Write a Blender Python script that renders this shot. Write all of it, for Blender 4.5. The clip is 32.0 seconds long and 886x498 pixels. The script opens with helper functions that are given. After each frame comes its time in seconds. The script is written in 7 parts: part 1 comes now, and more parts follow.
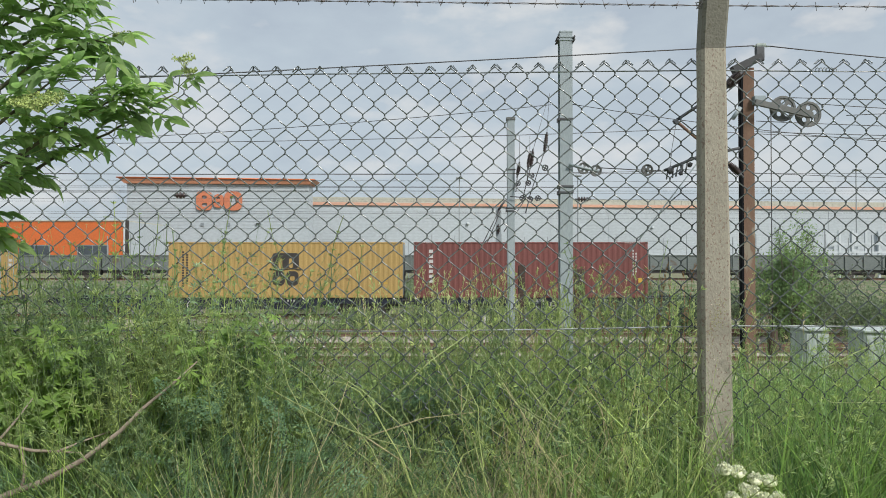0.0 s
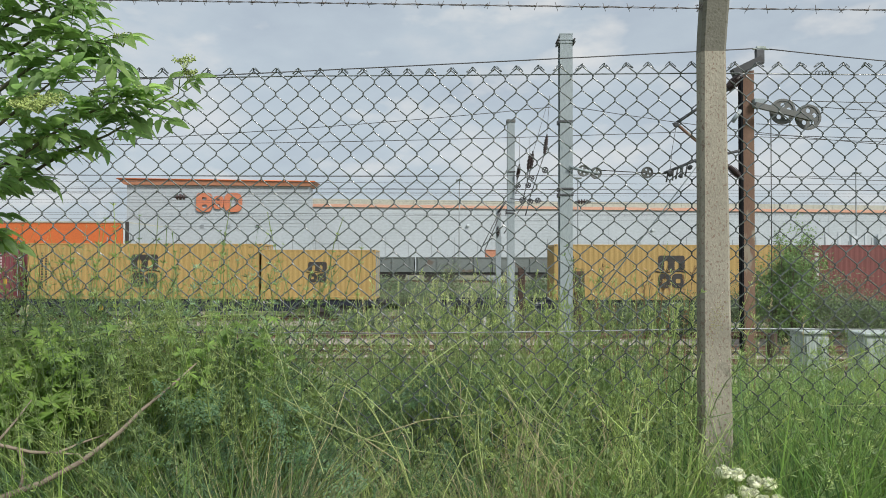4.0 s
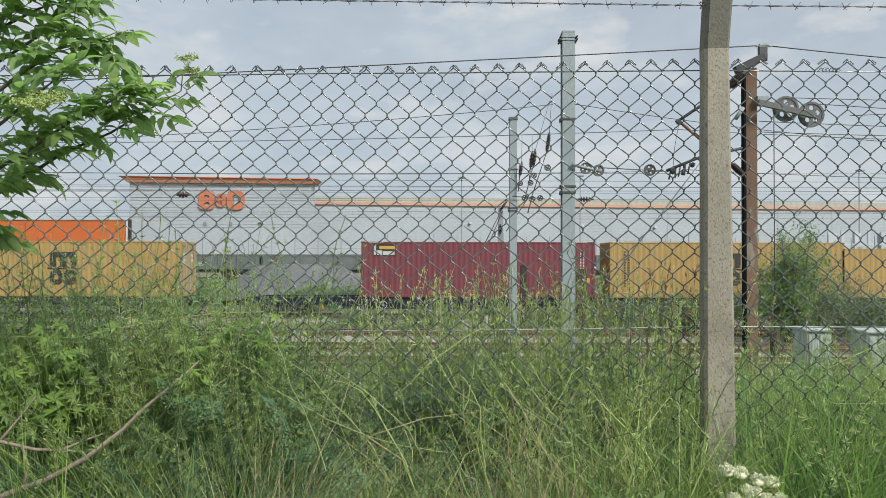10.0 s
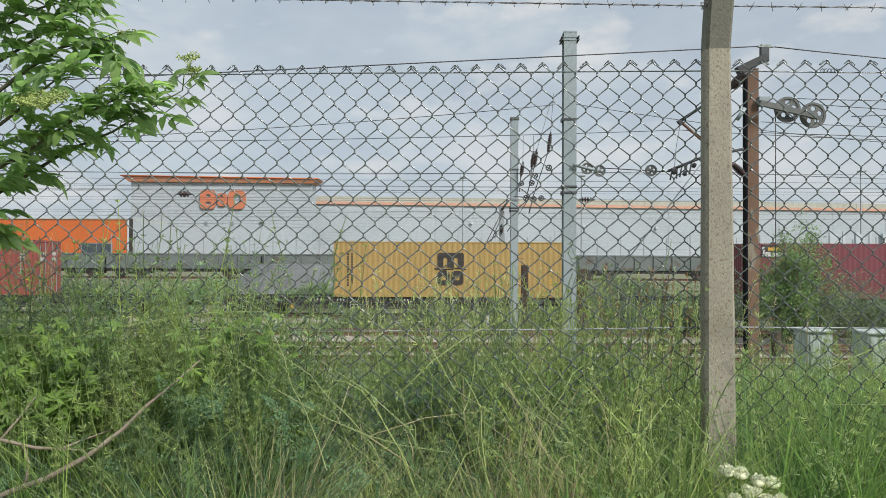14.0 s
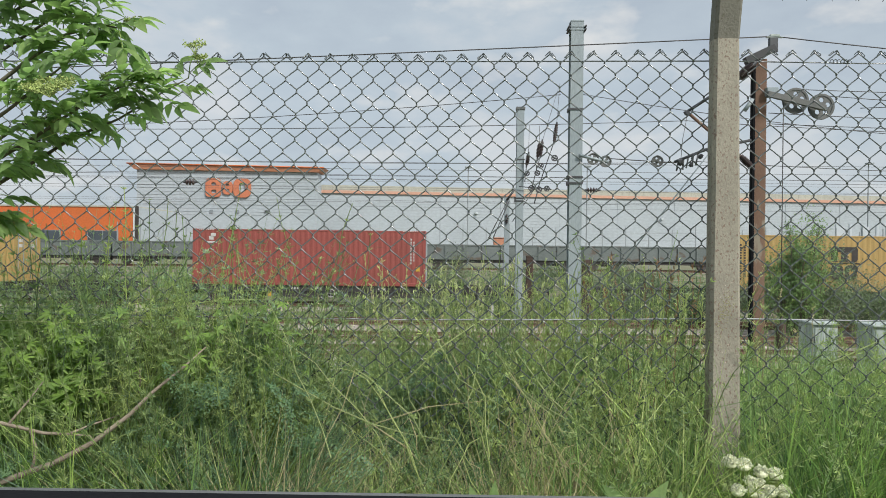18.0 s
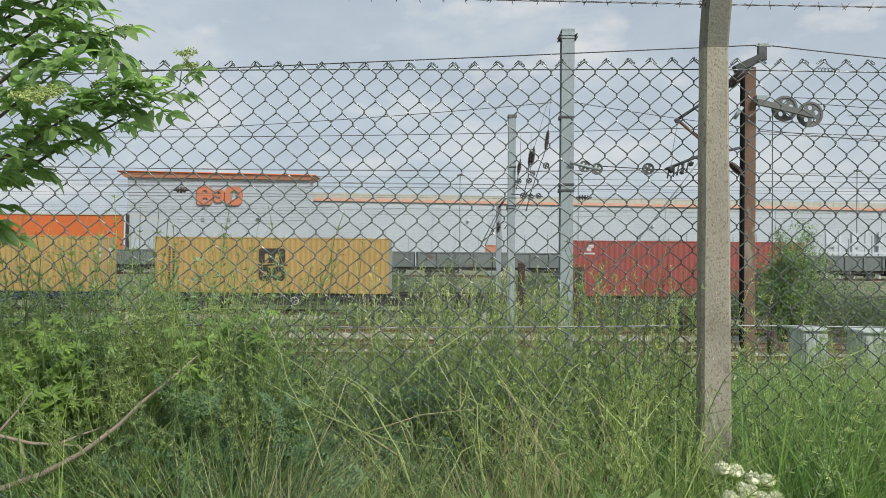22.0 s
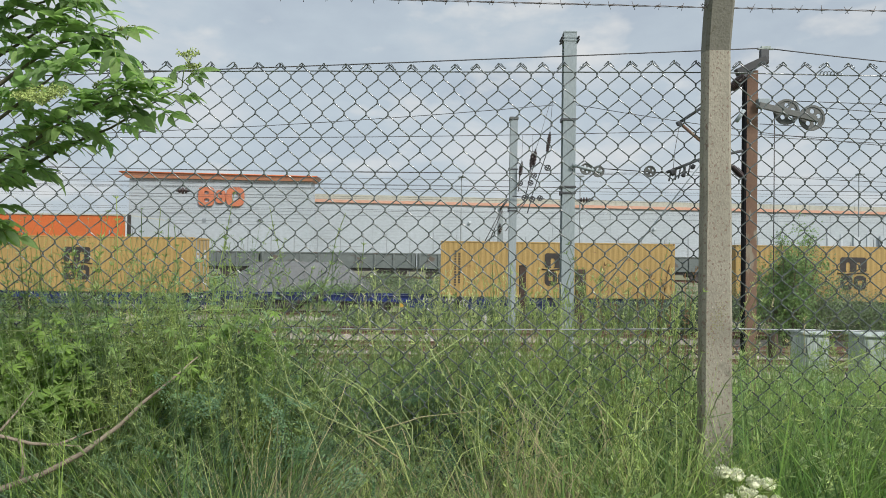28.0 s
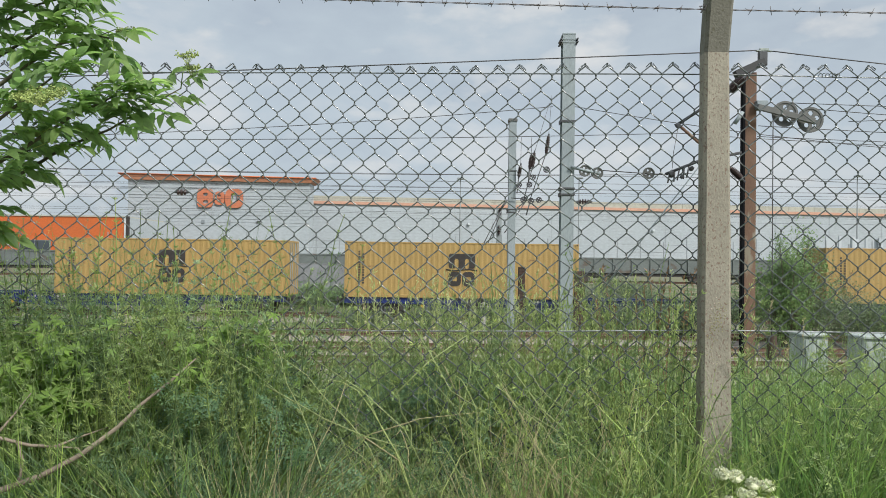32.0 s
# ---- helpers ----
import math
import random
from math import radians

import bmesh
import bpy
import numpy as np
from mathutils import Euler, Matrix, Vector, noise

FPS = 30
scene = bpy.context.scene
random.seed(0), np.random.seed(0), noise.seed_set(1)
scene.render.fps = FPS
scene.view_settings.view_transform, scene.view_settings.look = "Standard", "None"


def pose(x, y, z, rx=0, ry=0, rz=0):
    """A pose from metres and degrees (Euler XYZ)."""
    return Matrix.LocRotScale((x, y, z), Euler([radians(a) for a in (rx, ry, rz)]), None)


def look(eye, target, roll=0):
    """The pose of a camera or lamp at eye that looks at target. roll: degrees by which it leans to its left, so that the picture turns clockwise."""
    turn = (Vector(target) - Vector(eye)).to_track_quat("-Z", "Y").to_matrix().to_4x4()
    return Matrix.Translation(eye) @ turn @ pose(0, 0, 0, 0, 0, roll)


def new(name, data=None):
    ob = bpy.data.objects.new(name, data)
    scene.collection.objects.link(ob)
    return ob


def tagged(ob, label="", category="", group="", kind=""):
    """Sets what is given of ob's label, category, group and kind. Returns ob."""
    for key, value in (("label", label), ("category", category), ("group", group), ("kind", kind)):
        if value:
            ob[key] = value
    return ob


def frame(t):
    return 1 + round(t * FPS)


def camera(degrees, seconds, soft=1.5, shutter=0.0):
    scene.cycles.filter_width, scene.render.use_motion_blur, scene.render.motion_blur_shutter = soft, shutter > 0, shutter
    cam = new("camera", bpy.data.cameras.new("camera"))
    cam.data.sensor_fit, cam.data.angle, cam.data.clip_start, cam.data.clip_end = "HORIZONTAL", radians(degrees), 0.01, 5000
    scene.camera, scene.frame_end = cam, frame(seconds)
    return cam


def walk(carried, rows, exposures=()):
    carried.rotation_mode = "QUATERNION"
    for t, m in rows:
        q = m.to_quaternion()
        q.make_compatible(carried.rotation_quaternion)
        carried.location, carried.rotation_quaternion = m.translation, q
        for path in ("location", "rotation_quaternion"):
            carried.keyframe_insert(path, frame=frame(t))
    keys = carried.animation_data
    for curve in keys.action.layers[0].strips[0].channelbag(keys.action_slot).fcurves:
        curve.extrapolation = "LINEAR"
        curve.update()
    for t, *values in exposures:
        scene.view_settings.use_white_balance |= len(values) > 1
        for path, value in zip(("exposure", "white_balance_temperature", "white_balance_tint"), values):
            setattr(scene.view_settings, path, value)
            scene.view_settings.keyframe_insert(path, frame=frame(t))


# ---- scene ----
# One eye-height view from a parked car over a chain-link fence to a railway.
cam = camera(64.6, 32.0, soft=0.9)
walk(cam, [
    (0.0, pose(0.0000, 0.0000, 1.2500, 90.877, 0.001, 0.001)),
    (0.5, pose(-0.0000, 0.0009, 1.2507, 90.953, -0.026, -0.026)),
    (1.0, pose(0.0001, 0.0007, 1.2507, 91.124, -0.133, 0.027)),
    (1.5, pose(0.0003, 0.0000, 1.2508, 91.282, -0.123, 0.070)),
    (2.0, pose(0.0001, 0.0009, 1.2504, 91.271, -0.175, 0.084)),
    (2.5, pose(0.0009, 0.0014, 1.2502, 91.121, -0.121, 0.010)),
    (3.0, pose(0.0005, 0.0010, 1.2502, 90.973, -0.098, -0.047)),
    (3.5, pose(0.0004, 0.0007, 1.2501, 91.046, -0.110, -0.035)),
    (5.5, pose(0.0007, 0.0005, 1.2503, 90.981, -0.128, 0.045)),
    (6.0, pose(0.0001, 0.0004, 1.2503, 90.812, -0.149, -0.019)),
    (6.5, pose(0.0001, 0.0004, 1.2503, 90.859, -0.154, -0.020)),
    (7.0, pose(0.0001, -0.0001, 1.2502, 90.899, -0.155, 0.093)),
    (7.5, pose(-0.0004, 0.0004, 1.2502, 90.877, -0.140, 0.128)),
    (8.0, pose(-0.0006, 0.0017, 1.2497, 90.871, -0.137, 0.109)),
    (8.5, pose(0.0000, 0.0013, 1.2502, 90.778, -0.125, 0.133)),
    (9.0, pose(-0.0004, 0.0005, 1.2510, 90.724, -0.096, 0.114)),
    (9.5, pose(-0.0001, 0.0009, 1.2500, 90.794, -0.104, 0.132)),
    (10.0, pose(-0.0005, 0.0015, 1.2504, 90.851, -0.122, 0.172)),
    (10.5, pose(0.0000, -0.0003, 1.2509, 90.915, -0.143, 0.273)),
    (11.0, pose(0.0000, 0.0002, 1.2503, 90.931, -0.192, 0.282)),
    (11.5, pose(-0.0005, 0.0006, 1.2506, 90.865, -0.170, 0.254)),
    (12.0, pose(-0.0001, 0.0008, 1.2503, 90.772, -0.172, 0.216)),
    (12.5, pose(0.0003, 0.0013, 1.2508, 90.755, -0.177, 0.216)),
    (13.0, pose(-0.0003, 0.0008, 1.2501, 90.799, -0.220, 0.209)),
    (13.5, pose(-0.0003, 0.0004, 1.2502, 90.849, -0.239, 0.213)),
    (14.0, pose(-0.0001, 0.0004, 1.2501, 90.845, -0.268, 0.257)),
    (14.5, pose(-0.0001, 0.0005, 1.2508, 90.791, -0.249, 0.201)),
    (16.5, pose(-0.0003, 0.0008, 1.2493, 90.811, -0.385, 0.006)),
    (17.0, pose(0.0001, 0.0006, 1.2501, 90.837, -0.402, 0.117)),
    (17.5, pose(-0.0003, 0.0005, 1.2500, 90.638, -0.435, 0.288)),
    (18.0, pose(-0.0013, 0.0010, 1.2492, 90.003, -0.670, 0.649)),
    (18.5, pose(-0.0026, 0.0019, 1.2493, 89.637, -0.795, 0.784)),
    (19.0, pose(-0.0011, 0.0010, 1.2493, 90.004, -0.779, 0.607)),
    (19.5, pose(-0.0007, 0.0012, 1.2504, 90.164, -0.763, 0.072)),
    (20.0, pose(-0.0013, 0.0008, 1.2503, 90.365, -0.764, -0.095)),
    (20.5, pose(-0.0009, 0.0006, 1.2505, 90.363, -0.714, -0.121)),
    (21.0, pose(-0.0001, 0.0003, 1.2495, 90.291, -0.655, -0.176)),
    (21.5, pose(-0.0008, 0.0008, 1.2500, 90.400, -0.564, -0.141)),
    (22.0, pose(-0.0006, 0.0001, 1.2496, 90.625, -0.525, 0.006)),
    (22.5, pose(-0.0014, 0.0002, 1.2505, 90.789, -0.527, 0.097)),
    (23.0, pose(-0.0008, 0.0013, 1.2502, 90.875, -0.513, 0.192)),
    (23.5, pose(-0.0006, -0.0005, 1.2502, 90.915, -0.521, 0.219)),
    (24.0, pose(-0.0004, 0.0009, 1.2506, 90.795, -0.495, 0.150)),
    (24.5, pose(-0.0009, 0.0008, 1.2497, 90.727, -0.498, 0.098)),
    (25.0, pose(-0.0003, -0.0000, 1.2492, 90.772, -0.496, 0.112)),
    (25.5, pose(-0.0010, -0.0004, 1.2501, 90.865, -0.535, 0.160)),
    (27.5, pose(-0.0005, 0.0008, 1.2500, 90.835, -0.781, 0.118)),
    (28.0, pose(-0.0006, 0.0011, 1.2502, 90.772, -0.787, 0.102)),
    (28.5, pose(-0.0009, 0.0009, 1.2496, 90.853, -0.789, 0.090)),
    (29.0, pose(-0.0004, 0.0022, 1.2496, 90.938, -0.796, 0.125)),
    (29.5, pose(-0.0004, 0.0008, 1.2493, 90.992, -0.797, 0.138)),
    (30.0, pose(-0.0008, 0.0002, 1.2496, 90.983, -0.796, 0.112)),
    (30.5, pose(-0.0005, 0.0010, 1.2491, 90.883, -0.779, 0.054)),
    (31.0, pose(-0.0009, 0.0005, 1.2500, 90.779, -0.776, -0.021)),
    (31.5, pose(-0.0014, 0.0016, 1.2504, 90.816, -0.803, -0.049)),
    (32.0, pose(-0.0008, 0.0012, 1.2497, 90.913, -0.797, 0.011)),
])

# ---- world and sun ----
SUN_ELEV, SUN_TURN = 42.0, 138.0  # degrees; the turn is clockwise from north (+y)
world = bpy.data.worlds.new("sky")
scene.world = world
world.use_nodes = True
wn, wl = world.node_tree.nodes, world.node_tree.links
wn.clear()
out = wn.new("ShaderNodeOutputWorld")
bg = wn.new("ShaderNodeBackground")
sky = wn.new("ShaderNodeTexSky")
sky.sky_type, sky.sun_disc = "NISHITA", False
sky.sun_elevation, sky.sun_rotation = radians(SUN_ELEV), radians(SUN_TURN)
sky.dust_density = 3.0
co = wn.new("ShaderNodeTexCoord")
mp = wn.new("ShaderNodeMapping")
mp.inputs["Scale"].default_value = (1.0, 1.0, 2.1)
mp.inputs["Location"].default_value = (0.35, 0.1, 0.0)
big = wn.new("ShaderNodeTexNoise")
big.inputs["Scale"].default_value, big.inputs["Detail"].default_value = 3.4, 7.0
big.inputs["Roughness"].default_value = 0.55
ramp = wn.new("ShaderNodeValToRGB")
ramp.color_ramp.elements[0].position, ramp.color_ramp.elements[0].color = 0.40, (5.03, 5.76, 6.5, 1)
ramp.color_ramp.elements[1].position, ramp.color_ramp.elements[1].color = 0.68, (7.5, 7.75, 7.9, 1)
mid = ramp.color_ramp.elements.new(0.52)
mid.color = (5.65, 6.45, 7.08, 1)
cover = wn.new("ShaderNodeMix")
cover.data_type = "RGBA"
cover.inputs["Factor"].default_value = 0.82
wl.new(co.outputs["Generated"], mp.inputs["Vector"])
wl.new(mp.outputs["Vector"], big.inputs["Vector"])
wl.new(big.outputs["Fac"], ramp.inputs["Fac"])
wl.new(sky.outputs["Color"], cover.inputs["A"])
wl.new(ramp.outputs["Color"], cover.inputs["B"])
# small pale puffs among the cloud; unseen sky overhead brightened to soften the light
puff = wn.new("ShaderNodeTexNoise")
puff.inputs["Scale"].default_value, puff.inputs["Detail"].default_value = 9.0, 5.0
wl.new(mp.outputs["Vector"], puff.inputs["Vector"])
puff_edge = wn.new("ShaderNodeMapRange")
puff_edge.inputs["From Min"].default_value, puff_edge.inputs["From Max"].default_value = 0.56, 0.74
puff_edge.inputs["To Max"].default_value = 0.8
wl.new(puff.outputs["Fac"], puff_edge.inputs["Value"])
puffed = wn.new("ShaderNodeMix")
puffed.data_type = "RGBA"
puffed.inputs["B"].default_value = (7.5, 7.6, 7.6, 1)
wl.new(puff_edge.outputs["Result"], puffed.inputs["Factor"])
wl.new(cover.outputs["Result"], puffed.inputs["A"])
height = wn.new("ShaderNodeSeparateXYZ")
wl.new(co.outputs["Generated"], height.inputs["Vector"])
sheet = wn.new("ShaderNodeMapRange")
sheet.inputs["From Min"].default_value, sheet.inputs["From Max"].default_value = 0.35, 1.0
sheet.inputs["To Min"].default_value, sheet.inputs["To Max"].default_value = 0.1, 0.19
wl.new(height.outputs["Z"], sheet.inputs["Value"])
wl.new(puffed.outputs["Result"], bg.inputs["Color"])
wl.new(sheet.outputs["Result"], bg.inputs["Strength"])
wl.new(bg.outputs["Background"], out.inputs["Surface"])
sun_lamp = bpy.data.lights.new("sun", "SUN")
sun_lamp.energy, sun_lamp.angle, sun_lamp.color = 4.3, radians(14), (1.0, 0.97, 0.92)
sun = new("sun", sun_lamp)
toward = Vector((math.sin(radians(SUN_TURN)) * math.cos(radians(SUN_ELEV)),
                 math.cos(radians(SUN_TURN)) * math.cos(radians(SUN_ELEV)), math.sin(radians(SUN_ELEV))))
sun.matrix_world = look(tuple(toward * 60), (0, 0, 0))
scene.view_settings.exposure = 0.0

# ---- materials ----
def material(name, base, other=None, rough=0.7, metal=0.0, scale=4.0, fine=60.0, bump=0.15, wear=None, wear_at=0.62,
             stretch=(1, 1, 1), rand=0.0, island=0.0, through_light=0.0, spec=0.4, wear_size=3.1):
    """Two-scale varied surface: broad stains between base and other, fine grain, optional wear colour in patches."""
    m = bpy.data.materials.new(name)
    m.use_nodes = True
    n, l = m.node_tree.nodes, m.node_tree.links
    b = n["Principled BSDF"]
    b.inputs["Roughness"].default_value, b.inputs["Metallic"].default_value = rough, metal
    b.inputs["Specular IOR Level"].default_value = spec
    other = other or tuple(c * 0.78 for c in base)
    tc = n.new("ShaderNodeTexCoord")
    mapping = n.new("ShaderNodeMapping")
    mapping.inputs["Scale"].default_value = stretch
    l.new(tc.outputs["Object"], mapping.inputs["Vector"])
    def tex(s, detail):
        t = n.new("ShaderNodeTexNoise")
        t.inputs["Scale"].default_value, t.inputs["Detail"].default_value = s, detail
        l.new(mapping.outputs["Vector"], t.inputs["Vector"])
        return t.outputs["Fac"]
    def stepped(value, lo, hi):
        r = n.new("ShaderNodeMapRange")
        r.inputs["From Min"].default_value, r.inputs["From Max"].default_value = lo, hi
        l.new(value, r.inputs["Value"])
        return r.outputs["Result"]
    def mix(fac, a, c, kind="MIX"):
        x = n.new("ShaderNodeMix")
        x.data_type, x.blend_type = "RGBA", kind
        for key, v in (("Factor", fac), ("A", a), ("B", c)):
            if isinstance(v, (int, float)):
                x.inputs[key].default_value = v
            elif isinstance(v, tuple):
                x.inputs[key].default_value = (*v, 1)
            else:
                l.new(v, x.inputs[key])
        return x.outputs["Result"]
    broad, grain = tex(scale, 5), tex(fine, 3)
    colour = mix(stepped(broad, 0.33, 0.67), tuple(base), tuple(other))
    grey = mix(stepped(grain, 0.25, 0.75), (0.82, 0.82, 0.82), (1.15, 1.15, 1.15))
    colour = mix(0.8, colour, grey, "MULTIPLY")
    if rand:
        info = n.new("ShaderNodeObjectInfo")
        tone = mix(info.outputs["Random"], (1 - rand,) * 3, (1 + rand,) * 3)
        colour = mix(1.0, colour, tone, "MULTIPLY")
    if island:
        geo = n.new("ShaderNodeNewGeometry")
        tone = mix(geo.outputs["Random Per Island"], (1 - island, 1 - island, 1 - island), (1 + 1.3 * island, 1 + island, 1 + 0.2 * island))
        colour = mix(1.0, colour, tone, "MULTIPLY")
    if wear:
        patch = stepped(tex(scale * wear_size, 6), wear_at, wear_at + 0.07)
        colour = mix(patch, colour, tuple(wear))
    l.new(colour, b.inputs["Base Color"])
    if bump:
        bp = n.new("ShaderNodeBump")
        bp.inputs["Strength"].default_value, bp.inputs["Distance"].default_value = bump, 0.004
        l.new(grain, bp.inputs["Height"])
        l.new(bp.outputs["Normal"], b.inputs["Normal"])
    if through_light:
        tr = n.new("ShaderNodeBsdfTranslucent")
        l.new(mix(1.0, colour, (1.2, 1.32, 0.95), "MULTIPLY"), tr.inputs["Color"])
        ms = n.new("ShaderNodeMixShader")
        ms.inputs["Fac"].default_value = through_light
        l.new(b.outputs["BSDF"], ms.inputs[1])
        l.new(tr.outputs["BSDF"], ms.inputs[2])
        l.new(ms.outputs["Shader"], n["Material Output"].inputs["Surface"])
    return m


M = {}
M["grass"] = material("grass", (0.330, 0.465, 0.185), (0.130, 0.255, 0.135), rough=0.42, scale=4.2, island=0.55, bump=0, through_light=0.42)
M["meadow"] = material("meadow_grass", (0.245, 0.385, 0.150), (0.110, 0.225, 0.100), rough=0.45, scale=4.2, island=0.5, bump=0, through_light=0.42)
M["grass_pale"] = material("pale_grass", (0.38, 0.47, 0.20), (0.40, 0.45, 0.24), rough=0.55, scale=1.2, island=0.25, bump=0, through_light=0.3)
M["sorrel"] = material("sorrel_seed", (0.30, 0.19, 0.12), (0.22, 0.14, 0.09), rough=0.7, scale=6, island=0.3, bump=0, through_light=0.2)
M["straw"] = material("straw", (0.48, 0.45, 0.30), (0.38, 0.345, 0.235), rough=0.8, scale=2, island=0.3, bump=0, through_light=0.15)
M["weed"] = material("weed_leaf", (0.375, 0.465, 0.180), (0.165, 0.265, 0.140), rough=0.5, scale=4.2, island=0.32, bump=0, through_light=0.40)
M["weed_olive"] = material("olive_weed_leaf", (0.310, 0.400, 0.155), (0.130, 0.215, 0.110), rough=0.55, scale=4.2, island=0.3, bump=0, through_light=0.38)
M["palmate"] = material("bright_weed_leaf", (0.210, 0.330, 0.082), (0.155, 0.265, 0.078), rough=0.5, scale=3.0, island=0.25, bump=0, through_light=0.45)
M["ferny"] = material("blue_green_leaf", (0.135, 0.235, 0.140), (0.105, 0.200, 0.115), rough=0.55, scale=2.0, island=0.35, bump=0, through_light=0.35)
M["weed_dark"] = material("dark_weed_leaf", (0.215, 0.335, 0.235), (0.155, 0.265, 0.185), rough=0.5, scale=1.2, island=0.55, bump=0, through_light=0.38)
M["elder"] = material("elder_leaf", (0.248, 0.365, 0.165), (0.196, 0.318, 0.142), rough=0.5, scale=7, fine=90, island=0.28, bump=0.1, through_light=0.64, spec=0.25)
M["umbel"] = material("elder_bud", (0.32, 0.40, 0.14), (0.26, 0.34, 0.115), rough=0.7, scale=20, island=0.2, bump=0)
M["white_flower"] = material("white_flower", (0.74, 0.77, 0.62), (0.66, 0.70, 0.54), rough=0.9, scale=30, island=0.15, bump=0)
M["bush"] = material("bush_leaf", (0.120, 0.170, 0.108), (0.09, 0.135, 0.085), rough=0.55, scale=0.8, island=0.4, bump=0, through_light=0.28)
M["bush_light"] = material("light_bush_leaf", (0.175, 0.275, 0.125), (0.125, 0.215, 0.100), rough=0.55, scale=0.8, island=0.4, bump=0, through_light=0.35)
M["bark"] = material("bark", (0.125, 0.12, 0.075), (0.085, 0.08, 0.052), rough=0.9, scale=14, fine=120, bump=0.5)
M["dry_wood"] = material("dry_wood", (0.29, 0.245, 0.185), (0.20, 0.16, 0.125), rough=0.85, scale=16, fine=140, bump=0.5)
M["wire"] = material("coated_wire", (0.098, 0.114, 0.112), (0.066, 0.080, 0.078), rough=0.25, scale=12, fine=200, bump=0, wear=(0.18, 0.21, 0.19), wear_at=0.63, spec=1.0)
M["galv_wire"] = material("galvanised_wire", (0.33, 0.35, 0.355), (0.24, 0.25, 0.255), rough=0.45, metal=0.3, scale=20, fine=200)
M["barb"] = material("weathered_wire", (0.16, 0.15, 0.15), (0.11, 0.09, 0.08), rough=0.6, metal=0.3, scale=30)
M["concrete"] = material("weathered_concrete", (0.300, 0.280, 0.222), (0.240, 0.223, 0.178), rough=0.92, scale=9, fine=170, bump=0.4, wear=(0.185, 0.138, 0.108), wear_at=0.565, wear_size=15, stretch=(1, 1, 0.7))
# Algae stain, plus the forward-leaning head's underlit shade put into the colour.
M["concrete_head"] = material("algae_and_shade_concrete", (0.185, 0.178, 0.148), (0.15, 0.147, 0.12), rough=0.95, scale=8, fine=150, bump=0.35, wear=(0.12, 0.115, 0.085), wear_at=0.6, wear_size=8)
M["moss"] = material("moss", (0.21, 0.21, 0.09), (0.26, 0.24, 0.12), rough=1.0, scale=30, fine=200, bump=0.6)
M["pebble"] = material("pebble", (0.40, 0.35, 0.30), (0.24, 0.18, 0.145), rough=0.8, scale=30, rand=0.45)
M["galv"] = material("galvanised_steel", (0.275, 0.315, 0.33), (0.23, 0.27, 0.285), rough=0.5, metal=0.15, scale=1.6, fine=40, bump=0.08, stretch=(1, 1, 0.25))
M["galv_mid"] = material("dull_grey_casting", (0.125, 0.128, 0.122), (0.095, 0.10, 0.096), rough=0.6, metal=0.2, scale=4, fine=60)
M["galv_dark"] = material("dark_steel", (0.075, 0.08, 0.085), (0.055, 0.056, 0.06), rough=0.6, metal=0.3, scale=3)
M["black_steel"] = material("black_painted_steel", (0.022, 0.025, 0.028), (0.035, 0.036, 0.038), rough=0.55, scale=3)
M["rust_dark"] = material("dark_rusted_steel", (0.085, 0.056, 0.042), (0.06, 0.042, 0.034), rough=0.9, scale=3, fine=50, bump=0.3)
M["rust"] = material("rusted_steel", (0.205, 0.128, 0.088), (0.155, 0.092, 0.064), rough=0.85, scale=1.4, fine=50, bump=0.3, stretch=(1, 1, 0.35), wear=(0.27, 0.235, 0.18), wear_at=0.57)
M["insulator"] = material("brown_porcelain", (0.042, 0.026, 0.024), (0.03, 0.02, 0.019), rough=0.3, scale=10, bump=0)
M["cable"] = material("contact_wire", (0.055, 0.055, 0.06), (0.08, 0.075, 0.07), rough=0.6, metal=0.3, scale=2)
M["cabinet"] = material("cabinet_paint", (0.40, 0.44, 0.42), (0.24, 0.285, 0.26), rough=0.6, scale=11, fine=50, stretch=(1, 1, 0.07), wear=(0.12, 0.14, 0.12), wear_at=0.60)
M["ballast"] = material("ballast", (0.33, 0.30, 0.26), (0.25, 0.21, 0.18), rough=0.95, scale=0.8, fine=14, bump=1.0, wear=(0.16, 0.12, 0.10), wear_at=0.58)
M["cess"] = material("dirt_and_weeds", (0.135, 0.135, 0.075), (0.20, 0.17, 0.125), rough=1.0, scale=0.5, fine=7, bump=1.0, wear=(0.07, 0.105, 0.04), wear_at=0.47)
M["gravel"] = material("grey_gravel", (0.155, 0.165, 0.17), (0.125, 0.13, 0.135), rough=0.95, scale=1.2, fine=9, bump=1.0, island=0.2)
M["rail"] = material("rail_steel", (0.16, 0.09, 0.065), (0.11, 0.065, 0.05), rough=0.7, metal=0.2, scale=2, fine=50)
M["railhead"] = material("polished_rail", (0.50, 0.47, 0.44), (0.40, 0.37, 0.34), rough=0.3, metal=0.9, scale=3)
M["sleeper"] = material("concrete_sleeper", (0.40, 0.36, 0.31), (0.30, 0.26, 0.22), rough=0.95, scale=4, rand=0.15)
M["earth"] = material("earth_and_grass", (0.120, 0.125, 0.065), (0.155, 0.140, 0.09), rough=1.0, scale=0.9, fine=14, bump=0.8, wear=(0.13, 0.155, 0.07), wear_at=0.54, wear_size=5)
M["wagon"] = material("navy_wagon_paint", (0.014, 0.018, 0.040), (0.02, 0.022, 0.034), rough=0.5, scale=1.3, fine=30, stretch=(0.4, 1, 1), wear=(0.045, 0.04, 0.036), wear_at=0.6)
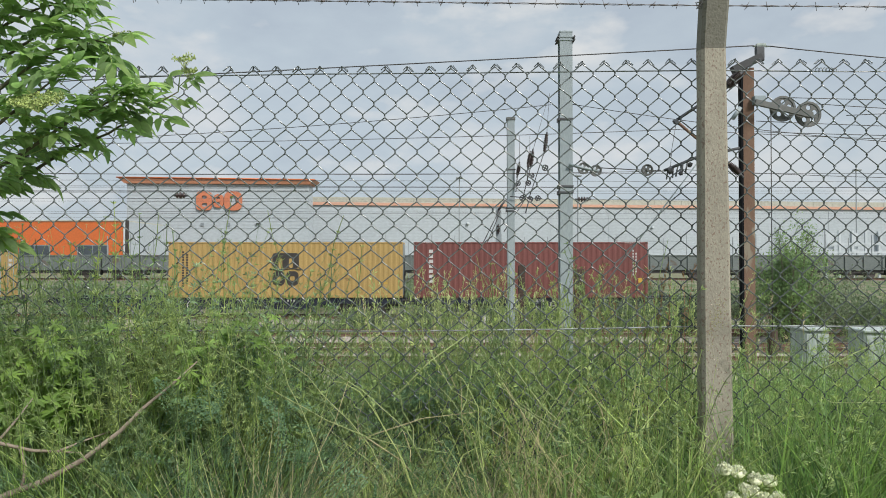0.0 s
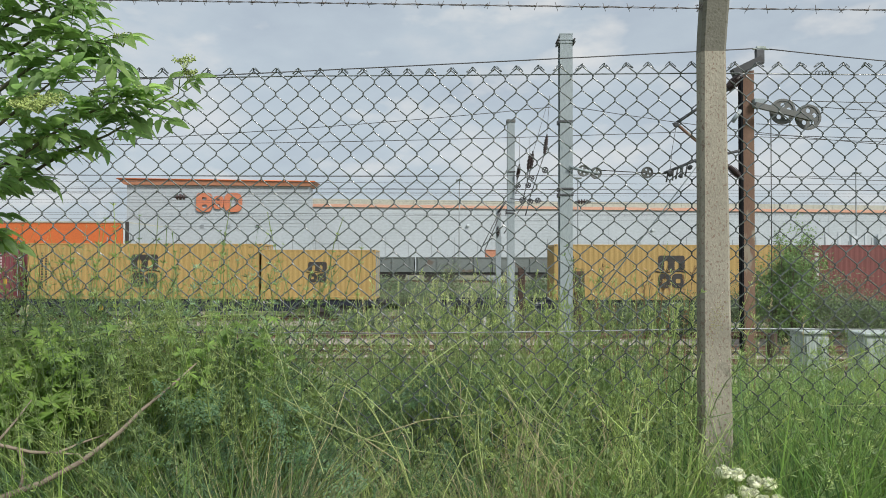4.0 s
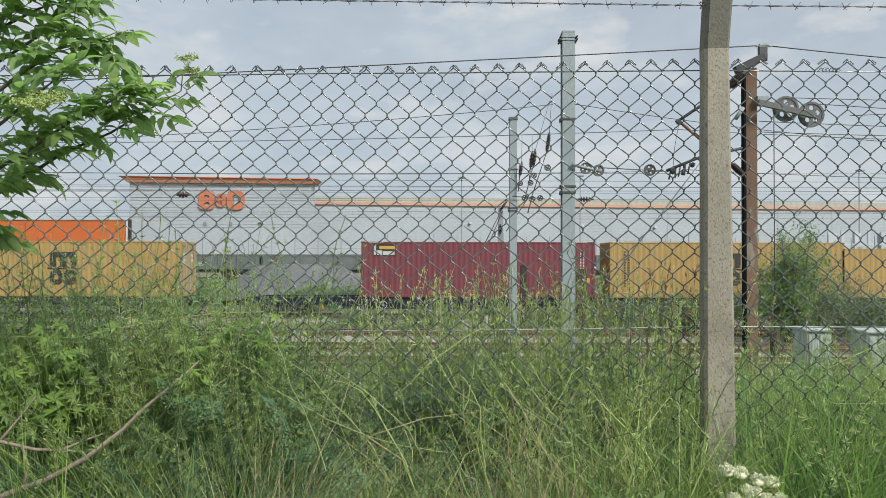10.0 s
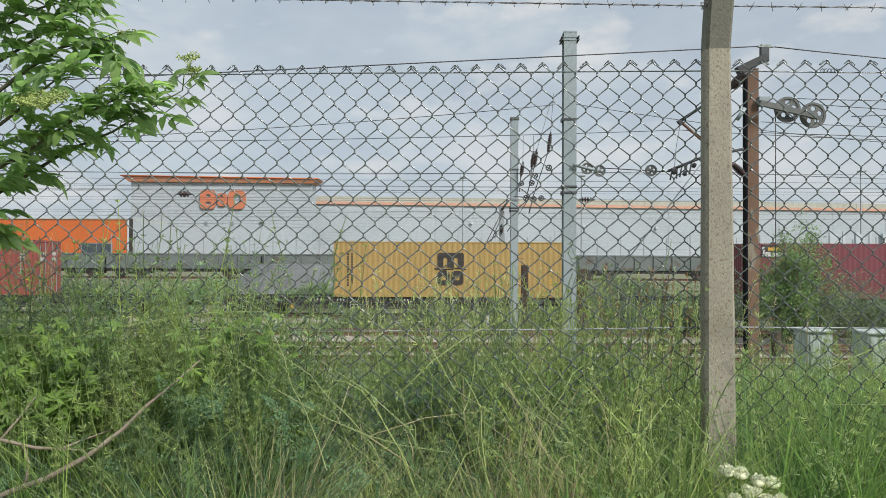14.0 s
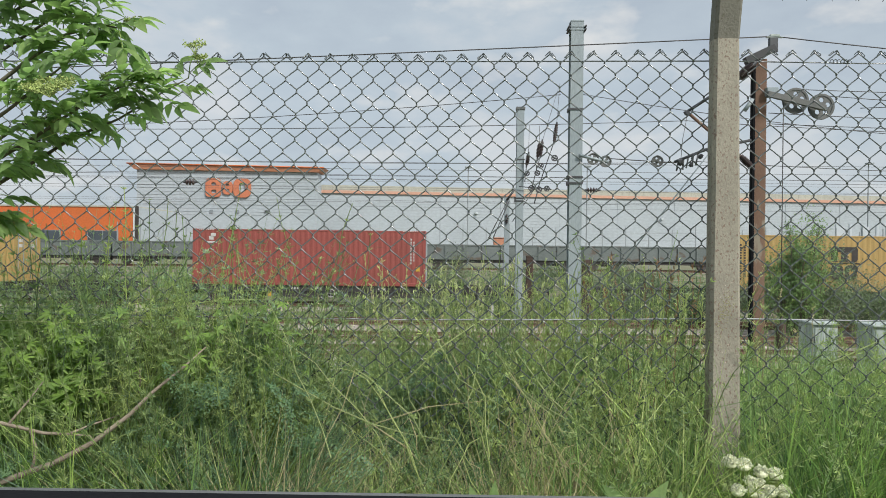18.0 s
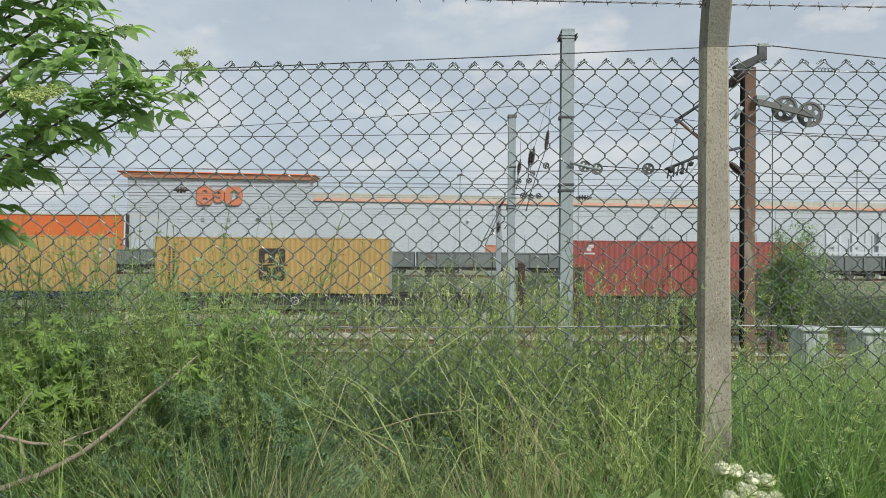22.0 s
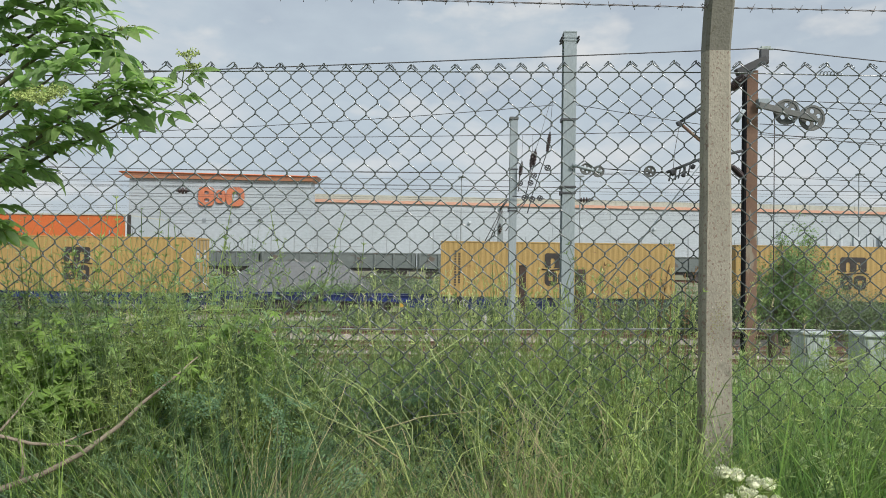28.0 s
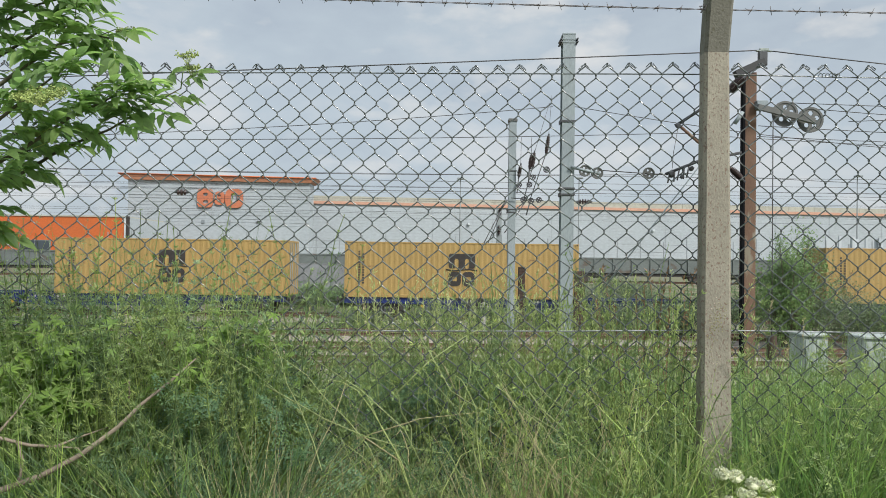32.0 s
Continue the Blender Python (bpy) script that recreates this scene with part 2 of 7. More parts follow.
# The navy as seen unshaded, with shadowed darker parts mixed into the colour.
M["wagon_blue"] = material("lit_navy_wagon_paint", (0.018, 0.032, 0.16), (0.018, 0.026, 0.075), rough=0.45, scale=0.5, fine=30, stretch=(0.4, 1, 1), wear=(0.04, 0.038, 0.04), wear_at=0.56)
M["wagon_black"] = material("grimy_wagon_paint", (0.035, 0.036, 0.038), (0.05, 0.045, 0.042), rough=0.7, scale=1.3, fine=30, wear=(0.09, 0.07, 0.05), wear_at=0.6)
M["wheel"] = material("wheel_steel", (0.10, 0.09, 0.085), (0.07, 0.06, 0.055), rough=0.6, metal=0.4, scale=4)
M["butterfly"] = material("butterfly_wing", (0.16, 0.18, 0.21), (0.10, 0.11, 0.13), rough=0.7, scale=300, fine=1500, bump=0)
M["mark_white"] = material("white_marking", (0.52, 0.51, 0.49), (0.42, 0.41, 0.40), rough=0.6, scale=6, bump=0)
M["mark_dark"] = material("dark_marking", (0.030, 0.026, 0.024), (0.045, 0.04, 0.036), rough=0.6, scale=6, bump=0)
M["mark_yellow"] = material("yellow_marking", (0.55, 0.34, 0.05), (0.46, 0.29, 0.05), rough=0.6, scale=6, bump=0)


def paint(name, base, other, rust=(0.16, 0.075, 0.045)):
    return material(name, base, other, rough=0.5, scale=0.7, fine=24, bump=0.05, stretch=(0.5, 1, 1.3), wear=rust, wear_at=0.70)


M["yellow"] = paint("yellow_container_paint", (0.37, 0.252, 0.090), (0.335, 0.227, 0.082))
M["maroon"] = paint("maroon_container_paint", (0.172, 0.047, 0.058), (0.150, 0.043, 0.052))
M["oxide"] = paint("red_oxide_container_paint", (0.165, 0.056, 0.05), (0.14, 0.05, 0.044))
M["brick_red"] = paint("faded_red_container_paint", (0.27, 0.07, 0.058), (0.225, 0.062, 0.05))
M["cladding"] = material("pale_grey_cladding", (0.385, 0.424, 0.452), (0.36, 0.40, 0.428), rough=0.5, scale=0.12, fine=3, bump=0.03, stretch=(0.5, 1, 1))
M["cladding_trim"] = material("grey_trim", (0.225, 0.255, 0.275), None, rough=0.5, scale=0.2, fine=3, bump=0)
M["seam"] = material("cladding_joint", (0.35, 0.387, 0.413), (0.325, 0.362, 0.39), rough=0.5, scale=0.2, fine=3, bump=0)
M["orange"] = material("orange_cladding", (0.52, 0.125, 0.035), (0.47, 0.118, 0.033), rough=0.5, scale=0.2, fine=4, bump=0.02)
M["orange_faded"] = material("faded_orange_trim", (0.46, 0.205, 0.12), (0.42, 0.20, 0.125), rough=0.6, scale=0.2, fine=4, bump=0.02)
M["orange_sign"] = material("orange_sign_face", (0.50, 0.165, 0.085), (0.46, 0.16, 0.085), rough=0.6, scale=0.2, fine=4, bump=0.02)
M["stripe"] = material("faded_salmon_stripe", (0.52, 0.285, 0.205), (0.48, 0.275, 0.20), rough=0.6, scale=0.2, fine=4, bump=0.02)
M["cream"] = material("cream_roof_sheet", (0.40, 0.395, 0.335), (0.355, 0.352, 0.30), rough=0.7, scale=0.15, fine=3, bump=0.02)
M["window"] = material("dark_window_glass", (0.06, 0.075, 0.085), (0.045, 0.055, 0.065), rough=0.12, scale=0.5, bump=0, spec=0.6)
M["box_wagon"] = material("grey_green_wagon_paint", (0.145, 0.165, 0.160), (0.115, 0.135, 0.13), rough=0.65, scale=0.5, fine=10, stretch=(0.5, 1, 1), wear=(0.105, 0.085, 0.068), wear_at=0.58)
M["fence_steel"] = material("grey_fence_steel", (0.30, 0.33, 0.34), None, rough=0.6, scale=1)
M["white_steel"] = material("white_painted_steel", (0.50, 0.54, 0.56), (0.43, 0.47, 0.49), rough=0.5, scale=0.6)
M["pale_blue"] = material("pale_blue_sheet", (0.36, 0.42, 0.45), (0.30, 0.36, 0.39), rough=0.6, scale=0.4)
M["black_trim"] = material("black_plastic_trim", (0.006, 0.0065, 0.008), (0.009, 0.0095, 0.011), rough=0.85, scale=6, fine=120, spec=0.08)


# ---- mesh helpers ----
def part(name, bm, mat, parent=None, label=""):
    me = bpy.data.meshes.new(name)
    bm.normal_update()
    bm.to_mesh(me)
    bm.free()
    me.materials.append(mat)
    ob = new(name, me)
    ob.parent = parent
    if label:
        ob["label"] = label
    return ob


def thing(name, place, label, category, group=""):
    ob = new(name)
    ob.matrix_basis = Matrix.Translation(place)
    return tagged(ob, label, category, group)


def box(bm, x0, x1, y0, y1, z0, z1, bevel=0.0):
    r = bmesh.ops.create_cube(bm, size=1.0, matrix=Matrix.LocRotScale(((x0 + x1) / 2, (y0 + y1) / 2, (z0 + z1) / 2), None, (x1 - x0, y1 - y0, z1 - z0)))
    if bevel:
        es = list({e for v in r["verts"] for e in v.link_edges})
        bmesh.ops.bevel(bm, geom=es, offset=bevel, segments=1, affect="EDGES")
    return bm


def boxed(x0, x1, y0, y1, z0, z1, bevel=0.0):
    return box(bmesh.new(), x0, x1, y0, y1, z0, z1, bevel)


def cyl(bm, a, b, r0, r1=None, sides=10):
    a, b = Vector(a), Vector(b)
    turn = (b - a).to_track_quat("Z", "Y")
    bmesh.ops.create_cone(bm, cap_ends=True, segments=sides, radius1=r0, radius2=r0 if r1 is None else r1, depth=(b - a).length,
                          matrix=Matrix.LocRotScale((a + b) / 2, turn, None))
    return bm


def tube(bm, pts, r, sides=6):
    """A bent round bar through pts; r is one radius or one for each point."""
    pts = [Vector(p) for p in pts]
    rs = [float(a) for a in r] if isinstance(r, (list, tuple)) else [r] * len(pts)
    rings, side = [], None
    for i, p in enumerate(pts):
        d = (pts[min(i + 1, len(pts) - 1)] - pts[max(i - 1, 0)]).normalized()
        if side is None:
            side = d.cross(Vector((0, 0, 1)) if abs(d.z) < 0.9 else Vector((1, 0, 0))).normalized()
        side = (side - d * side.dot(d)).normalized()
        up = d.cross(side)
        rings.append([bm.verts.new(p + rs[i] * (math.cos(a) * side + math.sin(a) * up)) for a in (k * math.tau / sides for k in range(sides))])
    for q, w in zip(rings, rings[1:]):
        for k in range(sides):
            bm.faces.new((q[k], q[(k + 1) % sides], w[(k + 1) % sides], w[k])).smooth = True
    bm.faces.new(rings[0][::-1])
    bm.faces.new(rings[-1])
    return bm


def array_mesh(name, verts, faces, mat, parent=None, smooth=True):
    """A mesh of equal-sided faces from arrays."""
    verts, faces = np.asarray(verts, np.float32).reshape(-1, 3), np.asarray(faces, np.int32)
    me = bpy.data.meshes.new(name)
    k = faces.shape[1]
    me.vertices.add(len(verts))
    me.vertices.foreach_set("co", verts.ravel())
    me.loops.add(faces.size)
    me.loops.foreach_set("vertex_index", faces.ravel())
    me.polygons.add(len(faces))
    me.polygons.foreach_set("loop_start", np.arange(0, faces.size, k, dtype=np.int32))
    me.polygons.foreach_set("use_smooth", np.full(len(faces), smooth))
    me.update(calc_edges=True)
    me.materials.append(mat)
    ob = new(name, me)
    ob.parent = parent
    return ob


def tubes_np(paths, r, sides=5):
    """Round bars through many paths (count, points, 3) at once."""
    paths = np.asarray(paths, float)
    c, n, _ = paths.shape
    d = np.gradient(paths, axis=1)
    d /= np.linalg.norm(d, axis=2, keepdims=True) + 1e-9
    ref = np.where(np.abs(d[..., 1:2]) < 0.9, np.array([0.0, 1.0, 0.0]), np.array([1.0, 0.0, 0.0]))
    s = np.cross(d, ref)
    s /= np.linalg.norm(s, axis=2, keepdims=True) + 1e-9
    u = np.cross(d, s)
    a = np.arange(sides) * math.tau / sides
    r = np.broadcast_to(np.asarray(r, float), (c, n))[..., None, None]
    v = paths[:, :, None] + r * (np.cos(a)[:, None] * s[:, :, None] + np.sin(a)[:, None] * u[:, :, None])
    k = np.arange(sides)
    quad = np.stack([k, (k + 1) % sides, (k + 1) % sides + sides, k + sides], 1)
    f = (np.arange(c)[:, None, None, None] * n * sides + np.arange(n - 1)[None, :, None, None] * sides + quad).reshape(-1, 4)
    return v.reshape(-1, 3), f


def unit(v):
    return v / (np.linalg.norm(v, axis=-1, keepdims=True) + 1e-9)


def blades_np(rng, base, height, width, lean, sag=0.35, levels=5):
    """Grass blades: bent tapering strips from base (n, 3)."""
    n = len(base)
    turn = rng.uniform(0, math.tau, n)
    way = np.stack([np.cos(turn), np.sin(turn), np.zeros(n)], 1)
    face = rng.uniform(0, math.tau, n)
    side = np.stack([np.cos(face), np.sin(face), np.zeros(n)], 1)
    s = np.linspace(0, 1, levels)
    reach = (lean * height)[:, None] * s ** 1.8
    up = height[:, None] * (s - sag * rng.uniform(0.2, 1, n)[:, None] * lean[:, None] * s ** 3)
    mid = base[:, None] + way[:, None] * reach[..., None] + np.array([0, 0, 1.0]) * up[..., None]
    w = (width[:, None] * np.clip(np.minimum(0.65 + s, 1.25 * (1 - s) + 0.06), 0, 1))[..., None] / 2
    v = np.stack([mid - side[:, None] * w, mid + side[:, None] * w], 2)
    k = np.arange(levels - 1)
    quad = np.stack([2 * k, 2 * k + 1, 2 * k + 3, 2 * k + 2], 1)
    f = (np.arange(n)[:, None, None] * levels * 2 + quad).reshape(-1, 4)
    return v.reshape(-1, 3), f


def leaves_np(base, way, up, length, width, droop=0.25, fold=0.25, cuts=5):
    """Folded, drooping pointed leaves: quads on both sides of a midrib."""
    n = len(base)
    way = unit(way)
    side = unit(np.cross(way, up))
    nor = np.cross(side, way)
    s = np.linspace(0, 1, cuts)
    shape = np.sin(np.pi * s ** 0.8) ** 0.85
    shape[0], shape[-1] = 0.08, 0.02
    mid = base[:, None] + way[:, None] * (length[:, None] * s)[..., None] - nor[:, None] * (droop * length[:, None] * s ** 2)[..., None]
    half = (width[:, None] / 2 * shape)[..., None]
    lift = nor[:, None] * half * fold
    v = np.stack([mid - side[:, None] * half + lift, mid, mid + side[:, None] * half + lift], 2)
    k = np.arange(cuts - 1)
    quad = np.concatenate([np.stack([3 * k, 3 * k + 1, 3 * k + 4, 3 * k + 3], 1), np.stack([3 * k + 1, 3 * k + 2, 3 * k + 5, 3 * k + 4], 1)])
    f = (np.arange(n)[:, None, None] * cuts * 3 + quad).reshape(-1, 4)
    return v.reshape(-1, 3), f


def slips_np(base, way, length, width, roll):
    """Tiny narrow leaves, one four-sided slip each; roll is the way that each one faces."""
    way = unit(way)
    side = unit(np.cross(way, roll)) * (width / 2)[:, None]
    v = np.stack([base, base + way * (length * 0.55)[:, None] + side, base + way * length[:, None], base + way * (length * 0.55)[:, None] - side], 1)
    f = np.arange(len(base) * 4).reshape(-1, 4)
    return v.reshape(-1, 3), f


def joined(*pairs):
    vs, fs, at = [], [], 0
    for v, f in pairs:
        vs.append(v)
        fs.append(f + at)
        at += len(v)
    return np.concatenate(vs), np.concatenate(fs)


# ---- ground ----
def ground_height(y):
    def ease(a, b, t):
        t = min(max((t - a) / (b - a), 0), 1)
        return t * t * (3 - 2 * t)
    return -2.02 * ease(4.5, 13, y) + 1.45 * ease(43, 56, y)


def ground_np(y):
    def ease(a, b):
        t = np.clip((y - a) / (b - a), 0, 1)
        return t * t * (3 - 2 * t)
    return -2.02 * ease(4.5, 13) + 1.45 * ease(43, 56)


def build_ground():
    ys = [-600, -80, -10, 0, 2, 3, 4] + [4.5 + 0.5 * i for i in range(20)] + [15, 18, 22, 26, 30, 34, 38, 42] + [43 + i for i in range(14)] + [60, 70, 90, 130, 200, 400, 900, 2500]
    xs = [-2500, -600, -150] + [-60 + 4 * i for i in range(31)] + [150, 600, 2500]
    v = [(x, y, ground_height(y) + (0.05 * noise.noise((x * 0.3, y * 0.3, 0)) if abs(x) < 100 and 4 < y < 60 else 0)) for y in ys for x in xs]
    w = len(xs)
    f = [(j * w + i, j * w + i + 1, (j + 1) * w + i + 1, (j + 1) * w + i) for j in range(len(ys) - 1) for i in range(w - 1)]
    ob = array_mesh("ground", v, f, M["earth"])
    ob.data.materials.append(M["cess"])
    ob.data.polygons.foreach_set("material_index", [1 if 15 <= ys[j] < 62 else 0 for j in range(len(ys) - 1) for i in range(w - 1)])
    tagged(ob, "rough earth with grass sloping down to a railway", "ground", kind="structure")


build_ground()


# ---- railway tracks ----
RAIL_TOP = -1.70
def build_track(y0, span=48, near=True):
    bed = boxed(-160, 160, y0 - 1.75, y0 + 1.75, -2.25, RAIL_TOP - 0.19)
    for v in bed.verts:
        if v.co.z < -2.2:
            v.co.y = y0 + (v.co.y - y0) * 1.5
    t = thing("railway_track", (0, 0, 0), "railway track with rusty rails on pale ballast", "railway track", "railway tracks")
    part("ballast_bed", bed, M["ballast"], t)
    for s in (-1, 1):
        yr = y0 + s * 0.7525
        bm = bmesh.new()
        prof = [(-0.07, 0), (0.07, 0), (0.07, 0.012), (0.012, 0.035), (0.010, 0.11), (0.036, 0.122), (0.036, 0.15), (-0.036, 0.15), (-0.036, 0.122), (-0.010, 0.11), (-0.012, 0.035), (-0.07, 0.012)]
        ends = [[bm.verts.new((x, yr + p, RAIL_TOP - 0.155 + q)) for p, q in prof] for x in (-160, 160)]
        for k in range(len(prof)):
            bm.faces.new((ends[0][k], ends[0][k - 1], ends[1][k - 1], ends[1][k]))
        rail = part("rail", bm, M["rail"], t)
        part("rail_head", boxed(-160, 160, yr - 0.03, yr + 0.03, RAIL_TOP - 0.006, RAIL_TOP), M["railhead"], rail, "polished running surface")
    if near:
        first = None
        for i in range(span):
            x = -0.65 * span / 2 + 0.65 * i
            if first is None:
                first = part("sleeper", boxed(-0.125, 0.125, -1.25, 1.25, -0.09, 0.0, 0.02), M["sleeper"], t)
                ob = first
            else:
                ob = new("sleeper", first.data)
                ob.parent = t
            ob.location = (x, y0, RAIL_TOP - 0.157)
    return t


for y0 in (20.8, 24.3, 29.2):
    build_track(y0)
build_track(37.69, near=False)


# ---- chain-link fence ----
def build_fence():
    fence = thing("chain_link_fence", (0, 2.24, 0), "dark green coated chain-link fence with barbed wire on a concrete post", "fence")
    half = 0.03504                  # half a diamond's width
    cols = np.arange(-86, 134)       # columns of knots, half a diamond apart
    rows = 48

    def top_row(x):
        return 1.828 + 0.0234 * min(max((x + 0.06) / 0.81, 0), 1)

    def knot(c, r):
        """Where column c crosses half-row r: the mesh hangs a little askew towards its loose end."""
        x = -0.7116 + half * c - (0.0016 * (6 - c) if c < 6 else 0)
        drop = (0.03865 if x < 0.4 else 0.0383) * r
        skew = -0.0235 if x < -0.33 else -0.0235 + 0.0135 * (x + 0.33) / 0.22 if x < -0.11 else -0.010 if x < 0.42 else -0.010 + 0.010 * min((x - 0.42) / 0.15, 1)
        return x + skew * drop, top_row(x) - drop

    paths = []
    for c in cols:
        pts = []
        for r in range(-1, rows):
            here = 0 if (r + c) % 2 == 0 else 1
            x, z = knot(c + here, r)
            sway = 0.004 * math.sin(x * 2.3 + z * 1.7) + 0.003 * math.sin(z * 5 + x * 3.1)
            inn = 1 if here == 0 else -1
            for dz in (0.0042, -0.0042):
                pts.append((x - 0.0011 * inn, sway + (0.0024 if dz > 0 else -0.0024) * inn, z + dz))
        paths.append(pts)
    for path in paths:
        v, f = tubes_np([path], 0.0020, 6)
        array_mesh("mesh_wire", v, f, M["wire"], fence)
    # knuckled ends that stand above the top wire
    kinds = []
    for k in range(4):
        j = 0.0015 * (k - 1.5)
        bm = bmesh.new()
        tube(bm, [(-0.012, 0.001, -0.0125), (-0.0012, 0.002, 0.0006), (0.0012, 0.001, 0.0006), (0.0165 + j, 0, -0.0160), (0.0190 + j, -0.001, -0.0172), (0.0205 + j, -0.003, -0.0158), (0.0190, -0.004, -0.0135), (0.0070, -0.003, -0.0015 + j)], 0.0015, 5)
        kinds.append(bm)
    made = [None] * 4
    for c in cols:
        if c % 2 == 0:
            k = random.randrange(4)
            if made[k] is None:
                made[k] = ob = part("knuckle", kinds[k], M["wire"], fence)
            else:
                ob = new("knuckle", made[k].data)
                ob.parent = fence
            ob.location = (knot(c + 1, -1)[0], 0, knot(c + 1, -1)[1] + 0.0035)
            ob.rotation_euler = (0, random.uniform(-0.12, 0.12), math.pi if random.random() < 0.25 else 0)
    # line wires
    for name, mat, r, marks in (("top_wire", "wire", 0.0021, ((-3.8, 1.833), (-0.784, 1.841), (-0.423, 1.847), (0.029, 1.85), (0.553, 1.856), (0.874, 1.859), (1.293, 1.855), (3.95, 1.859))),
                                 ("middle_wire", "galv_wire", 0.0022, ((-3.8, 1.024), (-1.055, 1.024), (-0.152, 1.021), (0.39, 1.028), (0.874, 1.038), (1.293, 1.037), (3.95, 1.033))),
                                 ("bottom_wire", "wire", 0.0018, ((-3.8, 0.16), (0, 0.15), (3.95, 0.16)))):
        part(name, tube(bmesh.new(), [(x, 0.005, z) for x, z in marks], r, 6), M[mat], fence)
    # repair loops on the top wire
    loop = []
    for i in range(40):
        a = i * 0.9
        loop.append((1.23 + (i - 20) * 0.0016, 0.006 * math.cos(a), 1.859 + 0.007 * math.sin(a)))
    part("tie_wire", tube(bmesh.new(), loop, 0.0013, 5), M["wire"], fence, "wire tie twisted round the top wire")
    # concrete posts, each with a cranked head that leans towards the road
    xc = 0.836

    def shaft(sections, name, mat, parent, label):
        bm = bmesh.new()
        rings = []
        for z, h, lean in sections:
            y0, y1 = -0.09 + lean, -0.034 + lean
            c = 0.009
            xm = xc + (1.9 - min(z, 1.9)) * 0.006
            ring = [(xm - h + c, y0), (xm + h - c, y0), (xm + h, y0 + c), (xm + h, y1 - c), (xm + h - c, y1), (xm - h + c, y1), (xm - h, y1 - c), (xm - h, y0 + c)]
            rings.append([bm.verts.new((x, y, z)) for x, y in ring])
        for a, b in zip(rings, rings[1:]):
            for k in range(8):
                bm.faces.new((a[k], a[(k + 1) % 8], b[(k + 1) % 8], b[k]))
        bm.faces.new(rings[0][::-1])
        bm.faces.new(rings[-1])
        bmesh.ops.subdivide_edges(bm, edges=[e for e in bm.edges if abs(e.verts[0].co.z - e.verts[1].co.z) > 0.2], cuts=14)
        for v in bm.verts:
            v.co += Vector((noise.noise(v.co * 9), noise.noise(v.co * 9 + Vector((5, 0, 0))), 0)) * 0.0010
        return part(name, bm, mat, parent, label)

    post = shaft([(-0.25, 0.0510, 0.0), (0.55, 0.0490, 0.0), (1.25, 0.0445, 0.0), (1.903, 0.0385, 0.0)], "post", M["concrete"], fence, "weathered brown concrete post with exposed stones")
    head = shaft([(1.9035, 0.0388, 0.0), (2.30, 0.0425, -0.075)], "post_head", M["concrete_head"], post, "stained cranked post head with its underlit shade in the colour")
    for x in (-3.0, 3.0):
        other = new("post", post.data)
        other.parent, other.location = fence, (x, 0, 0)
        top = new("post_head", head.data)
        top.parent = other
    stone = bmesh.new()
    bmesh.ops.create_icosphere(stone, subdivisions=1, radius=1.0)
    first = None
    rng = random.Random(4)
    for i in range(240):
        z = 0.35 + 1.45 * rng.random() ** 1.6
        h = 0.047 - 0.004 * (z - 0.5)
        at = (xc + (1.9 - z) * 0.006 + rng.uniform(-h, h) * 0.85, -0.0898, z)
        if first is None:
            first = part("pebble", stone, M["pebble"], post)
            ob = first
        else:
            ob = new("pebble", first.data)
            ob.parent = post
        ob.location = at
        s = rng.choice((0.0008, 0.0009, 0.0011, 0.0014, 0.0020))
        ob.scale = (s * rng.uniform(0.8, 1.5), s * 0.4, s)
    bm = bmesh.new()
    for i in range(150):
        z = rng.gauss(1.06, 0.04)
        x = xc + rng.gauss(0.004, 0.013) + (z - 1.07) * 0.25
        s = rng.uniform(0.0008, 0.0019)
        bmesh.ops.create_icosphere(bm, subdivisions=1, radius=s, matrix=Matrix.Translation((x, -0.0905, z)) @ Matrix.Diagonal((1, 0.5, 1, 1)))
    tagged(part("moss", bm, M["moss"], post, "patch of yellow-green moss"), kind="stuff")
    # barbed strand on the cranked head
    for y, z0 in ((-0.10, 2.03),):
        strands = []
        for ph in (0, math.pi):
            strands.append([(-3.7 + 0.012 * i, y + 0.0016 * math.cos(0.55 * i + ph), z0 + 0.0016 * math.sin(0.55 * i + ph) + 0.010 * (-3.7 + 0.012 * i < 0.83) * 0
                             + (-0.0065 * ((-3.7 + 0.012 * i) - 0.83) if -3.7 + 0.012 * i > 0.83 else -0.012 * ((-3.7 + 0.012 * i) - 0.83))) for i in range(636)])
        v, f = tubes_np(strands, 0.0011, 5)
        strand = array_mesh("barbed_wire", v, f, M["barb"], fence)
        strand["label"] = "twisted two-strand barbed wire"
        x, first_barb = -3.6, None
        while x < 3.9:
            zz = z0 + (-0.0065 * (x - 0.83) if x > 0.83 else -0.012 * (x - 0.83))
            if first_barb is None:
                barb = bmesh.new()
                for s in (-1, 1):
                    d = Vector((0.35 * s, math.cos(0.7 * s), math.sin(0.7 * s))) * 0.013
                    tube(barb, [Vector((0.004 * s, 0, 0)) - d, Vector((0.004 * s, 0, 0)) + d], 0.0009, 5)
                cyl(barb, (-0.006, 0, 0), (0.006, 0, 0), 0.0028, sides=8)
                first_barb = ob = part("barb", barb, M["barb"], strand)
            else:
                ob = new("barb", first_barb.data)
                ob.parent = strand
            ob.location, ob.rotation_euler = (x, y, zz), (rng.uniform(0, math.pi), 0, 0)
            x += 0.073 + rng.uniform(-0.004, 0.004)
    tie = [(xc - 0.05, -0.10 + 0.02 * math.cos(i), 2.027 + 0.003 * i) for i in range(8)]
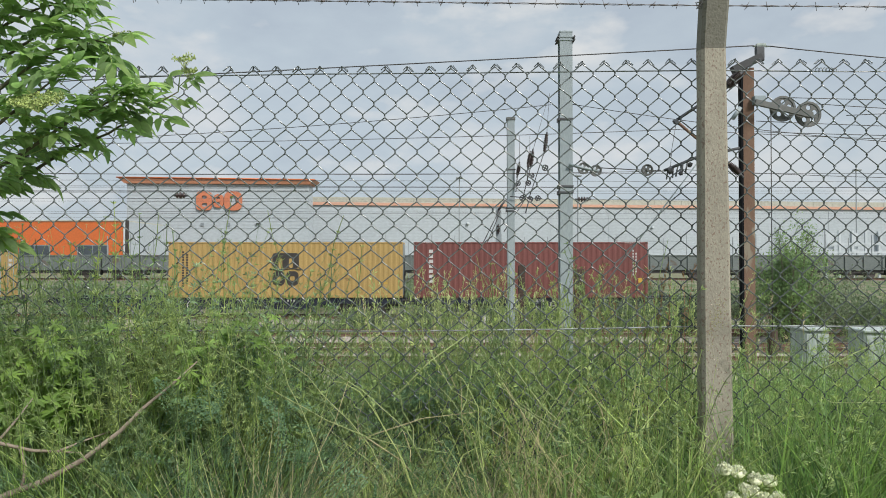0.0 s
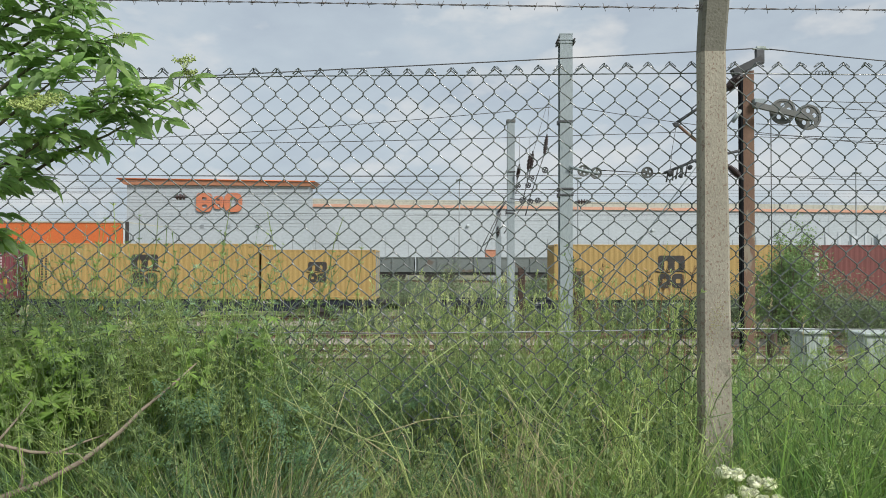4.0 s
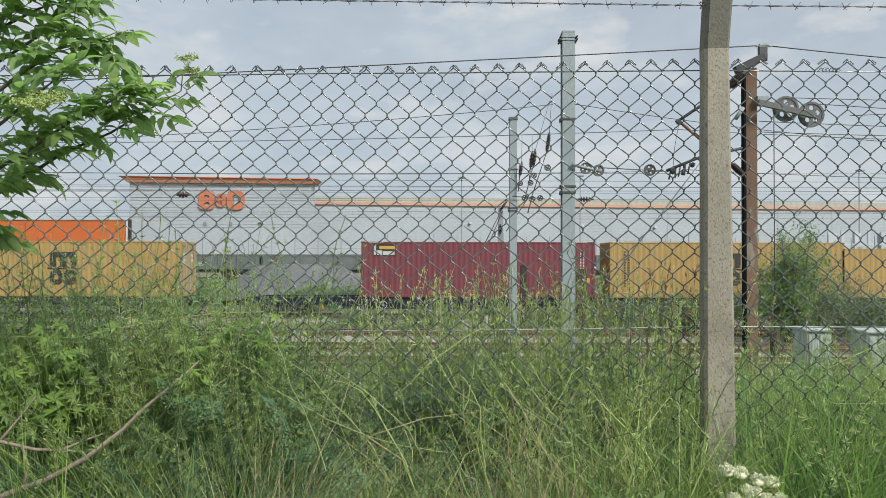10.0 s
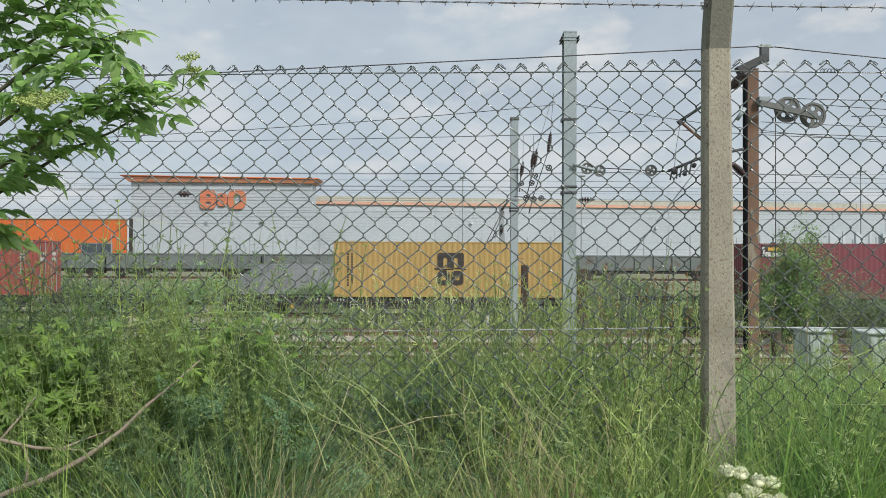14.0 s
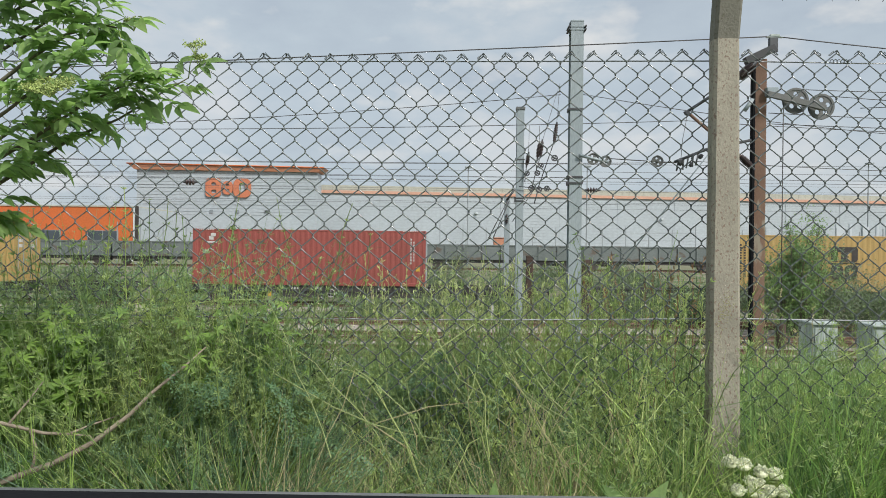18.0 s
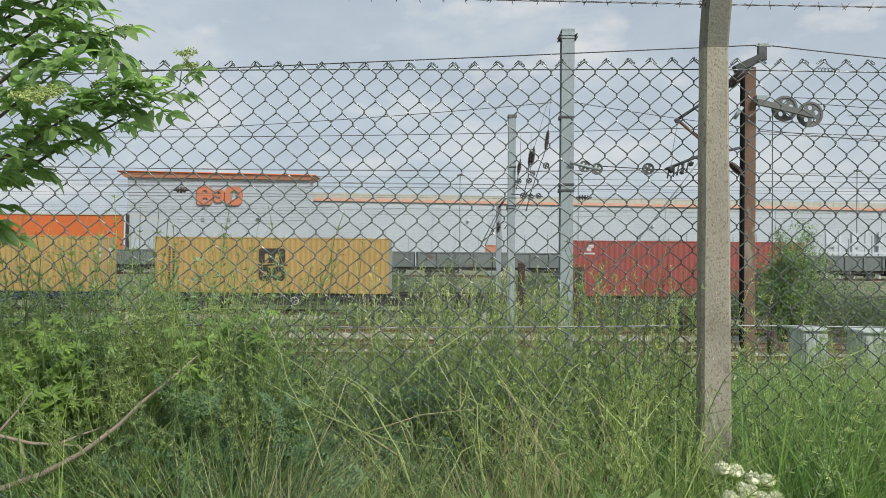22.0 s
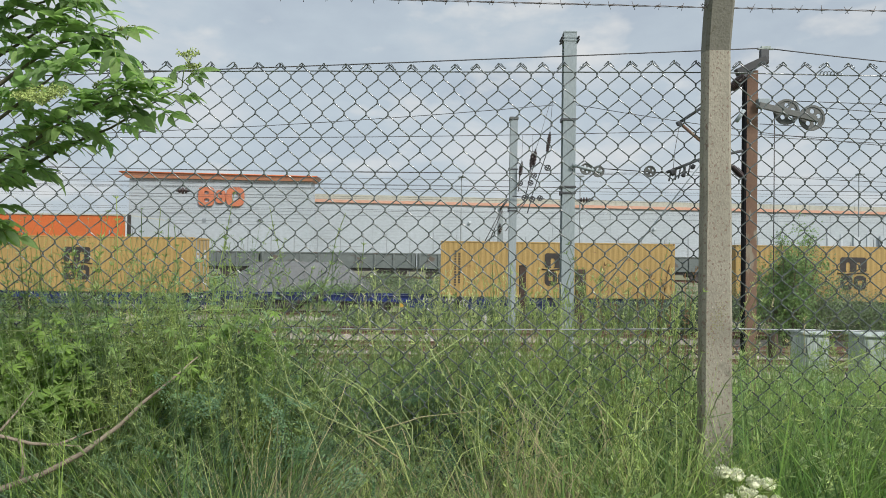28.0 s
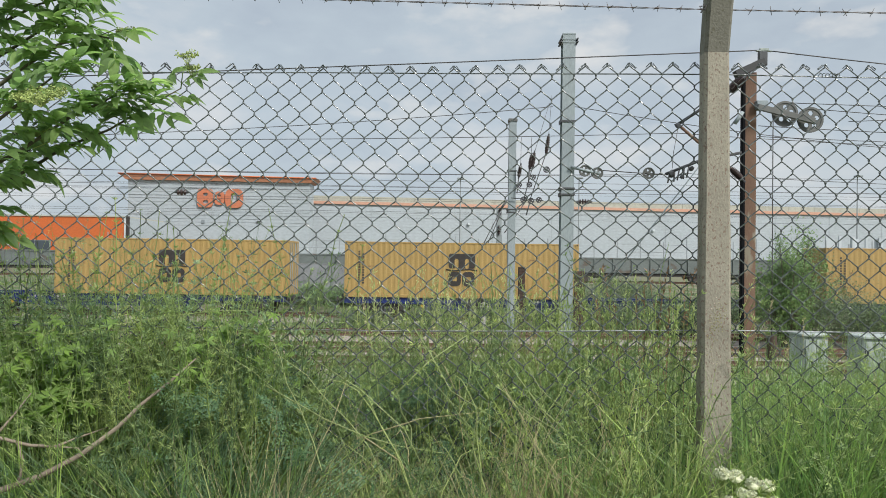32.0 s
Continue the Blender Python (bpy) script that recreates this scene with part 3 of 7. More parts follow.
    part("tie_wire", tube(bmesh.new(), tie, 0.0013, 5), M["barb"], fence)


build_fence()


# ---- overhead line equipment ----
def h_column(name, x, y, z0, z1, width, depth, mat, label, turn=0.0):
    """A steel H-section column whose web faces the camera, between two flanges."""
    t = thing(name, (x, y, z0), label, "railway mast", "overhead line masts")
    t.rotation_euler = (0, 0, radians(turn))
    h = z1 - z0
    tk = 0.022
    part("flange", boxed(-width / 2, width / 2, -depth / 2, -depth / 2 + tk, 0, h, 0.004), mat, t)
    part("flange", boxed(-width / 2, width / 2, depth / 2 - tk, depth / 2, 0, h, 0.004), mat, t)
    part("web", boxed(-0.011, 0.011, -depth / 2 + tk, depth / 2 - tk, 0, h), mat, t)
    part("foundation", boxed(-0.45, 0.45, -0.45, 0.45, -0.4, 0.12, 0.04), M["concrete"], t)
    return t


def clamps(t, width, depth, heights, mat):
    for z in heights:
        part("clamp", box(boxed(-width / 2 - 0.03, width / 2 + 0.03, -depth / 2 - 0.02, -depth / 2, z, z + 0.05, 0.006), -width / 2 - 0.05, -width / 2 - 0.02, -depth / 2 - 0.05, depth / 2, z - 0.02, z + 0.07, 0.006), mat, t)


def wheel_disc(name, at, r, mat, parent, holes=4, thick=0.05):
    """A grooved balance wheel with round lightening holes, facing the camera."""
    bm = bmesh.new()
    seg = 40
    ring = lambda rad, y: [bm.verts.new((at[0] + rad * math.cos(k * math.tau / seg), at[1] + y, at[2] + rad * math.sin(k * math.tau / seg))) for k in range(seg)]
    prof = [(r * 0.80, -thick * 0.35), (r * 0.84, -thick / 2), (r, -thick / 2), (r, -thick * 0.3), (r * 0.93, 0), (r, thick * 0.3), (r, thick / 2), (r * 0.84, thick / 2), (r * 0.80, thick * 0.35)]
    rings = [ring(a, b) for a, b in prof]
    for a, b in zip(rings, rings[1:] + rings[:1]):
        for k in range(seg):
            bm.faces.new((a[k], a[(k + 1) % seg], b[(k + 1) % seg], b[k]))
    rim = part(name, bm, mat, parent)
    spokes = bmesh.new()
    edges = []
    def loop(cx, cz, rad, n):
        vs = [spokes.verts.new((at[0] + cx + rad * math.cos(k * math.tau / n), at[1] - 0.012, at[2] + cz + rad * math.sin(k * math.tau / n))) for k in range(n)]
        edges.extend(spokes.edges.new((vs[k], vs[(k + 1) % n])) for k in range(n))
    loop(0, 0, r * 0.82, 36)
    for k in range(holes):
        a = 0.3 + k * math.tau / holes
        loop(r * 0.52 * math.cos(a), r * 0.52 * math.sin(a), r * 0.19, 14)
    made = bmesh.ops.triangle_fill(spokes, use_beauty=True, edges=edges)
    faces = [g for g in made["geom"] if isinstance(g, bmesh.types.BMFace)]
    moved = bmesh.ops.extrude_face_region(spokes, geom=faces)
    bmesh.ops.translate(spokes, vec=(0, 0.024, 0), verts=[g for g in moved["geom"] if isinstance(g, bmesh.types.BMVert)])
    cyl(spokes, (at[0], at[1] - thick * 0.7, at[2]), (at[0], at[1] + thick * 0.7, at[2]), r * 0.2, sides=16)
    part("web_disc", spokes, mat, rim)
    return rim


def insulator(parent, a, b, r=0.075, sheds=7):
    """One turned porcelain rod, thicker in the middle, with a row of close flared sheds and metal end caps."""
    a, b = Vector(a), Vector(b)
    close = sheds > 4
    sheds += 4 * close
    pts, radii = [a], [r * 0.40]
    for k in range(sheds):
        swell = 0.72 + 0.28 * math.sin(math.pi * (k + 0.5) / sheds)
        for u, q in ((0.1, 0.62), (0.3, 1.0), (0.55, 0.95), (0.9, 0.64)) if close else ((0.1, 0.3), (0.25, 1.0), (0.6, 0.95), (0.8, 0.3)):
            pts.append(a.lerp(b, (k + u) / sheds))
            radii.append(r * q * swell)
    pts.append(b)
    radii.append(r * 0.40)
    body = part("insulator", tube(bmesh.new(), pts, radii, 12), M["insulator"], parent, "ribbed dark brown insulator")
    for p, q in ((a, b), (b, a)):
        end = p + (p - q).normalized() * 0.10
        part("end_cap", cyl(bmesh.new(), tuple(p + (q - p).normalized() * 0.02), tuple(end), r * 0.42, r * 0.3, 8), M["galv_dark"], body)
    return body


def strut(parent, name, pts, r, mat, sides=8):
    return part(name, tube(bmesh.new(), pts, r, sides), mat, parent)


def rel(t, *pts):
    return [tuple(Vector(p) - t.location) for p in pts]


MAST_FOOT = -1.95
m1 = h_column("overhead_line_mast", 2.888, 16.5, MAST_FOOT, 6.599, 0.30, 0.27, M["galv"], "tall grey galvanised steel overhead line mast beside the railway")
h1 = 6.599 - MAST_FOOT
part("cap", boxed(-0.155, 0.155, -0.14, 0.14, h1 - 0.02, h1 + 0.03, 0.01), M["galv"], m1)
for z_ in (0.12, 0.19):
    band = part("band", boxed(-0.168, 0.168, -0.148, 0.148, h1 - z_ - 0.022, h1 - z_ + 0.022, 0.006), M["galv"], m1)
    for s_ in (-1, 1):
        part("bolt", cyl(bmesh.new(), (s_ * 0.19, -0.19, h1 - z_), (s_ * 0.19, 0.19, h1 - z_), 0.022, sides=8), M["galv_dark"], band)
clamps(m1, 0.27, 0.27, [4.523 - MAST_FOOT, 2.94 - MAST_FOOT, 2.9 - MAST_FOOT - 0.1], M["galv_dark"])
m2 = h_column("overhead_line_mast", 2.613, 27, MAST_FOOT, 6.715, 0.28, 0.28, M["galv"], "grey galvanised steel overhead line mast between tracks")
h2 = 6.715 - MAST_FOOT
part("cap", boxed(-0.17, 0.17, -0.17, 0.17, h2 - 0.09, h2 + 0.02, 0.012), M["galv_mid"], m2)
clamps(m2, 0.28, 0.28, [4.69 - MAST_FOOT, 3.21 - MAST_FOOT, 3.101 - MAST_FOOT], M["galv_dark"])
m3 = h_column("overhead_line_mast", 6.508, 15, MAST_FOOT, 5.339, 0.27, 0.27, M["rust"], "rusty brown steel overhead line mast with balance wheels", turn=-14)


def flat_bar(t, name, a, b, height, depth, mat):
    """A straight flat bar from a to b, in the plane of the line."""
    a, b = Vector(a), Vector(b)
    length = (b - a).length
    bar = boxed(-length / 2, length / 2, -depth / 2, depth / 2, -height / 2, height / 2, 0.008)
    ob = part(name, bar, mat, t)
    ob.location = (a + b) / 2
    ob.rotation_euler = (0, -math.atan2(b.z - a.z, b.x - a.x), 0)
    return ob


def dress_mast_three():
    t = m3
    t.rotation_euler = (0, 0, 0)
    for o in t.children:
        o.rotation_euler = (0, 0, radians(-12))
    g = M["galv_dark"]
    h = 5.339 - MAST_FOOT
    part("cable_duct", boxed(-0.215, -0.15, -0.22, -0.10, 0.0, h - 0.1, 0.01), M["black_trim"], t, "dark cable duct")
    # head bracket and earth-wire clamp
    flat_bar(t, "bracket", *rel(t, (6.156, 14.85, 5.274), (6.778, 14.85, 5.573)), 0.16, 0.16, M["black_steel"])
    part("bracket_plate", box(bmesh.new(), *[v for pair in zip(rel(t, (6.715, 14.95, 5.518))[0], rel(t, (6.894, 15.05, 5.826))[0]) for v in sorted(pair)], 0.01), g, t)
    part("wire_clamp", box(boxed(-0.17, 0.17, -0.03, 0.03, -0.02, 0.0, 0.004), -0.10, 0.10, -0.035, 0.035, 0.0, 0.05, 0.006), M["cabinet"], t).location = rel(t, (6.835, 15, 5.847))[0]
    # balance wheels on an arm
    flat_bar(t, "wheel_arm", *rel(t, (6.532, 14.62, 4.551), (7.734, 14.62, 4.268)), 0.125, 0.06, M["galv_mid"])
    part("arm_clamp", boxed(-0.12, 0.12, -0.12, 0.12, -0.09, 0.09, 0.01), M["galv"], t).location = rel(t, (6.694, 14.85, 4.627))[0]
    for p in ((7.173, 14.75, 4.438), (7.708, 14.75, 4.319)):
        wheel_disc("balance_wheel", rel(t, p)[0], 0.27, M["galv_mid"], t, holes=5)
    strut(t, "drop_cable", rel(t, (6.923, 14.75, 4.438), (6.923, 14.75, -0.237)), 0.011, M["cable"])
    part("balance_weight", cyl(bmesh.new(), *rel(t, (6.923, 14.75, -0.237), (6.923, 14.75, -0.748)), 0.10, sides=14), M["rust_dark"], t)
    # upper and lower cantilever
    insulator(t, *rel(t, (6.29, 14.8, 5.177), (6.027, 14.8, 4.926)), r=0.115)
    strut(t, "cantilever_tube", rel(t, (6.051, 14.8, 4.95), (4.917, 14.8, 4.186)), 0.032, g)
    strut(t, "cantilever_tube", rel(t, (4.941, 14.8, 4.186), (5.347, 14.8, 3.84), (6.159, 14.8, 3.195)), 0.034, M["rust"])
    insulator(t, *rel(t, (6.29, 14.8, 3.052), (6.051, 14.8, 3.279)), r=0.085)
    strut(t, "registration_tube", rel(t, (6.278, 14.8, 3.613), (5.347, 14.8, 3.41), (4.679, 14.8, 3.136)), 0.030, g)
    for p, s in (((4.929, 14.8, 4.162), 0.07), ((4.798, 14.8, 3.136), 0.08), ((5.025, 14.8, 3.088), 0.05), ((5.228, 14.8, 3.255), 0.06)):
        bm = bmesh.new()
        bmesh.ops.create_icosphere(bm, subdivisions=1, radius=s)
        for v in bm.verts:
            v.co *= random.uniform(0.7, 1.3)
        part("clamp", bm, g, t).location = rel(t, p)[0]
    for k in range(5):
        a = rel(t, (4.774, 14.8, 3.088))[0]
        x = a[0] + 0.10 * k
        strut(t, "dropper_clip", [(x, a[1], a[2] + 0.10 + 0.03 * k), (x - 0.05 + 0.03 * (k % 2), a[1], a[2] - 0.14 + 0.03 * k)], 0.017, g, 6)
    strut(t, "dropper", rel(t, (4.929, 14.8, 4.091), (4.846, 14.8, 3.613), (4.81, 14.8, 3.16)), 0.006, M["cable"], 5)
    # raking stay down to the cess
    strut(t, "stay", rel(t, (6.363, 15, 4.516), (4.793, 15.6, 2.256), (3.037, 16.3, -0.262)), 0.015, M["galv"])
    strut(t, "side_bracket", rel(t, (6.302, 14.8, 4.473), (6.135, 14.8, 4.234)), 0.045, M["galv"])


dress_mast_three()


def build_tensioner():
    """Terminated conductors with insulators and small pulleys between the two grey masts."""
    t = m2
    g = M["galv_dark"]
    for top, a, b, low in (((4.077, 26.75, 7.614), (3.969, 26.75, 6.039), (3.883, 26.75, 5.392), (3.279, 26.75, 3.58)),
                           ((3.991, 26.75, 7.333), (3.43, 26.75, 5.392), (3.365, 26.75, 4.853), (3.042, 26.75, 3.58)),
                           ((3.322, 26.75, 5.996), (3.322, 26.75, 5.306), (3.257, 26.75, 4.788), (3.214, 26.75, 4.27)),
                           ((2.934, 26.75, 5.996), (2.912, 26.75, 4.896), (2.848, 26.75, 4.486), (2.783, 26.75, 3.839))):
        strut(t, "hanger", rel(t, top, a), 0.008, M["cable"], 5)
        insulator(t, *rel(t, a, b), r=0.09, sheds=6)
        strut(t, "link_rod", rel(t, b, low), 0.02, g, 6)
    for p, r in (((3.905, 26.75, 4.766), 0.122), ((3.387, 26.75, 4.464), 0.11), ((3.257, 26.75, 4.184), 0.11), ((2.869, 26.75, 4.162), 0.10), ((3.042, 26.75, 3.601), 0.122), ((3.322, 26.75, 3.558), 0.122), ((3.624, 26.75, 3.601), 0.11)):
        wheel_disc("pulley", rel(t, p)[0], r, g, t, holes=4, thick=0.06)
    strut(t, "cross_rod", rel(t, (2.567, 26.75, 3.666), (3.797, 26.75, 3.58)), 0.02, g, 6)
    strut(t, "tail_rod", rel(t, (3.279, 26.75, 3.494), (3.15, 26.75, 3.019)), 0.025, g, 6)
    insulator(t, *rel(t, (-10.204, 26.75, 3.709), (-9.837, 26.75, 3.709)), r=0.13, sheds=3)
    insulator(t, *rel(t, (5.156, 26.75, 3.558), (5.566, 26.75, 3.558)), r=0.11, sheds=4)
    # outreach pair of wheels on the grey mast
    t2 = m1
    strut(t2, "arm", rel(t2, (2.945, 16.3, 3.472), (3.234, 16.3, 3.393), (3.628, 16.3, 3.314)), 0.04, M["galv"], 6)
    for p in ((3.273, 16.3, 3.38), (3.562, 16.3, 3.327), (4.759, 16.3, 3.34)):
        wheel_disc("balance_wheel", rel(t2, p)[0], 0.136, M["galv_mid"], t2)
    strut(t2, "cable", rel(t2, (3.628, 16.3, 3.393), (4.614, 16.3, 3.34), (5.205, 16.3, 3.314)), 0.012, M["cable"], 6)
    t3 = thing("far_overhead_line_mast", (3.161, 40, -3.266), "slim grey far mast with fittings and stay wires", "railway mast", "overhead line masts")
    part("column", boxed(-0.14, 0.14, -0.14, 0.14, 0, 4.218 - -3.266), M["galv"], t3)
    insulator(t3, *rel(t3, (3.145, 39.8, 3.176), (3.145, 39.8, 2.791)), r=0.12, sheds=4)
    strut(t3, "bracket", rel(t3, (3.145, 39.8, 4.075), (3.595, 39.8, 4.716)), 0.06, g)
    strut(t3, "stay_wire", rel(t3, (3.21, 39.8, 4.075), (2.118, 39.8, 1.892)), 0.025, M["cable"], 5)
    strut(t3, "stay_wire", rel(t3, (3.274, 39.8, 4.01), (2.375, 39.8, 1.892)), 0.025, M["cable"], 5)
    strut(t3, "stay_wire", rel(t3, (3.532, 30, 3.863), (2.613, 30, 2.46)), 0.02, M["cable"], 5)


build_tensioner()


def line_wire(points, r):
    """A wire that belongs to the mast that carries it."""
    y = points[0][1]
    mast = m3 if y < 16.1 else m1 if y < 21 else m2
    part("overhead_wire", tube(bmesh.new(), rel(mast, *points), r, 5), M["cable"], mast, "thin dark overhead wire")


def sagging(x0, z0, x1, z1, y, sag, n=14):
    return [(x0 + (x1 - x0) * i / n, y, z0 + (z1 - z0) * i / n - sag * 4 * (i / n) * (1 - i / n)) for i in range(n + 1)]


def build_wires():
    e = (6.835, 15, 5.859)
    line_wire(sagging(-14.323, 4.79, e[0], e[2], 15, 0.02), 0.013)
    line_wire(sagging(e[0], e[2], 18.339, 5, 15, 0.10), 0.013)
    # wires that end at or pass the masts: (left x, y), (right x, y), distance, sag
    near = [(-300, 262, 975, 185, 16.5, 0.18), (1012, 184, 2200, 270, 16.5, 0.35), (-300, 254, 1197, 229, 17, 0.12), (1197, 229, 2300, 250, 17, 0.15),
            (1440, 183, 2300, 225, 14.8, 0.05), (1385, 172, 2300, 186, 14.8, 0.03), (1340, 214, 2300, 232, 15.4, 0.08), (1338, 233, 2300, 246, 15.6, 0.06),
            (1500, 204, 2300, 150, 16, 0.06), (-300, 300, 1180, 303, 19, 0.12), (1205, 300, 2300, 318, 19, 0.15)]
    for a, b, c, d, y, s in near:
        k = y / 1240
        line_wire(sagging((a - 784) * k, 1.25 + (460 - b) * k, (c - 784) * k, 1.25 + (460 - d) * k, y, s), 0.0085)
    rng = random.Random(8)
    for z, y in ((304, 24), (311, 24), (322, 29), (329, 29), (335, 31), (343, 34), (352, 34), (362, 38), (371, 38), (379, 42), (317, 22), (338, 45)):
        k = y / 1240
        zz = 1.25 + (460 - z) * k
        line_wire(sagging(-75, zz + rng.uniform(-0.15, 0.15), 75, zz + rng.uniform(-0.3, 0.05), y, rng.uniform(0.02, 0.25)), 0.0068)


build_wires()


# ---- railway-side furniture ----
def build_cabinet(x0, x1, ytop, dist):
    k = dist / 1240
    xa, xb, zt = (x0 - 784) * k, (x1 - 784) * k, 1.25 + (460 - ytop) * k
    t = thing("equipment_cabinet", ((xa + xb) / 2, dist, -1.95), "weathered pale grey trackside equipment cabinet", "cabinet", "trackside cabinets")
    w, h = (xb - xa) / 2, zt + 1.95
    part("body", boxed(-w, w, 0, 0.5, 0, h - 0.05, 0.01), M["cabinet"], t)
    part("roof", boxed(-w - 0.03, w + 0.03, -0.05, 0.54, h - 0.05, h, 0.012), M["cabinet"], t)
    for s in (-1, 1):
        door = part("door", boxed(min(0.008 * s, s * (w - 0.03)), max(0.008 * s, s * (w - 0.03)), -0.02, -0.001, 0.12, h - 0.1, 0.004), M["cabinet"], t)
        part("handle", boxed(s * 0.04 - 0.01, s * 0.04 + 0.01, -0.045, -0.02, h * 0.5, h * 0.5 + 0.12, 0.003), M["galv_dark"], door)
        for z in (0.3, h - 0.35):
            part("hinge", cyl(bmesh.new(), (s * (w - 0.02), -0.025, z), (s * (w - 0.02), -0.025, z + 0.1), 0.012), M["galv_dark"], door)


build_cabinet(1422, 1466, 581, 12)
build_cabinet(1528, 1592, 584, 12)


def build_stub(x0, x1, top, dist):
    k = dist / 1240
    w, z1 = (x1 - x0) * k / 2, 1.25 + (460 - top) * k
    t = thing("rusty_steel_post", (((x0 + x1) / 2 - 784) * k, dist, -1.95), "short rusty ribbed steel post beside the track", "post", "rusty posts")
    part("column", boxed(-w, w, -0.1, 0.1, 0, z1 + 1.95, 0.01), M["rust_dark"], t)
    n = int((z1 + 1.95) / 0.14)
    first = None
    for i in range(n):
        if first is None:
            first = ob = part("rib", boxed(-w * 0.8, w * 0.9, -0.13, -0.1, 0, 0.06), M["rust_dark"], t)
        else:
            ob = new("rib", first.data)
            ob.parent = t
        ob.location = (0, 0, 0.1 + 0.14 * i)


build_stub(917, 929, 470, 31)
build_stub(1016, 1034, 476, 31)
for px in (((0.797, 26, -1.434)), ((1.79, 30, -1.411))):
    t = thing("white_marker_post", (px[0], px[1], -1.95), "short white trackside marker post", "marker post", "marker posts")
    part("post", boxed(-0.06, 0.06, -0.05, 0.05, 0, px[2] + 1.95 + 0.3, 0.01), M["mark_white"], t)
    part("plate", boxed(-0.10, 0.10, -0.07, -0.052, px[2] + 1.95 + 0.05, px[2] + 1.95 + 0.3, 0.004), M["mark_white"], t)


# ---- freight train ----
TRACK_Y, FLOOR_Z, SPEED = 37.69, -0.72, 5.029
moving = []           # (thing, x at the start, height)
wheelsets = []


def corrugated(x0, x1, z0, z1, y, way, pitch=0.278, depth=0.012):
    """A folded steel sheet in the plane y; way is the outer side's sign."""
    bm = bmesh.new()
    n = max(1, round((x1 - x0) / pitch))
    p = (x1 - x0) / n
    xs = []
    for i in range(n):
        a = x0 + i * p
        xs += [(a, 0.0), (a + p * 0.26, 0.0), (a + p * 0.5, depth), (a + p * 0.76, depth)]
    xs.append((x1, 0.0))
    lo = [bm.verts.new((x, y - way * d, z0)) for x, d in xs]
    hi = [bm.verts.new((x, y - way * d, z1)) for x, d in xs]
    for i in range(len(xs) - 1):
        bm.faces.new((lo[i], lo[i + 1], hi[i + 1], hi[i]) if way < 0 else (lo[i + 1], lo[i], hi[i], hi[i + 1]))
    bm.normal_update()
    bmesh.ops.solidify(bm, geom=list(bm.faces), thickness=0.004)
    return bm


def repeat_part(name, bm, mat, parent, places, label=""):
    """The same small part at many places, as objects that share one mesh."""
    first = None
    for p in places:
        if first is None:
            first = ob = part(name, bm, mat, parent, label)
        else:
            ob = new(name, first.data)
            ob.parent = parent
        ob.location = p


def vertical_marks(parent, x, y, z0, count, w, h, step, mat, bars=2):
    places = [(x + c * w * 2.1, y, z0 - (i + c) * step) for c in range(bars) for i in range(count - 2 * c)]
    repeat_part("marking", boxed(0, w, -0.004, 0, -h, 0), mat, parent, places)


def emblem_loop(t, solids, slots, yf, H, mat):
    """A painted mark cut from rounded blocks: strips of the solid that lie outside the slots."""
    def inside(x, z, r):
        x0, x1, z0, z1, c = r
        z0, z1 = z0 * H, z1 * H
        if not (x0 <= x <= x1 and z0 <= z <= z1):
            return False
        dx, dz = max(x0 + c - x, x - x1 + c, 0), max(z0 + c - z, z - z1 + c, 0)
        return dx * dx + dz * dz <= c * c
    bm = bmesh.new()
    n = 26
    for r in solids:
        zs = [(r[2] + (r[3] - r[2]) * (i + 0.5) / n) * H for i in range(n)]
        dz = (r[3] - r[2]) * H / n / 2
        for z in zs:
            start = None
            for k in range(73):
                x = r[0] + (r[1] - r[0]) * k / 72
                on = k < 72 and inside(x, z, r) and not any(inside(x, z, q) for q in slots)
                if on and start is None:
                    start = x
                if not on and start is not None:
                    box(bm, start, x, yf - 0.005, yf, z - dz, z + dz)
                    start = None
    part("emblem_block", bm, mat, t, "dark brown painted emblem")


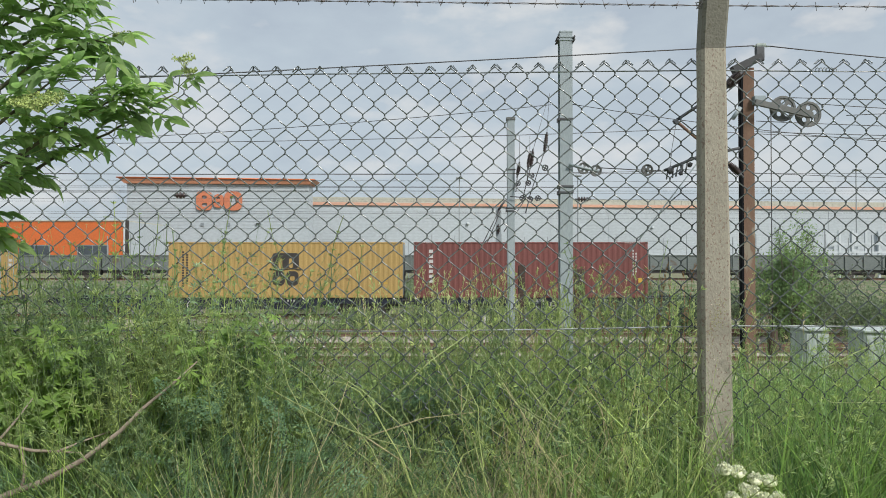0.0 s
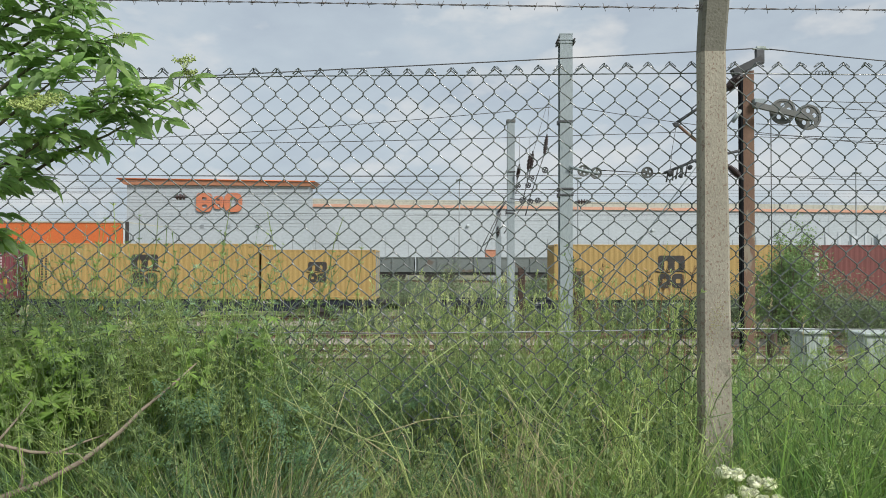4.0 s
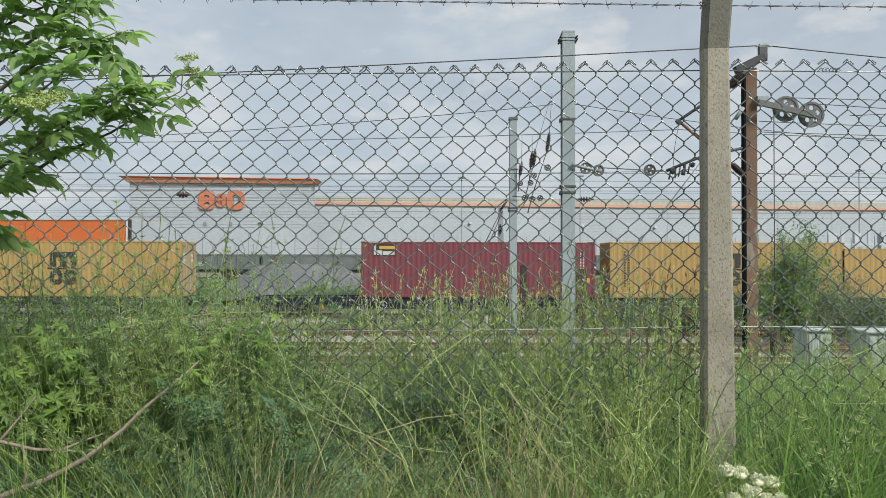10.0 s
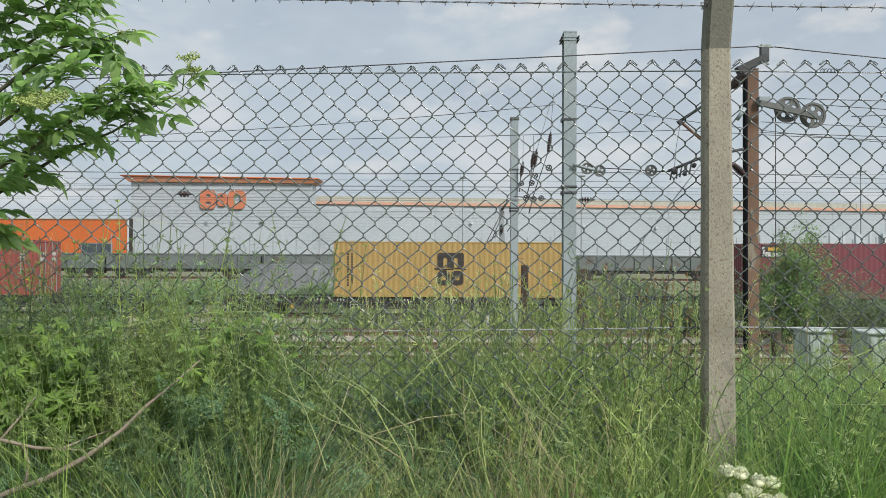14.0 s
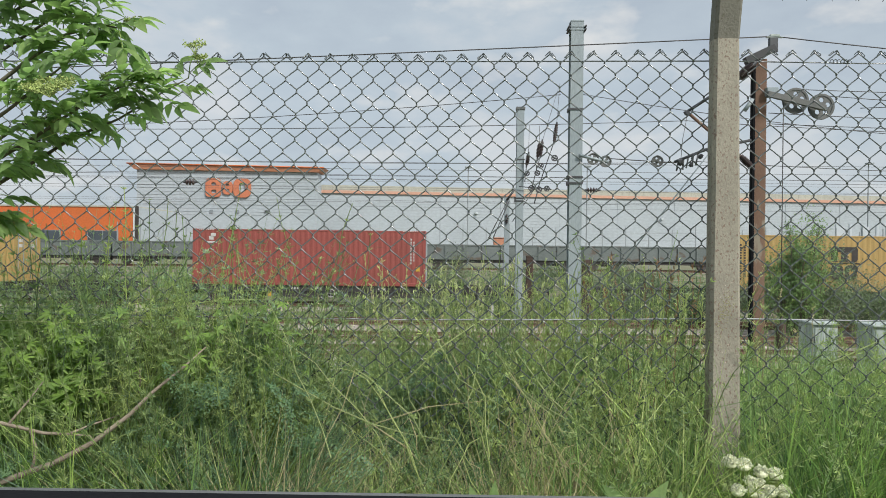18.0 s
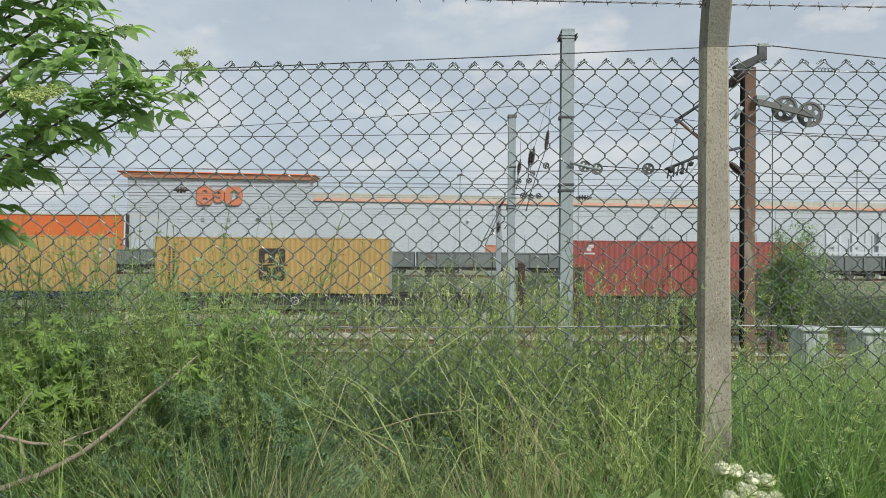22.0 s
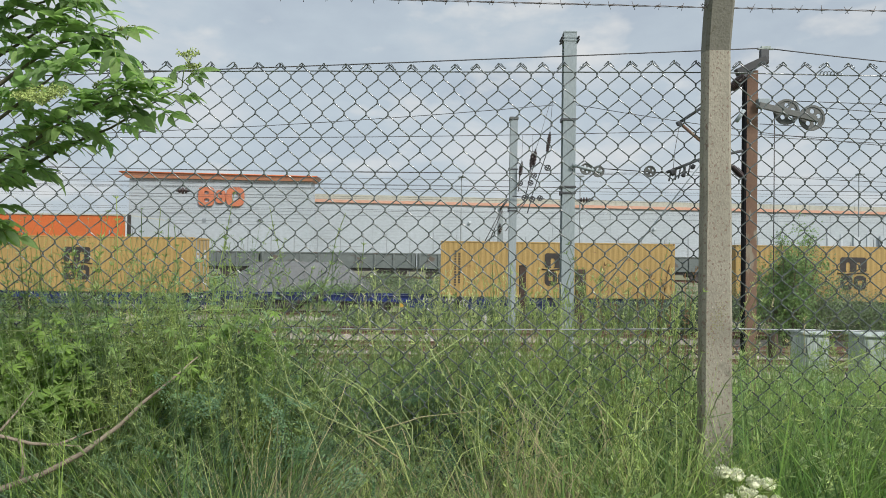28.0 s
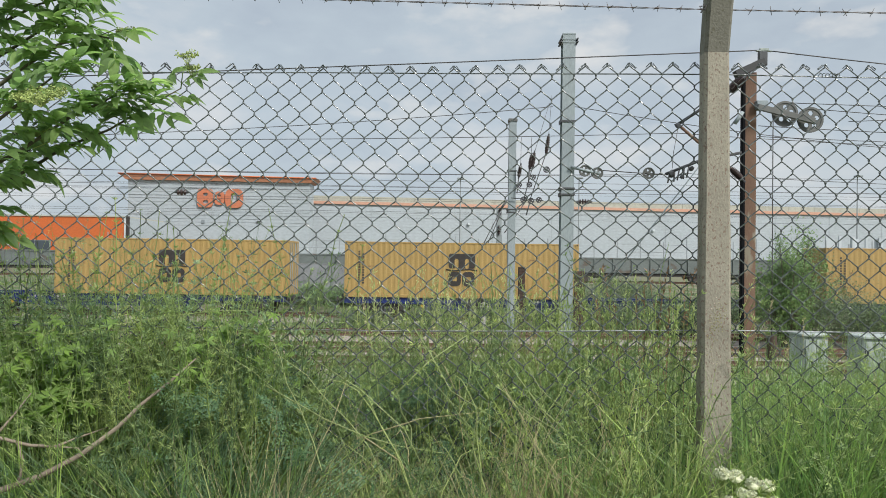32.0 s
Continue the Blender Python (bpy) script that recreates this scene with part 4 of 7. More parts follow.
def container(x_start, mat, label, length=12.192, height=2.896, mark="dark_logo"):
    t = thing("shipping_container", (x_start, TRACK_Y, FLOOR_Z), label, "container", "containers on the train")
    L, W, H = length / 2, 1.219, height
    m = M[mat]
    for s in (-1, 1):
        part("side_panel", corrugated(-L + 0.14, L - 0.14, 0.15, H - 0.06, s * (W - 0.012), s), m, t)
        part("bottom_rail", boxed(-L + 0.178, L - 0.178, min(s * (W - 0.06), s * W), max(s * (W - 0.06), s * W), 0.0, 0.155, 0.006), m, t)
        part("top_rail", boxed(-L + 0.178, L - 0.178, min(s * (W - 0.06), s * W), max(s * (W - 0.06), s * W), H - 0.075, H - 0.01, 0.006), m, t)
    for sx in (-1, 1):
        for s in (-1, 1):
            part("corner_post", boxed(min(sx * (L - 0.15), sx * (L - 0.005)), max(sx * (L - 0.15), sx * (L - 0.005)), min(s * (W - 0.13), s * (W - 0.004)), max(s * (W - 0.13), s * (W - 0.004)), 0.118, H - 0.118, 0.008), m, t)
            for z in (0, H - 0.118):
                bm = boxed(min(sx * (L - 0.178), sx * L), max(sx * (L - 0.178), sx * L), min(s * (W - 0.162), s * W), max(s * (W - 0.162), s * W), z, z + 0.118, 0.008)
                cast = part("corner_casting", bm, m, t)
                # no opening is cut: a dark plate paints the shade inside the hole
                part("casting_hole", boxed(sx * (L - 0.09) - 0.04, sx * (L - 0.09) + 0.04, s * (W + 0.0015) - 0.001, s * (W + 0.0015) + 0.001, z + 0.03, z + 0.09), M["mark_dark"], cast)
        part("end_rail", boxed(min(sx * (L - 0.1), sx * (L - 0.004)), max(sx * (L - 0.1), sx * (L - 0.004)), -W + 0.165, W - 0.165, H - 0.12, H - 0.01, 0.006), m, t)
        part("end_sill", boxed(min(sx * (L - 0.1), sx * (L - 0.004)), max(sx * (L - 0.1), sx * (L - 0.004)), -W + 0.165, W - 0.165, 0.0, 0.14, 0.006), m, t)
    end = corrugated(-W + 0.13, W - 0.13, 0.14, H - 0.12, 0.0, -1, pitch=0.25, depth=0.04)
    bmesh.ops.transform(end, matrix=pose(-L + 0.03, 0, 0, 0, 0, -90), verts=end.verts)
    part("end_panel", end, m, t)
    for s in (-1, 1):
        door = part("door", boxed(L - 0.06, L - 0.02, min(s * 0.01, s * (W - 0.14)), max(s * 0.01, s * (W - 0.14)), 0.15, H - 0.13, 0.008), m, t)
        for yy in (0.32, 0.8):
            part("locking_bar", cyl(bmesh.new(), (L, s * yy, 0.1), (L, s * yy, H - 0.1), 0.018), M["galv"], door)
        repeat_part("marking", boxed(0, 0.004, -0.16, 0.16, 0, H * 0.06), M["mark_white"], door, [(L - 0.02, s * 0.56, H * 0.62), (L - 0.02, s * 0.56, H * 0.72)])
    roof = boxed(-L + 0.17, L - 0.17, -W + 0.055, W - 0.055, H - 0.045, H - 0.02)
    part("roof", roof, m, t)
    part("floor", boxed(-L + 0.1, L - 0.1, -W + 0.055, W - 0.055, 0.10, 0.15), M["wagon_black"], t)
    yf = -W + 0.008
    dark, white = M["mark_dark"], M["mark_white"]
    if mark == "dark_logo":
        # plain dark emblem: a rounded block with two slots over two broken rings
        k = 1.0 if length > 8 else 0.70
        lift = 0.505 + (0.0 if length > 8 else 0.04)

        def sized(x0, x1, z0, z1, c):
            return (x0 * k, x1 * k, lift + (z0 - 0.505) * k, lift + (z1 - 0.505) * k, c * k)

        emblem_loop(t, [sized(-0.70, 0.70, 0.535, 0.80, 0.16)], [sized(-0.38, -0.17, 0.535, 0.71, 0.10), sized(0.17, 0.38, 0.535, 0.71, 0.10)], yf, H, dark)
        swoosh = [(-0.82, 0.515), (-0.4, 0.495), (0.0, 0.51), (0.4, 0.525), (0.82, 0.50)]
        part("emblem_block", tube(bmesh.new(), [(x * k, yf - 0.004, H * (lift + (z - 0.505) * k)) for x, z in swoosh], 0.035 * k, 6), dark, t, "dark brown painted emblem")
        emblem_loop(t, [sized(-0.68, -0.03, 0.215, 0.475, 0.24)], [sized(-0.48, -0.23, 0.305, 0.385, 0.07)], yf, H, dark)
        emblem_loop(t, [sized(0.03, 0.68, 0.215, 0.475, 0.24)], [sized(0.23, 0.48, 0.305, 0.385, 0.07)], yf, H, dark)
        if length > 8:
            vertical_marks(t, -L + 0.72, yf, H * 0.83, 14, 0.10, 0.09, 0.135, dark)
        repeat_part("notice", boxed(0, 0.2, -0.004, 0, 0, H * 0.022), M["mark_yellow"], t, [(L - 1.0, yf, H * 0.30), (L - 0.99, yf, H * 0.25)])
    elif mark == "long_name":
        vertical_marks(t, -L + 0.80, yf, H * 0.86, 7, 0.21, 0.17, 0.26, white, bars=1)
    elif mark == "plate":
        plate = part("name_plate", boxed(-L + 0.62, -L + 1.80, yf - 0.006, yf - 0.001, H * 0.74, H * 0.96, 0.0), dark, t, "black and white name plate")
        part("plate_stripe", boxed(-L + 0.95, -L + 1.77, yf - 0.009, yf - 0.007, H * 0.865, H * 0.92), M["mark_yellow"], plate)
        for x0, x1, z1 in ((0.66, 0.78, 0.93), (0.82, 1.1, 0.84), (1.14, 1.74, 0.825)):
            part("plate_bar", boxed(-L + x0, -L + x1, yf - 0.009, yf - 0.007, H * 0.76, H * z1), white, plate)
    elif mark == "small_logo":
        part("emblem", box(boxed(-L + 0.86, -L + 1.10, yf - 0.005, yf, H * 0.80, H * 0.87), -L + 0.95, -L + 1.22, yf - 0.005, yf, H * 0.86, H * 0.92), white, t, "small white painted emblem")
        part("marking", boxed(-L + 0.72, -L + 1.28, yf - 0.005, yf, H * 0.745, H * 0.775), white, t)
    if mark != "dark_logo":
        vertical_marks(t, L - 0.80, yf, H * 0.86, 9, 0.07, 0.10, 0.155, white, bars=2)
        part("warning_plate", boxed(L - 0.50, L - 0.30, yf - 0.006, yf, H * 0.27, H * 0.35), M["mark_yellow"], t, "orange-yellow warning plate")
        repeat_part("marking", boxed(0, 0.06, -0.004, 0, 0, 0.032), white, t, [(x0 + i * 0.09, -W, H - 0.062) for x0 in (-L + 0.35, L - 1.2) for i in range(9)])
    moving.append((t, x_start, FLOOR_Z))
    return t


def wagon(x_left, x_right, mat, label):
    xc, L = (x_left + x_right) / 2, (x_right - x_left) / 2
    t = thing("container_wagon", (xc, TRACK_Y, RAIL_TOP), label, "rail wagon", "wagons of the train")
    m = M[mat]
    deck = FLOOR_Z - RAIL_TOP
    for s in (-1, 1):
        bm = bmesh.new()
        shape = [(-L, deck - 0.02), (L, deck - 0.02), (L, deck - 0.30), (L - 3.6, deck - 0.30), (L - 4.6, deck - 0.62), (-L + 4.6, deck - 0.62), (-L + 3.6, deck - 0.30), (-L, deck - 0.30)]
        a = [bm.verts.new((x, s * 1.10 - 0.02, z)) for x, z in shape]
        b = [bm.verts.new((x, s * 1.10 + 0.02, z)) for x, z in shape]
        bm.faces.new(a)
        bm.faces.new(b[::-1])
        for i in range(8):
            bm.faces.new((a[i], b[i], b[(i + 1) % 8], a[(i + 1) % 8]))
        part("solebar", bm, m, t)
        part("flange", boxed(-L, L, min(s * 1.06, s * 1.19), max(s * 1.06, s * 1.19), deck - 0.025, deck - 0.002), m, t)
        part("flange", boxed(-L, L, min(s * 1.06, s * 1.19), max(s * 1.06, s * 1.19), deck - 0.315, deck - 0.295), m, t)
        rib = None
        for i in range(13):
            x = -L + 0.5 + i * (2 * L - 1.0) / 12
            if rib is None:
                rib = ob = part("stiffener", boxed(-0.02, 0.02, -0.045, 0.045, deck - 0.3, deck - 0.02), m, t)
            else:
                ob = new("stiffener", rib.data)
                ob.parent = t
            ob.location = (x, s * 1.15, 0)
        repeat_part("marking", boxed(0, 0.07, -0.0025, 0.0025, 0, 0.11), M["mark_white"], t,
                    [(x + 0.16 * k, s * 1.1245, deck - 0.22 + 0.02 * (k % 2)) for x in (-L + 5.2, -L + 6.4, 0.6, L - 6.0) for k in range(3)])
        part("yellow_plate", boxed(-L + 4.0, -L + 4.18, min(s * 1.125, s * 1.13), max(s * 1.125, s * 1.13), deck - 0.6, deck - 0.35), M["mark_yellow"], t)
        # hand-brake wheel
        part("brake_wheel", bm_ring((-L + 7.3, s * 1.2, deck - 0.40), 0.20, 0.022), M["mark_white"], t)
    for i in range(7):
        x = -L + 0.15 + i * (2 * L - 0.3) / 6
        part("cross_beam", boxed(x - 0.1, x + 0.1, -1.08, 1.08, deck - 0.22, deck - 0.03), m, t)
    part("centre_sill", boxed(-L + 0.1, L - 0.1, -0.25, 0.25, deck - 0.5, deck - 0.06), M["wagon_black"], t)
    for sx in (-1, 1):
        part("headstock", boxed(min(sx * L, sx * (L - 0.12)), max(sx * L, sx * (L - 0.12)), -1.06, 1.06, deck - 0.34, deck - 0.03), m, t)
        for s in (-1, 1):
            part("buffer", cyl(cyl(bmesh.new(), (sx * L, s * 0.87, 0.92 - 0.12), (sx * (L + 0.36), s * 0.87, 0.80), 0.09), (sx * (L + 0.36), s * 0.87, 0.80), (sx * (L + 0.40), s * 0.87, 0.80), 0.23, sides=16), M["wagon_black"], t)
        bog = part("bogie", boxed(-0.16, 0.16, -1.0, 1.0, 0.42, 0.62), M["wagon_black"], t)
        bog.location = (sx * (L - 2.1), 0, 0)
        for s in (-1, 1):
            bm = bmesh.new()
            shape = [(-1.35, 0.5), (-1.2, 0.62), (-0.5, 0.66), (0.5, 0.66), (1.2, 0.62), (1.35, 0.5), (1.2, 0.36), (0.75, 0.40), (0.45, 0.22), (-0.45, 0.22), (-0.75, 0.40), (-1.2, 0.36)]
            a = [bm.verts.new((x, s * 0.97 - 0.06, z)) for x, z in shape]
            b = [bm.verts.new((x, s * 0.97 + 0.06, z)) for x, z in shape]
            bm.faces.new(a)
            bm.faces.new(b[::-1])
            for i in range(12):
                bm.faces.new((a[i], b[i], b[(i + 1) % 12], a[(i + 1) % 12]))
            part("side_frame", bm, M["wagon_black"], bog)
            repeat_part("spring", cyl(bmesh.new(), (0, 0, 0.24), (0, 0, 0.5), 0.085, sides=12), M["galv_dark"], bog, [(x, s * 1.0, 0) for x in (-0.22, 0, 0.22)])
            for x in (-0.9, 0.9):
                part("axle_box", boxed(x - 0.14, x + 0.14, s * 1.05 - 0.09, s * 1.05 + 0.09, 0.30, 0.56, 0.03), M["wagon_black"], bog)
        for x in (-0.9, 0.9):
            bm = bmesh.new()
            cyl(bm, (0, -1.0, 0), (0, 1.0, 0), 0.08, sides=10)
            for s in (-1, 1):
                cyl(bm, (0, s * 0.70, 0), (0, s * 0.82, 0), 0.42, sides=28)
                cyl(bm, (0, s * 0.67, 0), (0, s * 0.70, 0), 0.445, sides=28)
                for k in range(6):
                    a = k * math.tau / 6
                    cyl(bm, (0.26 * math.cos(a), s * 0.82, 0.26 * math.sin(a)), (0.26 * math.cos(a), s * 0.835, 0.26 * math.sin(a)), 0.045, sides=8)
            ws = part("wheelset", bm, M["wheel"], bog)
            ws.location = (x, 0, 0.42)
            wheelsets.append((ws, x))
    moving.append((t, xc, RAIL_TOP))
    return t


def bm_ring(at, r, thick, spokes=4):
    bm = bmesh.new()
    pts = [(at[0] + r * math.cos(k * math.tau / 20), at[1], at[2] + r * math.sin(k * math.tau / 20)) for k in range(21)]
    tube(bm, pts, thick, 6)
    for k in range(spokes):
        a = k * math.tau / spokes
        tube(bm, [at, (at[0] + r * math.cos(a), at[1], at[2] + r * math.sin(a))], thick * 0.7, 5)
    return bm


def along(u):
    """Metres along the track at the start for a station of the train."""
    return (u - 784) / 34.0


YEL = "yellow corrugated steel shipping container with a dark emblem"
for left, mat, label, size, mark in (
        (732, "oxide", "dull red corrugated shipping container with white vertical lettering", 40, "long_name"),
        (298, "yellow", YEL, 40, "dark_logo"),
        (-224, "yellow", "short yellow shipping container with a dark emblem", 20, "dark_logo"),
        (-634, "yellow", YEL, 40, "dark_logo"),
        (-1074, "maroon", "maroon corrugated shipping container with a small name plate", 40, "plate"),
        (-1809.5, "yellow", YEL, 40, "dark_logo"),
        (-2753, "brick_red", "faded red corrugated shipping container with a small white emblem", 40, "small_logo"),
        (-3488, "yellow", YEL, 40, "dark_logo"),
        (-4010, "yellow", YEL, 40, "dark_logo"),
        (-4862, "yellow", YEL, 40, "dark_logo"),
        (-5375, "yellow", YEL, 40, "dark_logo")):
    long = 12.192 if size == 40 else 6.058
    container(along(left) + long / 2, mat, label, long, 2.896 if size == 40 else 2.591, mark)
for a, b, mat, label in (
        (732, 1354, "wagon", "grimy navy flat container wagon, partly loaded"), (90, 712, "wagon", "grimy navy flat container wagon with one empty slot"),
        (-643, -13, "wagon", "grimy navy flat container wagon, fully loaded"), (-1283, -661, "wagon", "grimy navy flat container wagon with one empty slot"),
        (-2021, -1399, "wagon_black", "grimy black flat container wagon with one empty slot"), (-2754, -2132, "wagon_black", "grimy black flat container wagon with one empty slot"),
        (-3488, -2866, "wagon_black", "grimy black flat container wagon with one empty slot"), (-4217, -3595, "wagon_blue", "blue flat container wagon with one empty slot"),
        (-4862, -4240, "wagon_blue", "blue flat container wagon with one empty slot"), (-5588, -4966, "wagon_blue", "blue flat container wagon with one empty slot")):
    wagon(along(a), along(b), mat, label)


# ---- far side: parked box wagons, gravel, warehouse ----
def box_wagon(x0, x1, y, z_rail, z_top):
    t = thing("box_wagon", ((x0 + x1) / 2, y, z_rail), "parked grey-green open box wagon with steel ribs", "rail wagon", "parked box wagons")
    L, h = (x1 - x0) / 2, z_top - z_rail
    f = h - 1.30
    for s in (-1, 1):
        part("side", boxed(-L, L, s * 1.3 - 0.04, s * 1.3 + 0.04, f, h), M["box_wagon"], t)
        part("top_rail", boxed(-L, L, s * 1.34 - 0.05, s * 1.34 + 0.05, h - 0.1, h + 0.01), M["box_wagon"], t)
    for sx in (-1, 1):
        part("end", boxed(sx * L - 0.04, sx * L + 0.04, -1.26, 1.26, f, h), M["box_wagon"], t)
    rib = None
    for i in range(9):
        if rib is None:
            rib = ob = part("rib", boxed(-0.06, 0.06, -1.43, -1.34, f, h - 0.1), M["box_wagon"], t)
        else:
            ob = new("rib", rib.data)
            ob.parent = t
        ob.location = (-L + 0.2 + i * (2 * L - 0.4) / 8, 0, 0)
    part("underframe", boxed(-L, L, -1.2, 1.2, f - 0.28, f - 0.002), M["wagon_black"], t)
    for sx in (-1, 1):
        bog = part("bogie", boxed(sx * (L - 2.0) - 1.2, sx * (L - 2.0) + 1.2, -1.05, 1.05, 0.28, f - 0.25, 0.06), M["wagon_black"], t)
        for x in (-0.9, 0.9):
            part("wheel", cyl(bmesh.new(), (sx * (L - 2.0) + x, -1.09, 0.42), (sx * (L - 2.0) + x, -0.7, 0.42), 0.42, sides=18), M["wheel"], bog)


FAR_Y, FAR_RAIL = 62.0, -0.4
for k in range(8):
    x0 = -43.1 + k * 13.6
    box_wagon(x0, x0 + 13.35, FAR_Y, FAR_RAIL, 1.65)
t = thing("railway_track", (0, 0, 0), "far siding track with rusty rails", "railway track", "railway tracks")
part("ballast_bed", boxed(-150, 150, FAR_Y - 2.2, FAR_Y + 2.2, -0.9, FAR_RAIL - 0.16), M["ballast"], t)
for s in (-1, 1):
    part("rail", boxed(-150, 150, FAR_Y + s * 0.75 - 0.04, FAR_Y + s * 0.75 + 0.04, FAR_RAIL - 0.155, FAR_RAIL), M["rail"], t)


def build_gravel():
    rng = np.random.default_rng(3)
    cx, cy, rx, ry, h, z0 = -10.645, 51.5, 6.6, 4.6, 2.35, -1.5
    nx, ny = 60, 40
    v = []
    for j in range(ny):
        for i in range(nx):
            x, y = cx + rx * (2 * i / (nx - 1) - 1) * 1.25, cy + ry * (2 * j / (ny - 1) - 1) * 1.2
            r = math.hypot((x - cx) / rx, (y - cy) / ry)
            top = max(0.0, min(1.0, 1.9 * (1 - r))) * (0.93 + 0.07 * (1 - r))
            v.append((x, y, z0 + h * top + 0.10 * noise.noise((x * 1.3, y * 1.3, 2)) * (top > 0) + 0.05 * noise.noise((x * 4, y * 4, 0))))
    f = [(j * nx + i, j * nx + i + 1, (j + 1) * nx + i + 1, (j + 1) * nx + i) for j in range(ny - 1) for i in range(nx - 1)]
    heap = array_mesh("gravel_mound", v, f, M["gravel"], smooth=True)
    tagged(heap, "heap of loose grey gravel beside the siding", "heap")
    # loose stones on its skin
    n = 2600
    a, r = rng.uniform(0, math.tau, n), np.sqrt(rng.uniform(0, 1, n)) * 0.98
    x, y = cx + rx * r * np.cos(a), cy + ry * r * np.sin(a)
    z = z0 + h * np.clip(1.9 * (1 - r), 0, 1) * (0.93 + 0.07 * (1 - r)) + 0.02
    s = rng.uniform(0.02, 0.045, n)
    oct_v = np.array([(1, 0, 0), (-1, 0, 0), (0, 1, 0), (0, -1, 0), (0, 0, 1), (0, 0, -1)], float)
    oct_f = np.array([(0, 2, 4), (2, 1, 4), (1, 3, 4), (3, 0, 4), (2, 0, 5), (1, 2, 5), (3, 1, 5), (0, 3, 5)])
    vv = np.stack([x, y, z], 1)[:, None] + oct_v * s[:, None, None] * rng.uniform(0.6, 1.3, (n, 6, 1))
    ff = (np.arange(n)[:, None, None] * 6 + oct_f).reshape(-1, 3)
    tagged(array_mesh("loose_gravel", vv.reshape(-1, 3), ff, M["gravel"], heap, smooth=False), kind="stuff")


build_gravel()


def block_sign(t, x, y, z, w, h, holes, square):
    """A plain raised orange sign shape: a rounded block with round openings through it."""
    bm = bmesh.new()
    edges = []

    def loop(cx, cz, rx, rz, power, n):
        ring = []
        for k in range(n):
            a = k * math.tau / n
            ca, sa = math.cos(a), math.sin(a)
            ring.append(bm.verts.new((x + cx + rx * math.copysign(abs(ca) ** power, ca), y - 0.25, z + cz + rz * math.copysign(abs(sa) ** power, sa))))
        edges.extend(bm.edges.new((ring[k], ring[(k + 1) % n])) for k in range(n))

    loop(0, 0, w / 2, h / 2, square, 40)
    for cx, cz, rx, rz in holes:
        loop(cx * w, cz * h, rx * w, rz * h, 0.8, 14)
    made = bmesh.ops.triangle_fill(bm, use_beauty=True, edges=edges)
    faces = [g for g in made["geom"] if isinstance(g, bmesh.types.BMFace)]
    pushed = bmesh.ops.extrude_face_region(bm, geom=faces)
    bmesh.ops.translate(bm, vec=(0, 0.25, 0), verts=[g for g in pushed["geom"] if isinstance(g, bmesh.types.BMVert)])
    bmesh.ops.recalc_face_normals(bm, faces=bm.faces)
    return part("sign_shape", bm, M["orange_sign"], t, "orange raised sign shape")


